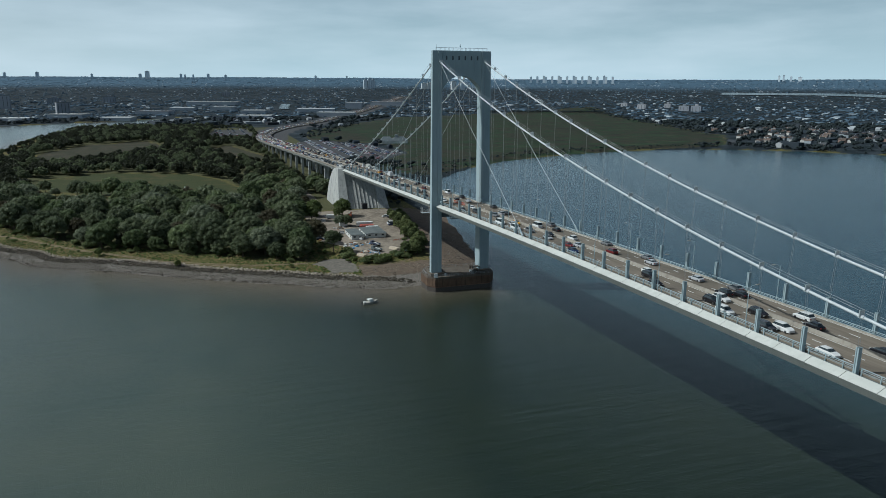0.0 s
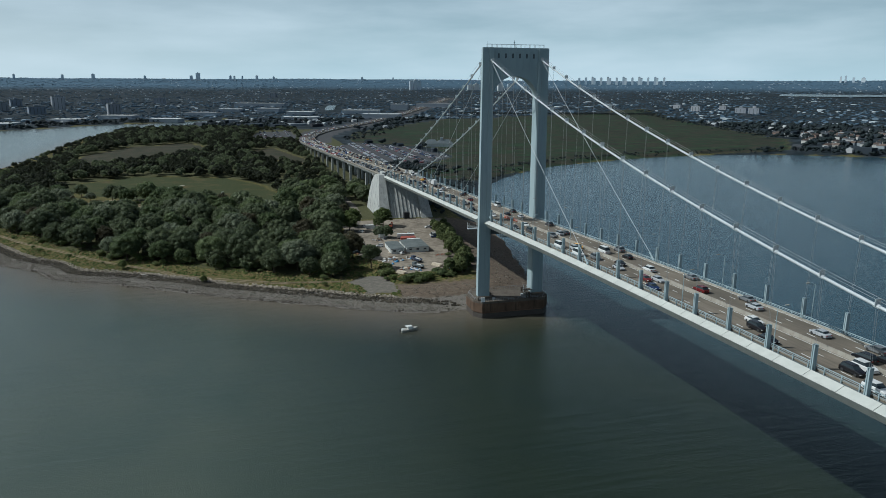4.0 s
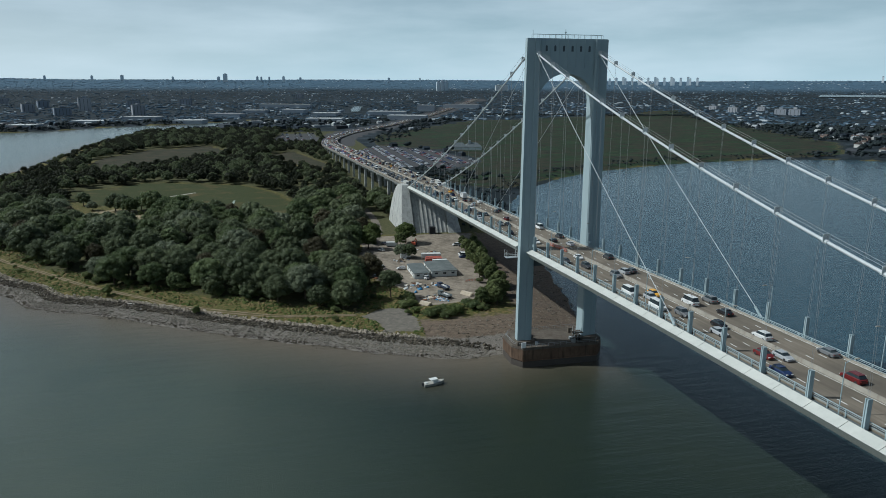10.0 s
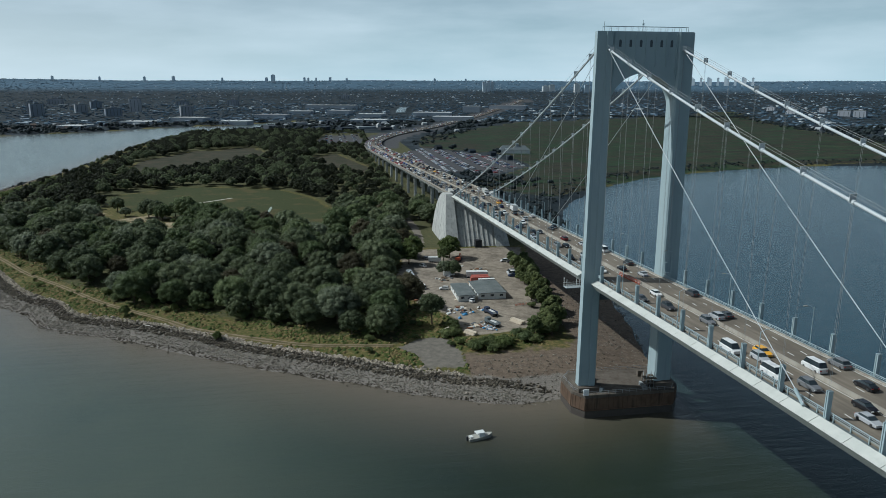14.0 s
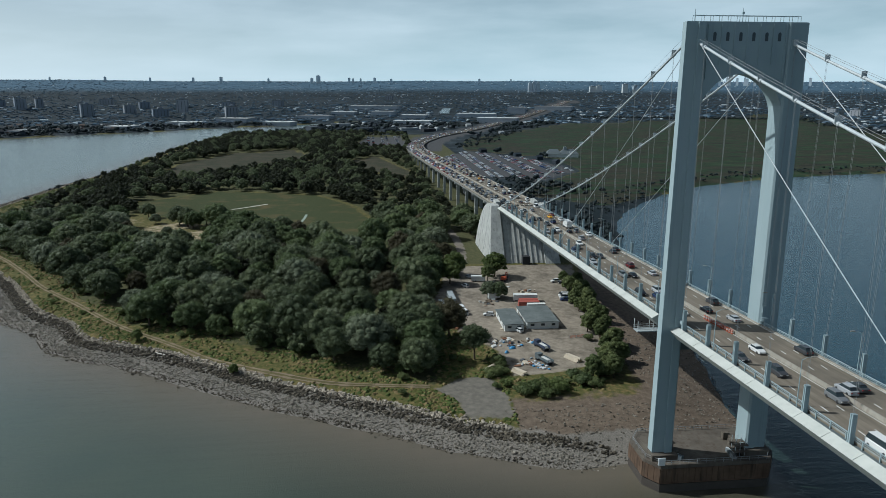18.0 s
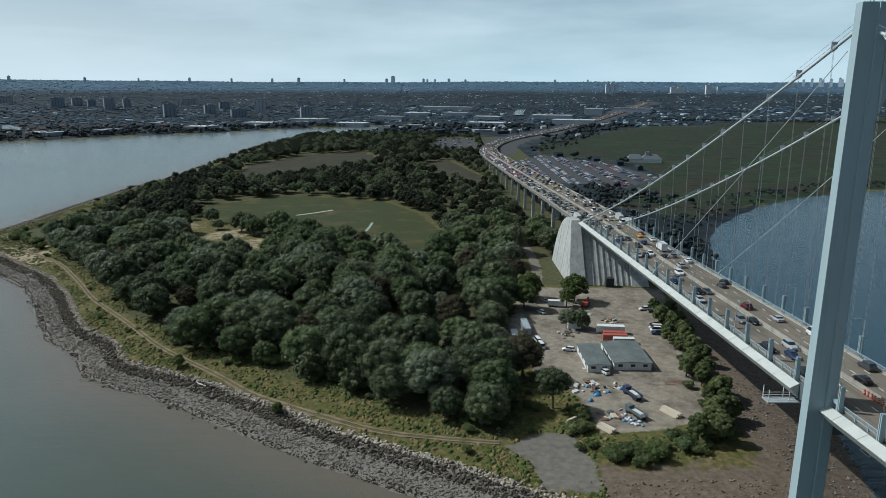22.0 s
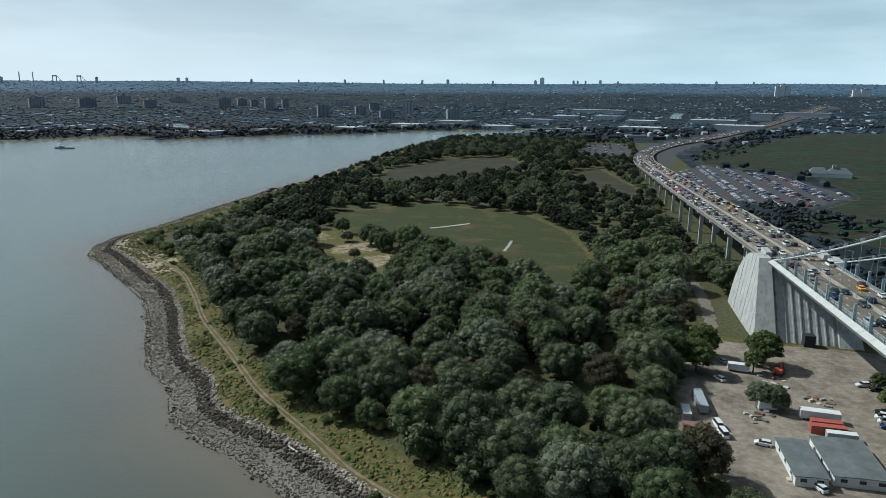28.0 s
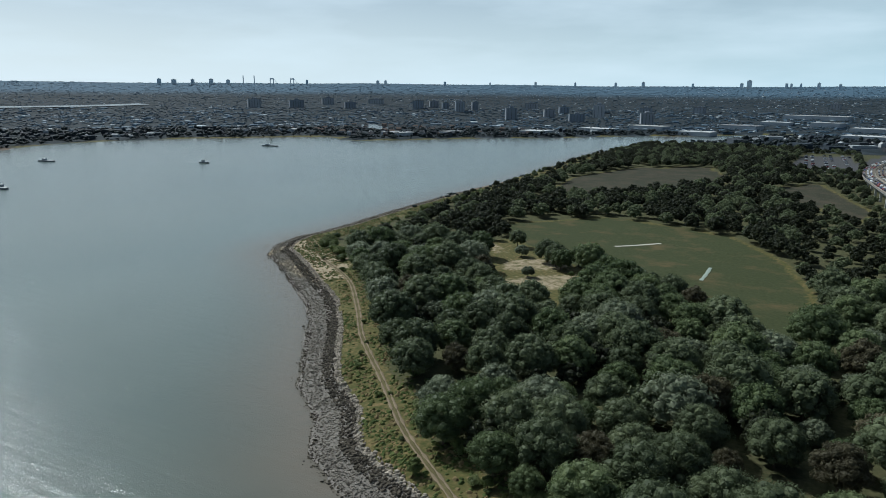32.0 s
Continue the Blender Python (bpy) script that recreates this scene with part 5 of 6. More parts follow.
# ---- the works yard under the bridge ----
WHITE_WALL = plain("white metal siding", (0.62, 0.63, 0.6), 0.5)
GREY_ROOF = concrete("weathered grey roof", (0.10, 0.115, 0.113), (0.15, 0.165, 0.16), (0.07, 0.078, 0.077), 0.6)
GLASS = Nodes("dark window glass", 0.1).color((0.03, 0.04, 0.045))
RUBBER = plain("black rubber", (0.025, 0.025, 0.025), 0.8)
RED_STEEL = plain("faded red steel", (0.34, 0.085, 0.06), 0.6)
GREY_STEEL = plain("grey painted steel", (0.30, 0.33, 0.34), 0.6)
BLUE_STEEL = plain("dark blue steel", (0.03, 0.042, 0.075), 0.6)
TIMBER = plain("pale stacked timber", (0.50, 0.43, 0.33), 0.8)
GREEN_PIPE = plain("green-grey pipes", (0.22, 0.32, 0.31), 0.6)


def office(x0, y0, x1, y1, top, label, windows):
    """A flat-roofed site office, with a shallow ridge, windows and a door."""
    z = ground_z((x0 + x1) / 2, (y0 + y1) / 2)
    ob = thing("site_office", label, "site office", (0, 0, 0))
    part("shell", Geo().box(x0, y0, z - 0.2, x1, y1, top), WHITE_WALL, ob)
    mid = (x0 + x1) / 2
    roof = Geo()
    roof.sweep([[Vector((x0 - 0.35, y, top)), Vector((mid, y, top + 0.2)), Vector((x1 + 0.35, y, top)), Vector((x1 + 0.35, y, top + 0.18)), Vector((mid, y, top + 0.42)), Vector((x0 - 0.35, y, top + 0.18))] for y in (y0 - 0.35, y1 + 0.35)])
    part("roof", roof, GREY_ROOF, ob, "dull grey-green roofing felt")
    for k in range(windows):
        x = x0 + (x1 - x0) * (k + 0.5) / windows
        w = part("window", Geo().box(x - 0.95, y0 - 0.09, z + 1.1, x + 0.95, y0 + 0.02, z + 2.35), WHITE_WALL, ob)
        part("pane", Geo().box(x - 0.8, y0 - 0.12, z + 1.25, x + 0.8, y0 - 0.05, z + 2.2), GLASS, w)
    for k in range(3):
        y = y0 + (y1 - y0) * (k + 0.6) / 3.4
        w = part("window", Geo().box(x0 - 0.09, y - 0.8, z + 1.1, x0 + 0.02, y + 0.8, z + 2.3), WHITE_WALL, ob)
        part("pane", Geo().box(x0 - 0.12, y - 0.65, z + 1.25, x0 - 0.05, y + 0.65, z + 2.15), GLASS, w)
    d = part("door", Geo().box(x0 - 0.08, y0 + 2.0, z, x0 + 0.02, y0 + 3.1, z + 2.1), GREY_STEEL, ob)
    part("door_handle", Geo().box(x0 - 0.16, y0 + 2.9, z + 1.0, x0 - 0.08, y0 + 3.0, z + 1.1), DARK, d)
    part("step", Geo().box(x0 - 1.2, y0 + 1.8, z - 0.1, x0 - 0.1, y0 + 3.3, z + 0.3), TIMBER, ob)
    return ob


office(-33.0, 101.5, -25.2, 121.5, 7.0, "white site office with a grey felt roof", 2)
office(-23.3, 103.5, -10.2, 124.5, 7.0, "wide white site office with a grey felt roof", 3)


def trailer(name, label, category, x, y, turn, long, wide, high, mat, roof_mat=None, wheels=True):
    """A box trailer or container: shell, corner posts, doors, and wheels where it has them."""
    z = ground_z(x, y)
    ob = thing(name, label, category, (x, y, z), turn)
    b = 0.55 if wheels else 0.08
    part("shell", Geo().box(-long / 2, -wide / 2, b, long / 2, wide / 2, high - 0.06), mat, ob)
    part("roof_panel", Geo().box(-long / 2 - 0.04, -wide / 2 - 0.04, high - 0.06, long / 2 + 0.04, wide / 2 + 0.04, high + 0.06), roof_mat or mat, ob)
    for k in range(int(long / 1.2)):
        xx = -long / 2 + 0.6 + k * 1.2
        part("side_rib", Geo().box(xx - 0.06, -wide / 2 - 0.05, b + 0.1, xx + 0.06, -wide / 2, high - 0.1).box(xx - 0.06, wide / 2, b + 0.1, xx + 0.06, wide / 2 + 0.05, high - 0.1), mat, ob)
    for s in (-1, 1):
        part("door", Geo().box(long / 2, s * wide / 4 - wide / 4 + 0.06, b + 0.1, long / 2 + 0.06, s * wide / 4 + wide / 4 - 0.06, high - 0.15), mat, ob)
        if wheels:
            for dx in (-long / 2 + 1.2, -long / 2 + 2.2):
                part("wheel", Geo().tube([(dx, s * (wide / 2 - 0.25), 0.45), (dx, s * (wide / 2), 0.45)], 0.45, sides=12), RUBBER, ob)
    return ob


trailer("shipping_container", "faded red steel container in a row", "container", -15.2, 137.2, -4, 8.5, 2.4, 2.4, RED_STEEL, None, False)
trailer("shipping_container", "faded red steel container in a row", "container", -15.8, 133.6, -3, 9.5, 2.4, 2.5, RED_STEEL, None, False)
trailer("shipping_container", "pale grey container beside the red ones", "container", -13.2, 130.2, -3, 8.0, 2.3, 2.3, GREY_STEEL, WHITE_WALL, False)
trailer("office_trailer", "long white office trailer behind the containers", "trailer", -15.5, 142.6, -6, 11.0, 3.0, 3.2, WHITE_WALL, WHITE_WALL)
trailer("box_trailer", "small white box trailer by the bushes", "trailer", -29.5, 147.0, 6, 5.5, 2.6, 2.8, WHITE_WALL, WHITE_WALL)
trailer("box_trailer", "long grey box trailer parked under the trees", "trailer", -49.6, 145.5, 92, 13.0, 2.6, 3.0, GREY_STEEL, GREY_STEEL)
trailer("shipping_container", "dull grey container at the wood's edge", "container", -55.0, 136.5, 90, 7.0, 2.5, 2.6, GREY_STEEL, WHITE_WALL, False)
trailer("shipping_container", "rusty brown container at the wood's edge", "container", -53.0, 127.5, 3, 8.0, 3.2, 2.2, plain("rusty brown steel", (0.20, 0.11, 0.08), 0.8), None, False)
trailer("camper_trailer", "long white camper trailer with a blue side", "trailer", -32.0, 178.2, -8, 7.0, 2.6, 2.9, WHITE_WALL, WHITE_WALL)


def stack(name, label, x, y, turn, n, long, r, mat):
    ob = thing(name, label, "stack", (x, y, ground_z(x, y)), turn)
    for row in range(3):
        for k in range(n - row):
            part("beam", Geo().box(-long / 2, -r, 0, long / 2, r, 2 * r - 0.02, pose(0.15 * ((k * 7 + row * 3) % 5 - 2), (k - (n - row) / 2) * 2.15 * r, 2.02 * r * row, 0, 0, ((k * 13) % 7 - 3) * 0.8)), mat, ob)


stack("timber_stack", "stack of pale beams in the yard", -13.5, 70.5, -58, 6, 6.5, 0.22, TIMBER)
stack("timber_stack", "loose pale planks on bare earth", -35.5, 60.5, -55, 6, 5.5, 0.2, TIMBER)
stack("timber_stack", "weathered boards dumped beside the hedge", -45, 66, 40, 4, 4.5, 0.18, TIMBER)
stack("pipe_stack", "stack of green-grey pipes in the yard", -8.0, 63.0, -58, 4, 5.0, 0.24, GREEN_PIPE)

rng_junk = np.random.default_rng(77)
JUNK = [plain("dull white plastic", (0.55, 0.55, 0.52), 0.5), plain("dull brown board", (0.17, 0.13, 0.09), 0.8), GREY_STEEL, TIMBER, plain("rust", (0.2, 0.1, 0.06), 0.9), plain("dark sheeting", (0.06, 0.065, 0.07), 0.6)]
for cx, cy, n, spread in ((-31, 68, 16, 4.0), (-33, 92, 12, 4.5), (-26, 90, 9, 2.5), (-33, 140, 12, 4.5), (-51, 118, 12, 4.0), (-50, 108, 7, 3.0), (-12, 158, 12, 5.0), (-22, 170, 10, 4.0), (-38, 88, 8, 3.0)):
    heap = thing("scrap_heap", "untidy heap of scrap, boards and sheeting", "scrap heap", (cx, cy, ground_z(cx, cy)))
    for k in range(n):
        x, y = rng_junk.normal(0, spread / 2, 2)
        a, b, c = rng_junk.uniform(0.3, 1.7), rng_junk.uniform(0.2, 0.9), rng_junk.uniform(0.15, 0.8)
        part(("board", "crate", "sheet")[k % 3], Geo().prism([(-a, -b), (a * 0.8, -b * 1.1), (a, b * 0.9), (-a * 0.7, b)], 0, c, pose(x, y, 0, rng_junk.uniform(-9, 9), rng_junk.uniform(-9, 9), rng_junk.uniform(0, 360)), 0.9), JUNK[int(rng_junk.integers(6))], heap)

BLUE_SHEET = plain("blue plastic sheeting", (0.05, 0.22, 0.42), 0.5)
for cx, cy, turn, a, b in ((-33.5, 83.5, 20, 1.3, 0.9), (-36.5, 79.5, 60, 0.9, 0.7), (-24.5, 88.0, 10, 0.8, 0.6), (-49.0, 116, 30, 1.0, 0.8)):
    tarp = thing("tarpaulin", "crumpled blue tarpaulin over a low pile", "tarpaulin", (cx, cy, ground_z(cx, cy)), turn)
    part("sheet", Geo().sweep([[Vector((a * q * math.cos(t), b * q * math.sin(t), z + 0.06 * math.sin(5 * t + q * 9))) for t in (math.tau * i / 12 for i in range(12))] for q, z in ((1.15, 0.0), (1.0, 0.25), (0.75, 0.62), (0.3, 0.85))]), BLUE_SHEET, tarp, smooth=True)
BAG = plain("dull white sacking", (0.50, 0.51, 0.52), 0.8)
for k in range(34):
    x, y = rng_junk.normal(-27.5, 2.2), rng_junk.normal(66.5, 2.6)
    if k > 20:
        x, y = rng_junk.normal(-35.0, 2.6), rng_junk.normal(88.0, 2.4)
    bag = thing("sack", "bulging pale sack dumped on the yard", "sack", (x, y, ground_z(x, y)), rng_junk.uniform(0, 360), "sacks on the yard")
    w = rng_junk.uniform(0.3, 0.6)
    part("body", Geo().sweep([[Vector((1.3 * w * q * math.cos(t), w * q * math.sin(t), z * w)) for t in (math.tau * i / 8 for i in range(8))] for q, z in ((0.8, 0.0), (1.05, 0.35), (0.9, 0.8), (0.35, 1.05))]), BAG if k % 4 else BLUE_SHEET, bag, smooth=True)
    part("tie", Geo().tube([(0, 0, 1.0 * w), (0.05, 0, 1.3 * w)], 0.1 * w, 0.2 * w, 6), BAG, bag)
fence = thing("safety_fence", "sagging orange mesh safety fence on stakes", "fence", (-9.0, 92.0, ground_z(-9, 92)), 12)
for k in range(5):
    part("stake", Geo().tube([(k * 1.6, 0, -0.2), (k * 1.6 + 0.05, 0.02, 1.25)], 0.04, sides=5), GREY_STEEL, fence)
for h in (0.25, 0.5, 0.75, 1.0):
    part("mesh_band", Geo().tube([(k * 0.8, 0.03, h - 0.06 * (k % 2)) for k in range(9)], 0.05, sides=4), plain("orange mesh", (0.45, 0.12, 0.06), 0.7), fence)

# ---- the small motor boat ----
boat = thing("motor_boat", "small white cabin motor boat lying on still water", "boat", (-49, -16, 0), 12)
boat.scale = (0.9, 0.9, 0.9)
hull = Geo()
hull.sweep([[Vector((x, -w, 1.0 + r)), Vector((x, -w * 0.75, -0.3)), Vector((x, 0, -0.5)), Vector((x, w * 0.75, -0.3)), Vector((x, w, 1.0 + r)), Vector((x, 0, 0.85 + r))] for x, w, r in ((-4.2, 1.35, 0), (-2, 1.5, 0), (1, 1.45, 0.1), (3, 0.95, 0.3), (4.3, 0.1, 0.5))])
part("hull", hull, plain("dull grey hull paint", (0.34, 0.33, 0.29), 0.4), boat)
part("cabin", Geo().prism([(-1.0, -1.0), (1.0, -0.9), (1.0, 0.9), (-1.0, 1.0)], 0.9, 2.2, pose(0.5, 0, 0), 0.9), WHITE_WALL, boat)
part("windscreen", Geo().prism([(0.9, -0.75), (1.08, -0.7), (1.08, 0.7), (0.9, 0.75)], 1.5, 2.1, pose(0.5, 0, 0), 0.92), GLASS, boat)
part("canopy", Geo().box(-1.6, -1.05, 2.25, 1.4, 1.05, 2.4), WHITE_WALL, boat)
for x, y in ((-1.5, -0.95), (-1.5, 0.95)):
    part("canopy_post", Geo().tube([(x, y, 0.9), (x, y, 2.3)], 0.04, sides=5), GREY_STEEL, boat)
part("outboard", Geo().box(-4.8, -0.3, 0.2, -4.2, 0.3, 1.5), DARK, boat)
part("locker", Geo().box(-3.6, -0.7, 0.8, -2.6, 0.7, 1.35), WHITE_WALL, boat)

# maintenance platforms hung below the deck beside the tower
for x, y, w in ((-10.5, 12, 4.5), (9.0, -9, 5.0), (-4, -12, 4.0)):
    cradle = thing("maintenance_platform", "white scaffold work platform hung below the deck", "platform", (x, y, deck_z(y) - 6.2))
    part("floor_grating", Geo().box(-w, -1.4, 0, w, 1.4, 0.2), GREY_STEEL, cradle)
    for sx in (-1, 0, 1):
        for sy in (-1, 1):
            part("strut", Geo().tube([(sx * w * 0.95, sy * 1.3, 0.1), (sx * w * 0.95, sy * 1.3, 3.0)], 0.09, sides=5), WHITE_WALL, cradle)
    for h in (0.7, 1.3):
        for sy in (-1, 1):
            part("rail", Geo().tube([(-w, sy * 1.35, h), (w, sy * 1.35, h)], 0.06, sides=5), WHITE_WALL, cradle)


# a row of orange traffic barrels along the median beside the tower
BARREL = plain("faded orange plastic", (0.46, 0.085, 0.035), 0.5)
for k in range(13):
    x, y = -1.35 + 0.05 * k, 0.6 - 1.05 * k
    barrel = thing("traffic_barrel", "faded orange traffic barrel with pale bands on the roadway", "traffic barrel", (x, y, deck_z(y)), 0, "traffic barrels")
    part("drum", Geo().prism([(0.3 * math.cos(a), 0.3 * math.sin(a)) for a in (math.tau * i / 10 for i in range(10))], 0, 1.05, None, 0.8), BARREL, barrel)
    for z in (0.4, 0.75):
        part("band", Geo().prism([((0.31 - 0.06 * z) * math.cos(a), (0.31 - 0.06 * z) * math.sin(a)) for a in (math.tau * i / 10 for i in range(10))], z, z + 0.14), MARKING, barrel)


# ---- traffic ----
PAINT_WHITE = plain("white vehicle paint", (0.66, 0.66, 0.64), 0.3, 0, 0.05)
PAINT_YELLOW = plain("taxi yellow paint", (0.72, 0.36, 0.03), 0.3, 0, 0.05)
PAINT_FAR = random_paint("far car paint", [(0.02, 0.02, 0.022), (0.55, 0.56, 0.56), (0.04, 0.04, 0.05), (0.30, 0.31, 0.32), (0.62, 0.62, 0.6), (0.12, 0.13, 0.14), (0.02, 0.05, 0.16), (0.2, 0.03, 0.03)], 0.3, island=True)
LIGHT_RED, LIGHT_CLEAR = plain("tail light red", (0.4, 0.02, 0.02), 0.3), plain("clear lamp", (0.7, 0.7, 0.66), 0.2)


def car_kit(long, wide, low, high, cab0, cab1, body_mat):
    """Meshes of a car with its nose towards +y: body shell, glasshouse, roof, wheel, lamps."""
    h, w = long / 2, wide / 2
    body = Geo()
    body.sweep([[Vector((-w * k, y, 0.28)), Vector((w * k, y, 0.28)), Vector((w * k, y, z)), Vector((w * 0.86 * k, y, z + 0.1)), Vector((-w * 0.86 * k, y, z + 0.1)), Vector((-w * k, y, z))] for y, k, z in ((-h, 0.86, low - 0.12), (-h + 0.25, 0.98, low), (cab0, 1.0, low + 0.04), (cab1, 1.0, low), (h - 0.5, 0.97, low - 0.14), (h, 0.8, low - 0.32))])
    glass = Geo()
    glass.sweep([[Vector((-w * 0.86, cab0, low + 0.08)), Vector((w * 0.86, cab0, low + 0.08)), Vector((w * 0.86, cab1, low + 0.08)), Vector((-w * 0.86, cab1, low + 0.08))],
                 [Vector((-w * 0.72, cab0 + 0.4, high - 0.08)), Vector((w * 0.72, cab0 + 0.4, high - 0.08)), Vector((w * 0.72, cab1 - 0.75, high - 0.08)), Vector((-w * 0.72, cab1 - 0.75, high - 0.08))]])
    roof = Geo().prism([(-w * 0.73, cab0 + 0.38), (w * 0.73, cab0 + 0.38), (w * 0.73, cab1 - 0.73), (-w * 0.73, cab1 - 0.73)], high - 0.09, high)
    wheel = Geo().tube([(-0.11, 0, 0), (0.11, 0, 0)], 0.33, sides=10)
    lamps = Geo().box(-0.2, h - 0.12, 0.55, 0.2, h + 0.01, 0.72)
    tails = Geo().box(-0.18, -h - 0.02, 0.68, 0.18, -h + 0.1, 0.85)
    return dict(body=body.mesh("body", body_mat), glass=glass.mesh("glasshouse", GLASS), roof=roof.mesh("roof", body_mat), wheel=wheel.mesh("wheel", RUBBER),
                lamps=lamps.mesh("headlight", LIGHT_CLEAR), tails=tails.mesh("tail_light", LIGHT_RED), half=h, w=w)


COATS = {"black": (0.014, 0.014, 0.016), "charcoal": (0.05, 0.052, 0.056), "silver": (0.36, 0.37, 0.38), "white": (0.62, 0.62, 0.60), "dark blue": (0.02, 0.035, 0.09), "grey": (0.15, 0.155, 0.16), "dark red": (0.13, 0.02, 0.02)}
SHAPES = {"sedan": (4.7, 1.82, 0.88, 1.45, -1.75, 1.15), "suv": (4.8, 1.92, 1.02, 1.76, -2.2, 1.2)}
CARS = {(shape, coat): car_kit(*size, plain(coat + " car paint", c, 0.25, 0, 0.05)) for shape, size in SHAPES.items() for coat, c in COATS.items()}
CARS["van", "white"] = car_kit(5.5, 2.0, 1.15, 2.3, -2.6, 2.2, PAINT_WHITE)
CARS["taxi", "yellow"] = car_kit(4.8, 1.85, 0.92, 1.52, -1.9, 1.2, PAINT_YELLOW)
KIND_WORDS = {"sedan": "saloon car", "suv": "tall estate car", "van": "delivery van", "taxi": "taxi cab"}


def car(kind, x, y, z, turn, tilt=0.0, where="on the roadway", group="cars on the bridge"):
    k = CARS[kind]
    ob = thing("van" if kind[0] == "van" else "car", kind[1] + " " + KIND_WORDS[kind[0]] + " " + where, "van" if kind[0] == "van" else "car", group=group)
    ob.matrix_basis = pose(x, y, z, 0, 0, turn) @ pose(0, 0, 0, tilt, 0, 0)
    part("body", k["body"], None, ob)
    part("glasshouse", k["glass"], None, ob, "dark car windows")
    part("roof", k["roof"], None, ob)
    for sx in (-1, 1):
        part("headlight", k["lamps"], None, ob, m=pose(sx * k["w"] * 0.62, 0, 0))
        part("tail_light", k["tails"], None, ob, m=pose(sx * k["w"] * 0.66, 0, 0))
        for sy in (-1, 1):
            part("wheel", k["wheel"], None, ob, m=pose(sx * (k["w"] - 0.1), sy * k["half"] * 0.62, 0.33))
    return ob


COAT_ODDS = ["black", "black", "charcoal", "charcoal", "silver", "white", "white", "dark blue", "grey", "grey", "black", "silver", "dark red"]


def pick(rng):
    r = rng.random()
    if r < 0.92:
        return ("sedan" if r < 0.5 else "suv"), COAT_ODDS[int(rng.integers(len(COAT_ODDS)))]
    return ("van", "white") if r < 0.988 else ("taxi", "yellow")


rng_car = np.random.default_rng(12)
LANES = (-8.0, -5.1, -2.1, 2.1, 5.1, 8.0)
for lane in LANES:
    y = -250 + rng_car.uniform(0, 20)
    while y < 228:
        if lane != -2.1 or not -20 < y < 8:
            slope = math.degrees(math.atan((deck_z(y + 1) - deck_z(y - 1)) / 2))
            car(pick(rng_car), lane + rng_car.uniform(-0.25, 0.25), y, deck_z(y) + 0.01, 180 if lane < 0 else 0, -slope if lane < 0 else slope)
        y += rng_car.uniform(16, 60) if lane > 0 else rng_car.uniform(12, 46)


def box_truck(x, y, z, turn):
    ob = thing("box_truck", "white box truck driving on the roadway", "truck", (x, y, z), turn)
    part("cargo_box", Geo().box(-1.2, -4.2, 0.9, 1.2, 1.6, 3.6), PAINT_WHITE, ob)
    part("cab", Geo().prism([(-1.1, 1.75), (1.1, 1.75), (1.0, 3.7), (-1.0, 3.7)], 0.6, 2.5, None, 0.96), PAINT_WHITE, ob)
    part("windscreen", Geo().box(-0.9, 3.45, 1.6, 0.9, 3.62, 2.3), GLASS, ob)
    part("chassis", Geo().box(-0.9, -4.1, 0.5, 0.9, 3.2, 0.88), DARK, ob)
    for sx in (-1, 1):
        for yy in (-3.0, 2.6):
            part("wheel", Geo().tube([(sx * 0.8, yy, 0.48), (sx * 1.1, yy, 0.48)], 0.48, sides=12), RUBBER, ob)


for lane, y in ((5.1, 150),):
    box_truck(lane, y, deck_z(y), 180 if lane < 0 else 0)

# the jam on the viaduct: near cars singly, far ones together
far_cars, car_no = [], 0


def far_car(x, y, z, turn, s=1.0):
    h, w = 2.3, 0.92
    v = np.array([(-w, -h, .3), (w, -h, .3), (w, h, .3), (-w, h, .3), (-w, -h, .95), (w, -h, .95), (w, h, .85), (-w, h, .85), (-w * .8, -h * .75, 1.5), (w * .8, -h * .75, 1.5), (w * .8, h * .25, 1.5), (-w * .8, h * .25, 1.5)])
    f = np.array([(0, 1, 5, 4), (1, 2, 6, 5), (2, 3, 7, 6), (3, 0, 4, 7), (4, 5, 9, 8), (5, 6, 10, 9), (6, 7, 11, 10), (7, 4, 8, 11), (8, 9, 10, 11)])
    far_cars.append((turned(v, radians(turn), s) + np.array([x, y, z]), f, 0))


for lane in (-11.3, -7.6, -4.0, 4.0, 7.6, 11.3):
    k = 1.0
    while k < len(ROUTE) - 3:
        p, w = ROUTE[int(k)]
        p = p + w * ((k % 1) * 8)
        turn = math.degrees(math.atan2(-w.x, w.y)) + (180 if lane < 0 else 0)
        x, y, z = p.x + w.y * lane, p.y - w.x * lane, viaduct_z(p) + 0.02
        if car_no < 95 and p.y < 470:
            car(pick(rng_car), x, y, z, turn, 1.9 if lane < 0 else -1.9, "in the queue on the viaduct", "cars on the viaduct")
            car_no += 1
        else:
            far_car(x, y, z, turn)
        k += (rng_car.uniform(1.1, 3.0) if p.y < 1300 else rng_car.uniform(1.5, 4.5)) * (1.0 if lane < 0 else 1.4)
rng_park = np.random.default_rng(8)
for poly, turn, n in ((LOT, 20, 12), (LOT_2, 80, 8)):
    xs_p, ys_p = [q[0] for q in poly], [q[1] for q in poly]
    for gxx in np.arange(min(xs_p), max(xs_p), 8.5):
        for gyy in np.arange(min(ys_p), max(ys_p), 3.0):
            if rng_park.random() < (0.72 if poly is LOT else 0.18) and within(np.array([gxx]), np.array([gyy]), poly)[0] > 3 and (int((gxx - min(xs_p)) / 8.5) % 3 != 2):
                far_car(gxx, gyy, ground_z(gxx, gyy) + 0.05, 90 + rng_park.uniform(-4, 4))
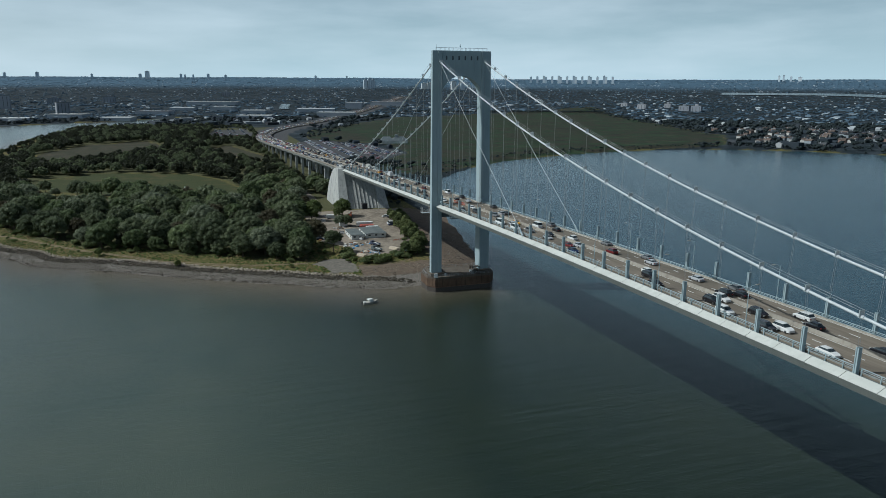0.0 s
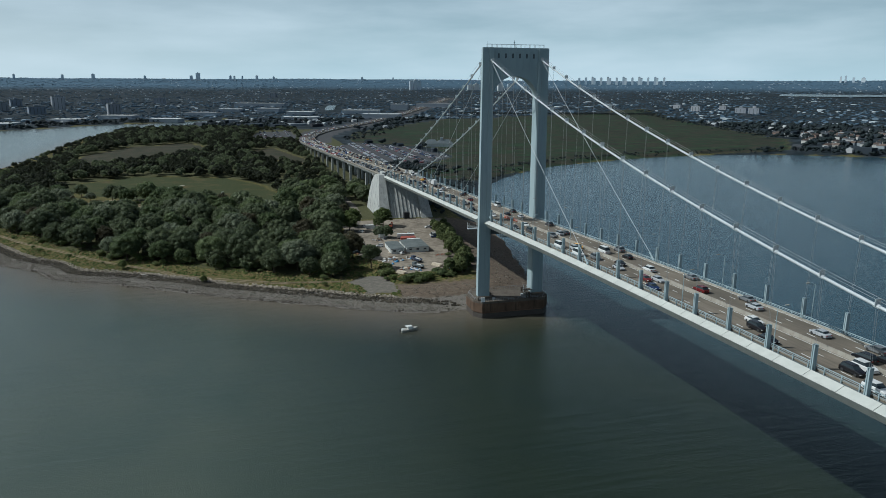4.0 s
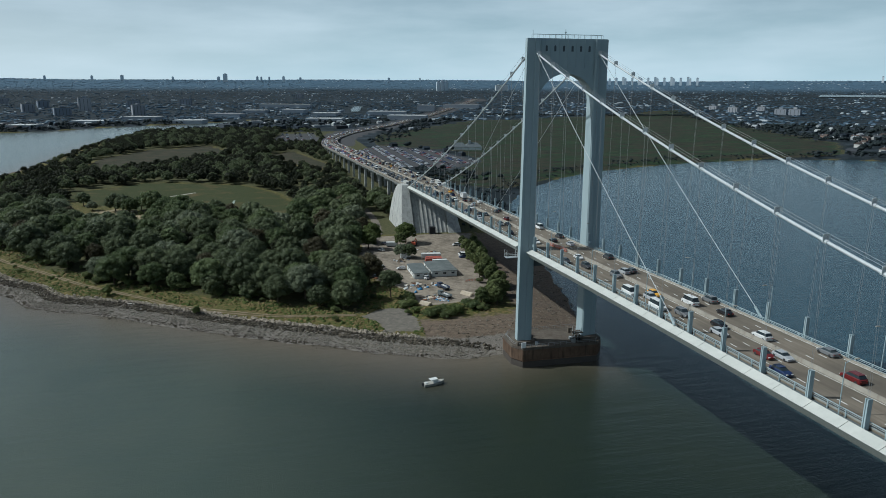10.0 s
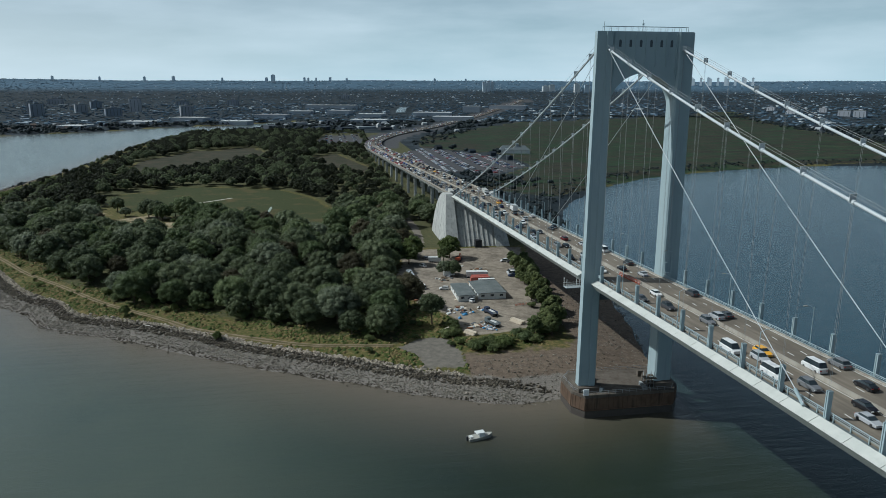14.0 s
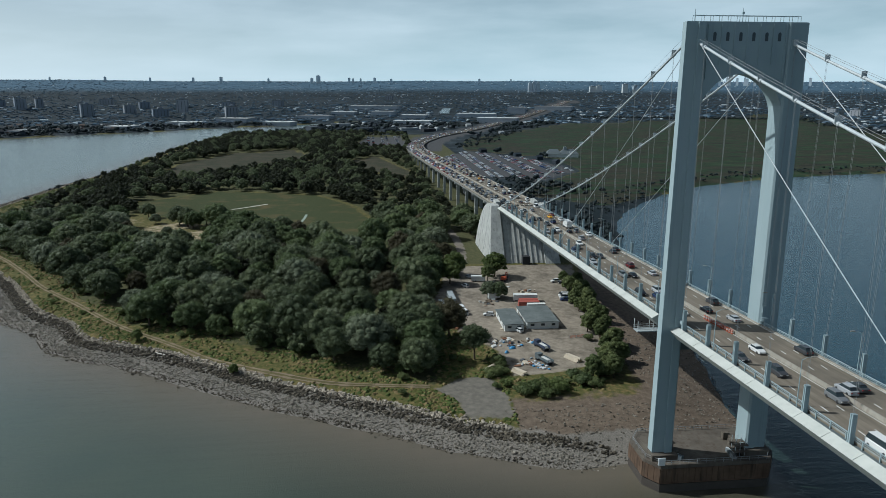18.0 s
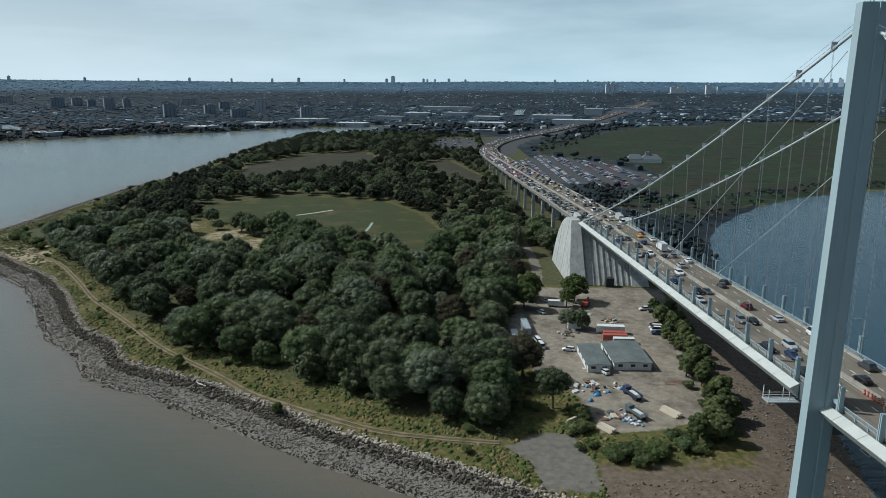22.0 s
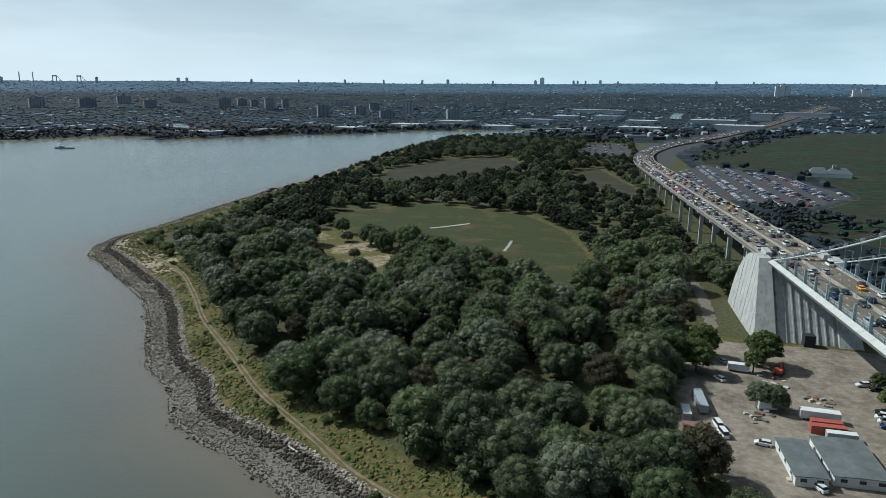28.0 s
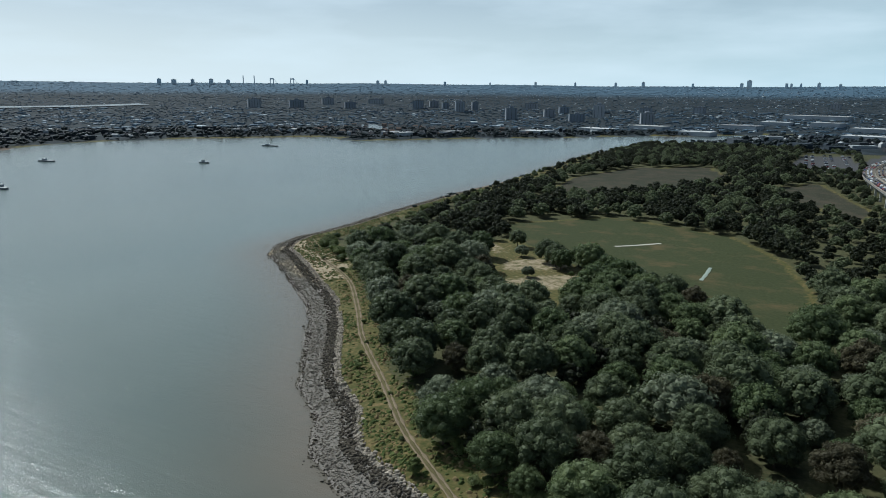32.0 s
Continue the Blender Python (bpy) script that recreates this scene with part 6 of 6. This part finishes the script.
tagged(new("distant_traffic", joined("distant_traffic", far_cars, [PAINT_FAR])), "distant cars in a jam and parked in lots", "traffic", kind="stuff")

# vehicles standing in the yard
W, V, S, D = ("suv", "white"), ("van", "white"), ("sedan", "silver"), ("sedan", "black")
for kind, x, y, turn in ((W, -36, 122, 75), (V, -46.5, 131.5, 10), (V, -46, 126, 12), (V, 4.5, 147.5, 80), (V, 4.2, 144.5, 82), (("suv", "dark blue"), 3.2, 141, 84), (D, 5.5, 152, 80), (W, 7, 173, 100), (D, 10, 170, 95), (W, -27.5, 101, 28), (S, -36, 186, 20), (("suv", "grey"), -52, 112, 85), (("suv", "black"), -52.5, 108, 88), (S, -50, 121, 80), (W, -40, 168, 30)):
    car(kind, x, y, ground_z(x, y) + 0.02, turn, 0, "parked in the yard", "vehicles in the yard")


def dump_truck(x, y, turn, mat, label):
    z = ground_z(x, y)
    ob = thing("flatbed_truck", label, "truck", (x, y, z), turn)
    part("cab", Geo().prism([(-1.1, 2.0), (1.1, 2.0), (1.05, 4.0), (-1.05, 4.0)], 0.7, 2.6, None, 0.96), mat, ob)
    part("windscreen", Geo().box(-0.9, 3.7, 1.7, 0.9, 3.92, 2.4), GLASS, ob)
    bed = part("bed", Geo().box(-1.2, -4.0, 1.0, 1.2, 1.7, 1.2), DARK, ob)
    for sx in (-1, 1):
        part("bed_side", Geo().box(sx * 1.2 - 0.06, -4.0, 1.2, sx * 1.2 + 0.06, 1.7, 2.1), mat, bed)
        for yy in (-3.0, -2.0, 3.0):
            part("wheel", Geo().tube([(sx * 0.8, yy, 0.48), (sx * 1.1, yy, 0.48)], 0.48, sides=12), RUBBER, ob)
    part("load", Geo().prism([(-0.9, -3.6), (0.8, -3.4), (0.9, 1.2), (-0.8, 1.3)], 1.2, 1.9, None, 0.8), JUNK[0], bed)
    return ob


dump_truck(-22.5, 82.5, 20, BLUE_STEEL, "dark blue open truck with a pale load")
dump_truck(-25, 69, 25, DARK_STEEL, "dark flatbed truck loaded with scrap")
digger = thing("excavator", "red-orange tracked excavator beside the anchorage", "excavator", (-18.5, 178, ground_z(-18.5, 178)), 60)
ORANGE = plain("red-orange machine paint", (0.45, 0.09, 0.04), 0.5)
for sx in (-1, 1):
    part("track", Geo().prism([(-2, 0.1), (-1.7, 0), (1.7, 0), (2, 0.1), (2, 0.8), (1.7, 0.9), (-1.7, 0.9), (-2, 0.8)], -0.3, 0.3, pose(0, sx * 1.1, 0, 90, 0, 0)), RUBBER, digger)
part("house", Geo().box(-1.9, -1.3, 1.0, 0.6, 1.3, 2.4), ORANGE, digger)
part("cab", Geo().prism([(0.4, 0.2), (1.8, 0.3), (1.8, 1.3), (0.4, 1.3)], 1.0, 2.9, None, 0.95), GLASS, digger)
part("boom", Geo().sweep([[Vector((x, -0.25, z)), Vector((x, 0.25, z)), Vector((x, 0.25, z + h)), Vector((x, -0.25, z + h))] for x, z, h in ((0.8, 1.4, 0.6), (2.8, 3.4, 0.7), (4.6, 3.0, 0.4))]), ORANGE, digger)
part("stick", Geo().tube([(4.5, 0, 3.2), (5.0, 0, 1.0)], 0.22, 0.18, 6), ORANGE, digger)
part("bucket", Geo().prism([(-0.5, -0.4), (0.5, -0.4), (0.3, 0.5), (-0.3, 0.5)], -0.5, 0.5, pose(5.0, 0, 0.6, 90, 0, 0)), DARK_STEEL, digger)


# ---- the town beyond ----
SHED_WALL = plain("pale shed cladding", (0.34, 0.37, 0.40), 0.8)
# brick and tower colours lifted to blue-grey to carry the distance haze
BRICK = random_paint("apartment brick in haze tint", [(0.26, 0.28, 0.31), (0.30, 0.31, 0.33), (0.24, 0.27, 0.31), (0.36, 0.37, 0.39)], 0.9)
PALE = random_paint("far tower paled by haze tint", [(0.50, 0.57, 0.62), (0.56, 0.62, 0.66), (0.46, 0.54, 0.60), (0.62, 0.67, 0.69)], 0.8)
WHITE_BLOCK = plain("white far block", (0.62, 0.64, 0.63), 0.7)
# blue distance haze put into the colours, faint in HOUSES, strong in FAR_HOUSES
HOUSES = random_paint("small house walls and roofs", [(0.028, 0.037, 0.046), (0.06, 0.07, 0.08), (0.04, 0.043, 0.048), (0.032, 0.039, 0.048), (0.30, 0.32, 0.33), (0.026, 0.032, 0.037), (0.36, 0.37, 0.37), (0.033, 0.042, 0.051), (0.036, 0.047, 0.058), (0.045, 0.05, 0.056)], 0.9, island=True)
FAR_HOUSES = random_paint("far walls and roofs in haze tint", [(0.08, 0.125, 0.17), (0.10, 0.145, 0.19), (0.085, 0.13, 0.175), (0.28, 0.33, 0.37), (0.08, 0.125, 0.17), (0.14, 0.19, 0.235), (0.46, 0.50, 0.52)], 0.9, island=True)
# same haze tint in the leaf colours, weaker for the town trees
FAR_TREES = leaf_material("far trees in haze tint", (0.068, 0.110, 0.148), (0.092, 0.140, 0.180))
TOWN_TREES = leaf_material("town trees", (0.030, 0.043, 0.045), (0.060, 0.077, 0.076))
ROOFS = random_paint("warehouse roofs", [(0.30, 0.31, 0.31), (0.46, 0.47, 0.46), (0.20, 0.20, 0.20), (0.38, 0.38, 0.36)], 0.8)


def block(x, y, wide, high, mat=None, turn=0.0, deep=18.0, name="apartment_building", label="blue-grey haze-tinted brick apartment tower with a flat roof", category="apartment building", storeys=True):
    """A far building: walls with storey bands and upright bays, roof edge and a lift house."""
    z = ground_z(x, y) - 2
    ob = thing(name, label, category, (x, y, z), turn, group="far buildings")
    w, d = wide / 2, deep / 2
    part("wall", Geo().box(-w, -d, 0, w, d, high), mat or BRICK, ob)
    if storeys:
        n = max(2, int(wide / 9))
        for k in range(n):
            xx = -w + wide * (k + 0.5) / n
            part("window_bay", Geo().box(xx - 0.7, -d - 0.25, 4, xx + 0.9, -d + 0.1, high - 3), DARK_STEEL, ob)
    part("roof", Geo().box(-w - 0.4, -d - 0.4, high, w + 0.4, d + 0.4, high + 1.0), GREY_ROOF, ob)
    part("lift_house", Geo().box(-w * 0.3, -d * 0.5, high + 1.0, w * 0.3, d * 0.5, high + 5.0), mat or BRICK, ob)
    return ob


for x, y, w, h in ((-915, 2045, 50, 62), (-754, 2497, 50, 55), (-490, 2008, 52, 58), (-844, 2205, 50, 46), (-1415, 2476, 50, 44), (-1345, 2440, 38, 40), (-1260, 2389, 44, 60), (-1210, 2420, 34, 52), (-1851, 2367, 70, 46), (-1651, 2236, 60, 42), (-1969, 2058, 70, 56), (-1849, 2161, 80, 50), (-868, 2440, 50, 40), (-713, 2074, 66, 40)):
    block(x, y, w * 0.7, h * 0.62, turn=math.degrees(math.atan2(-(x + 95), y + 180)) + 12)
for x, y, w, h in ((1523, 1887, 33, 25), (1467, 1720, 50, 30), (1469, 1659, 48, 36), (1411, 1999, 36, 25), (1384, 1847, 42, 32), (-1433, 2379, 55, 52), (-1214, 2300, 40, 62), (-989, 2215, 40, 56), (-697, 2273, 48, 70), (-427, 2612, 60, 38), (7, 2980, 44, 34), (-600, 2550, 60, 34), (-1050, 2600, 70, 36), (-1700, 2500, 90, 34)):
    block(x, y, w * 0.7, h * 0.62, turn=math.degrees(math.atan2(-(x + 95), y + 180)) - 15)
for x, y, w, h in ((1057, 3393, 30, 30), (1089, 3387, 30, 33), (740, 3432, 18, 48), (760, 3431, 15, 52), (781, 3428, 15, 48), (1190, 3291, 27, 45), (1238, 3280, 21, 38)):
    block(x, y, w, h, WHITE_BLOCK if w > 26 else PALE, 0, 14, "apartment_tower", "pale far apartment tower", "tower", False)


def skyline(az, top, wide, dist=4500, name="apartment_tower", label="far skyline tower with pale haze put into its colour"):
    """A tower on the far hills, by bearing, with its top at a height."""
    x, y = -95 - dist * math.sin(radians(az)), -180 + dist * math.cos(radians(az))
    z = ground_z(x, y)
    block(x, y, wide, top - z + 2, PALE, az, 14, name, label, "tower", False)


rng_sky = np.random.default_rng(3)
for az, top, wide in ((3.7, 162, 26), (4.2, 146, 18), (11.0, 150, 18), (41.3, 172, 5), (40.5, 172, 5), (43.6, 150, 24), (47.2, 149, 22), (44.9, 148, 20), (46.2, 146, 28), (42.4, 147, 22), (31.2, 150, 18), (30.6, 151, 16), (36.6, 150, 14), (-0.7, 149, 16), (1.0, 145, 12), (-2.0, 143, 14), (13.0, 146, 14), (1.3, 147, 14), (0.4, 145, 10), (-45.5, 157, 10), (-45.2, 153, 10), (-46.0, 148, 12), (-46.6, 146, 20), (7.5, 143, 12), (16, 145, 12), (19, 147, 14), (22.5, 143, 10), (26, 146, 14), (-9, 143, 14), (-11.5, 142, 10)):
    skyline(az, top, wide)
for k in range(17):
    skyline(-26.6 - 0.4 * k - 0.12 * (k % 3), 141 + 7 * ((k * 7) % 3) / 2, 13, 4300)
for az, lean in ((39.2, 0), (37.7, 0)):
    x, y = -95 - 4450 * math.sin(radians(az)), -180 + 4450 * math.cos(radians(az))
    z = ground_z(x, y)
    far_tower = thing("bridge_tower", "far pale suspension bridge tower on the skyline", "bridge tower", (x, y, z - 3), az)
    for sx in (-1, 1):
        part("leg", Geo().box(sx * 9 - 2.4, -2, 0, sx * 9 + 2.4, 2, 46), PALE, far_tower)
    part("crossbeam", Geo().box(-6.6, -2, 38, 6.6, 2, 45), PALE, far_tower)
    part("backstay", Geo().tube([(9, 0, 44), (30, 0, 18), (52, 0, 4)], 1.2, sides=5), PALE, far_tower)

for x, y, w, h in ((-59, 2457, 188, 12), (30, 1670, 94, 11), (271, 1769, 110, 13), (251, 2025, 120, 12), (-241, 2003, 100, 10), (-316, 1724, 75, 9), (56, 2021, 80, 10), (-456, 1879, 95, 9), (416, 2204, 58, 20), (576, 2331, 130, 14), (-163, 2195, 75, 9), (-34, 2175, 74, 12), (-550, 1706, 76, 8), (-640, 1500, 54, 9), (-880, 1290, 60, 8), (-800, 1400, 44, 7)):
    z = ground_z(x, y) - 1
    shed = thing("warehouse", "low flat-roofed warehouse with a pale roof", "warehouse", (x, y, z), -22 + (x % 9), group="warehouses")
    part("wall", Geo().box(-w / 2, -25, 0, w / 2, 25, h), SHED_WALL, shed)
    part("roof", Geo().box(-w / 2 - 0.5, -25.5, h, w / 2 + 0.5, 25.5, h + 0.8), ROOFS, shed)
    for k in range(max(2, int(w / 30))):
        part("roof_vent", Geo().box(-2, -2, h + 0.8, 2, 2, h + 3, pose(-w / 2 + 15 + k * 28, 6, 0)), ROOFS, shed)

# club house by the golf course
club = thing("club_house", "low club house with steep dark hipped roofs", "club house", (185, 805, ground_z(185, 805)), -8)
part("shell", Geo().box(-22, -8, 0, 22, 8, 4.5), WHITE_WALL, club)
for x, w in ((-12, 11), (9, 14)):
    part("hipped_roof", Geo().add([(x - w, -9, 4.5), (x + w, -9, 4.5), (x + w, 9, 4.5), (x - w, 9, 4.5), (x - w * 0.5, 0, 11), (x + w * 0.5, 0, 11)], [(0, 1, 5, 4), (1, 2, 5), (2, 3, 4, 5), (3, 0, 4), (3, 2, 1, 0)]), DARK_STEEL, club)
part("turret", Geo().box(2, -2, 8, 6, 2, 14), GREY_STEEL, club)

# small houses, sheds and street trees, past counting
rng_town = np.random.default_rng(17)
n = 42000
r = 900 + 3780 * rng_town.random(n) ** 0.62
az = rng_town.uniform(-1.05, 1.25, n)
tx, ty = -95 - r * np.sin(az), -180 + r * np.cos(az)
inland = np.where(inside(tx, ty, LAND), 1, -1) * np.minimum(away(tx, ty, SHORE_WEST), np.minimum(away(tx, ty, SHORE_FAR), away(tx, ty, SHORE_EAST)))
ok = (inland > 22) & (within(tx, ty, GOLF) < -8) & (away(tx, ty, VIADUCT) > 45) & ~((tx > -430) & (tx < 60) & (ty < 1350)) & (within(tx, ty, LOT) < -5)
for line, half in PONDS.values():
    ok &= away(tx, ty, line) > half + 25
clump = np.sin(tx / 95 + 2 * np.sin(ty / 140)) + np.sin(ty / 80 + 1.5 * np.sin(tx / 160))
is_tree = (rng_town.random(n) < np.where(clump > 0.3, 0.9, 0.6))
tz = height(tx, ty)
cube = np.array([(-1, -1, 0), (1, -1, 0), (1, 1, 0), (-1, 1, 0), (-1, -1, 1), (1, -1, 1), (1, 1, 1), (-1, 1, 1), (-1, 0, 1.45), (1, 0, 1.45)], float)
tri_f = np.array([(0, 1, 5), (0, 5, 4), (1, 2, 6), (1, 6, 5), (2, 3, 7), (2, 7, 6), (3, 0, 4), (3, 4, 7), (4, 5, 9), (4, 9, 8), (6, 7, 8), (6, 8, 9), (5, 6, 9), (7, 4, 8)])
town, grove = [], []
tree_kit = []
for i in range(8):
    rg = np.random.default_rng(600 + i)
    vs, fs, base = [], [], 0
    for l in [(0, 0, 5.0, 3.6)] + [(rg.uniform(-4, 4), rg.uniform(-4, 4), rg.uniform(3, 7), rg.uniform(1.8, 3.0)) for _ in range(4)]:
        v, f = lump_core(rg, l, l[3])
        vs.append(v), fs.append(f + base)
        base += len(v)
    tree_kit.append((np.concatenate(vs), np.concatenate(fs)))
for x, y, z, t, good, rr in zip(tx, ty, tz, is_tree, ok, r):
    if not good:
        continue
    s = 0.95 if rr < 2000 else 0.78 if rr < 2900 else 0.5
    if t:
        v, f = tree_kit[rng_town.integers(8)]
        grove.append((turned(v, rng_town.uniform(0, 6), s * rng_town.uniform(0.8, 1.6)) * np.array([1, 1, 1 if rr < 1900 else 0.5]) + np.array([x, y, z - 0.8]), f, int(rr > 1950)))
    else:
        big = rng_town.random() < 0.1
        a, b, c = (rng_town.uniform(9, 22), rng_town.uniform(7, 13), rng_town.uniform(5, 11)) if big else (rng_town.uniform(4, 8), rng_town.uniform(3.5, 5.5), rng_town.uniform(4, 7))
        v = cube * np.array([a, b, c]) * s
        if big:
            v[8:, 2] = c * s
        if rr > 1900:
            v[:, 2] *= 0.55
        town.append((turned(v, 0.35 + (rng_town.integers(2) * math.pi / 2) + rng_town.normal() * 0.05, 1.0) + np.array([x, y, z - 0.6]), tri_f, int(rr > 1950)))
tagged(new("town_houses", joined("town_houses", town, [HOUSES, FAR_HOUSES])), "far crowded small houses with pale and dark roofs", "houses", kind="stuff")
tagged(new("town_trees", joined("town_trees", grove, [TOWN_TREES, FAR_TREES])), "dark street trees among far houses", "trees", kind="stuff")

# the nearest houses singly, over the bay and across the river
ROOF_TILE = random_paint("house roof shingles", [(0.05, 0.05, 0.055), (0.10, 0.08, 0.07), (0.075, 0.08, 0.085), (0.13, 0.10, 0.085)], 0.9)
WALLS = random_paint("house siding", [(0.42, 0.42, 0.40), (0.30, 0.28, 0.25), (0.22, 0.15, 0.12), (0.50, 0.49, 0.46), (0.26, 0.29, 0.31)], 0.8)
wall_mesh = Geo().box(-6, -4.5, 0, 6, 4.5, 5.6).mesh("wall", WALLS)
roof_mesh = Geo().sweep([[Vector((x, -5, 5.6)), Vector((x, 5, 5.6)), Vector((x, 0, 8.6))] for x in (-6.5, 6.5)]).mesh("roof", ROOF_TILE)
chimney_mesh = Geo().box(2, 1, 6.5, 3, 2, 9.6).mesh("chimney", BRICK)
pane_mesh = Geo().box(-0.7, -0.08, -0.8, 0.7, 0.08, 0.8).mesh("window", GLASS)
rng_house = np.random.default_rng(23)
placed = []
for x0, x1, y0, y1, want in ((760, 1150, 520, 900, 62), (-1200, -560, 1150, 1620, 62)):
    tries = 0
    while want and tries < 3000:
        tries += 1
        x, y = rng_house.uniform(x0, x1), rng_house.uniform(y0, y1)
        x, y = round(x / 19) * 19 + rng_house.uniform(-2, 2), round(y / 30) * 30 + rng_house.uniform(-2, 2)
        p = np.array([x]), np.array([y])
        if within(*p, LAND)[0] < 26 or within(*p, GOLF)[0] > -10 or any((x - a) ** 2 + (y - b) ** 2 < 250 for a, b in placed):
            continue
        placed.append((x, y))
        want -= 1
        home = thing("house", "small gabled family house among trees", "house", (x, y, ground_z(x, y) - 0.1), 20 + 90 * int(rng_house.integers(2)), group="suburban houses")
        part("wall", wall_mesh, None, home)
        part("roof", roof_mesh, None, home)
        part("chimney", chimney_mesh, None, home)
        for wx in (-3.5, 0.5, 3.8):
            part("window", pane_mesh, None, home, m=pose(wx, -4.5, 3.6))

# shoreline trees and scrub round the bay, and hedges on the golf course
scrub = []
for line, n, d0, d1 in ((SHORE_EAST[5:19], 420, 6, 40), (SHORE_FAR[1:14], 520, 6, 45), (SHORE_WEST[22:], 300, 4, 30)):
    side = -1 if line is not SHORE_EAST[5:19] and line[0] == SHORE_EAST[5] else 1
    at = shore_sites(rng_town, line if line[0] != SHORE_EAST[5] else line[::-1], n, d0, d1)
    for x, y in at:
        if inside(np.array([x]), np.array([y]), LAND)[0]:
            v, f = tree_kit[rng_town.integers(8)]
            low = 0.45 if line[0] == SHORE_EAST[5] and x < 640 else 0.42 if line[0] == SHORE_WEST[22] else 1.0
            scrub.append((turned(v, rng_town.uniform(0, 6), low * rng_town.uniform(0.4, 1.0)) + np.array([x, y, ground_z(x, y) - 0.5]), f, 0))
for (x0, y0), (x1, y1), n in (((60, 960), (230, 1400), 90), ((110, 470), (60, 560), 60), ((60, 520), (20, 400), 90), ((560, 1960), (1180, 1760), 420), ((860, 820), (1200, 1900), 240), ((45, 330), (40, 470), 80), ((30, 240), (75, 320), 70)):
    for k in range(n):
        s = rng_town.random()
        x, y = x0 + (x1 - x0) * s + rng_town.normal() * 14, y0 + (y1 - y0) * s + rng_town.normal() * 14
        v, f = tree_kit[rng_town.integers(8)]
        if inside(np.array([x]), np.array([y]), LAND)[0] and away(np.array([x]), np.array([y]), VIADUCT)[0] > 18:
            scrub.append((turned(v, rng_town.uniform(0, 6), rng_town.uniform(0.3, 0.9)) + np.array([x, y, ground_z(x, y) - 0.5]), f, 0))
tagged(new("shore_scrub", joined("shore_scrub", scrub, [TOWN_TREES])), "dark scrub and small trees along the far shores", "scrub", kind="stuff")

# still water farther off: a pond, a creek and the sound
for name, label in (("pond", "small bright pond behind the far shore"), ("creek", "narrow creek between warehouses"), ("sound", "far open water behind the suburbs"), ("inlet", "bright inlet far beyond the shore")):
    line, half = PONDS[name]
    g = draped(name, line, half, WATER, 2.5, 0, 6)
    tagged(new(name, g.mesh(name, WATER)), label, "water", kind="structure")

# barges and wreck hulks in the river
for x, y, long, turn in ((-1033, 585, 26, 10), (-820, 392, 24, -20), (-950, 955, 34, 5), (-832, 680, 14, 8)):
    barge = thing("barge", "low dark barge lying in the river", "barge", (x, y, 0), turn)
    part("hull", Geo().prism([(-long / 2, -3.5), (long / 2 - 3, -3.5), (long / 2, 0), (long / 2 - 3, 3.5), (-long / 2, 3.5)], -0.5, 1.8), DARK_STEEL, barge)
    part("deck_house", Geo().box(-long * 0.3, -2, 1.8, -long * 0.1, 2, 4.2), GREY_STEEL, barge)
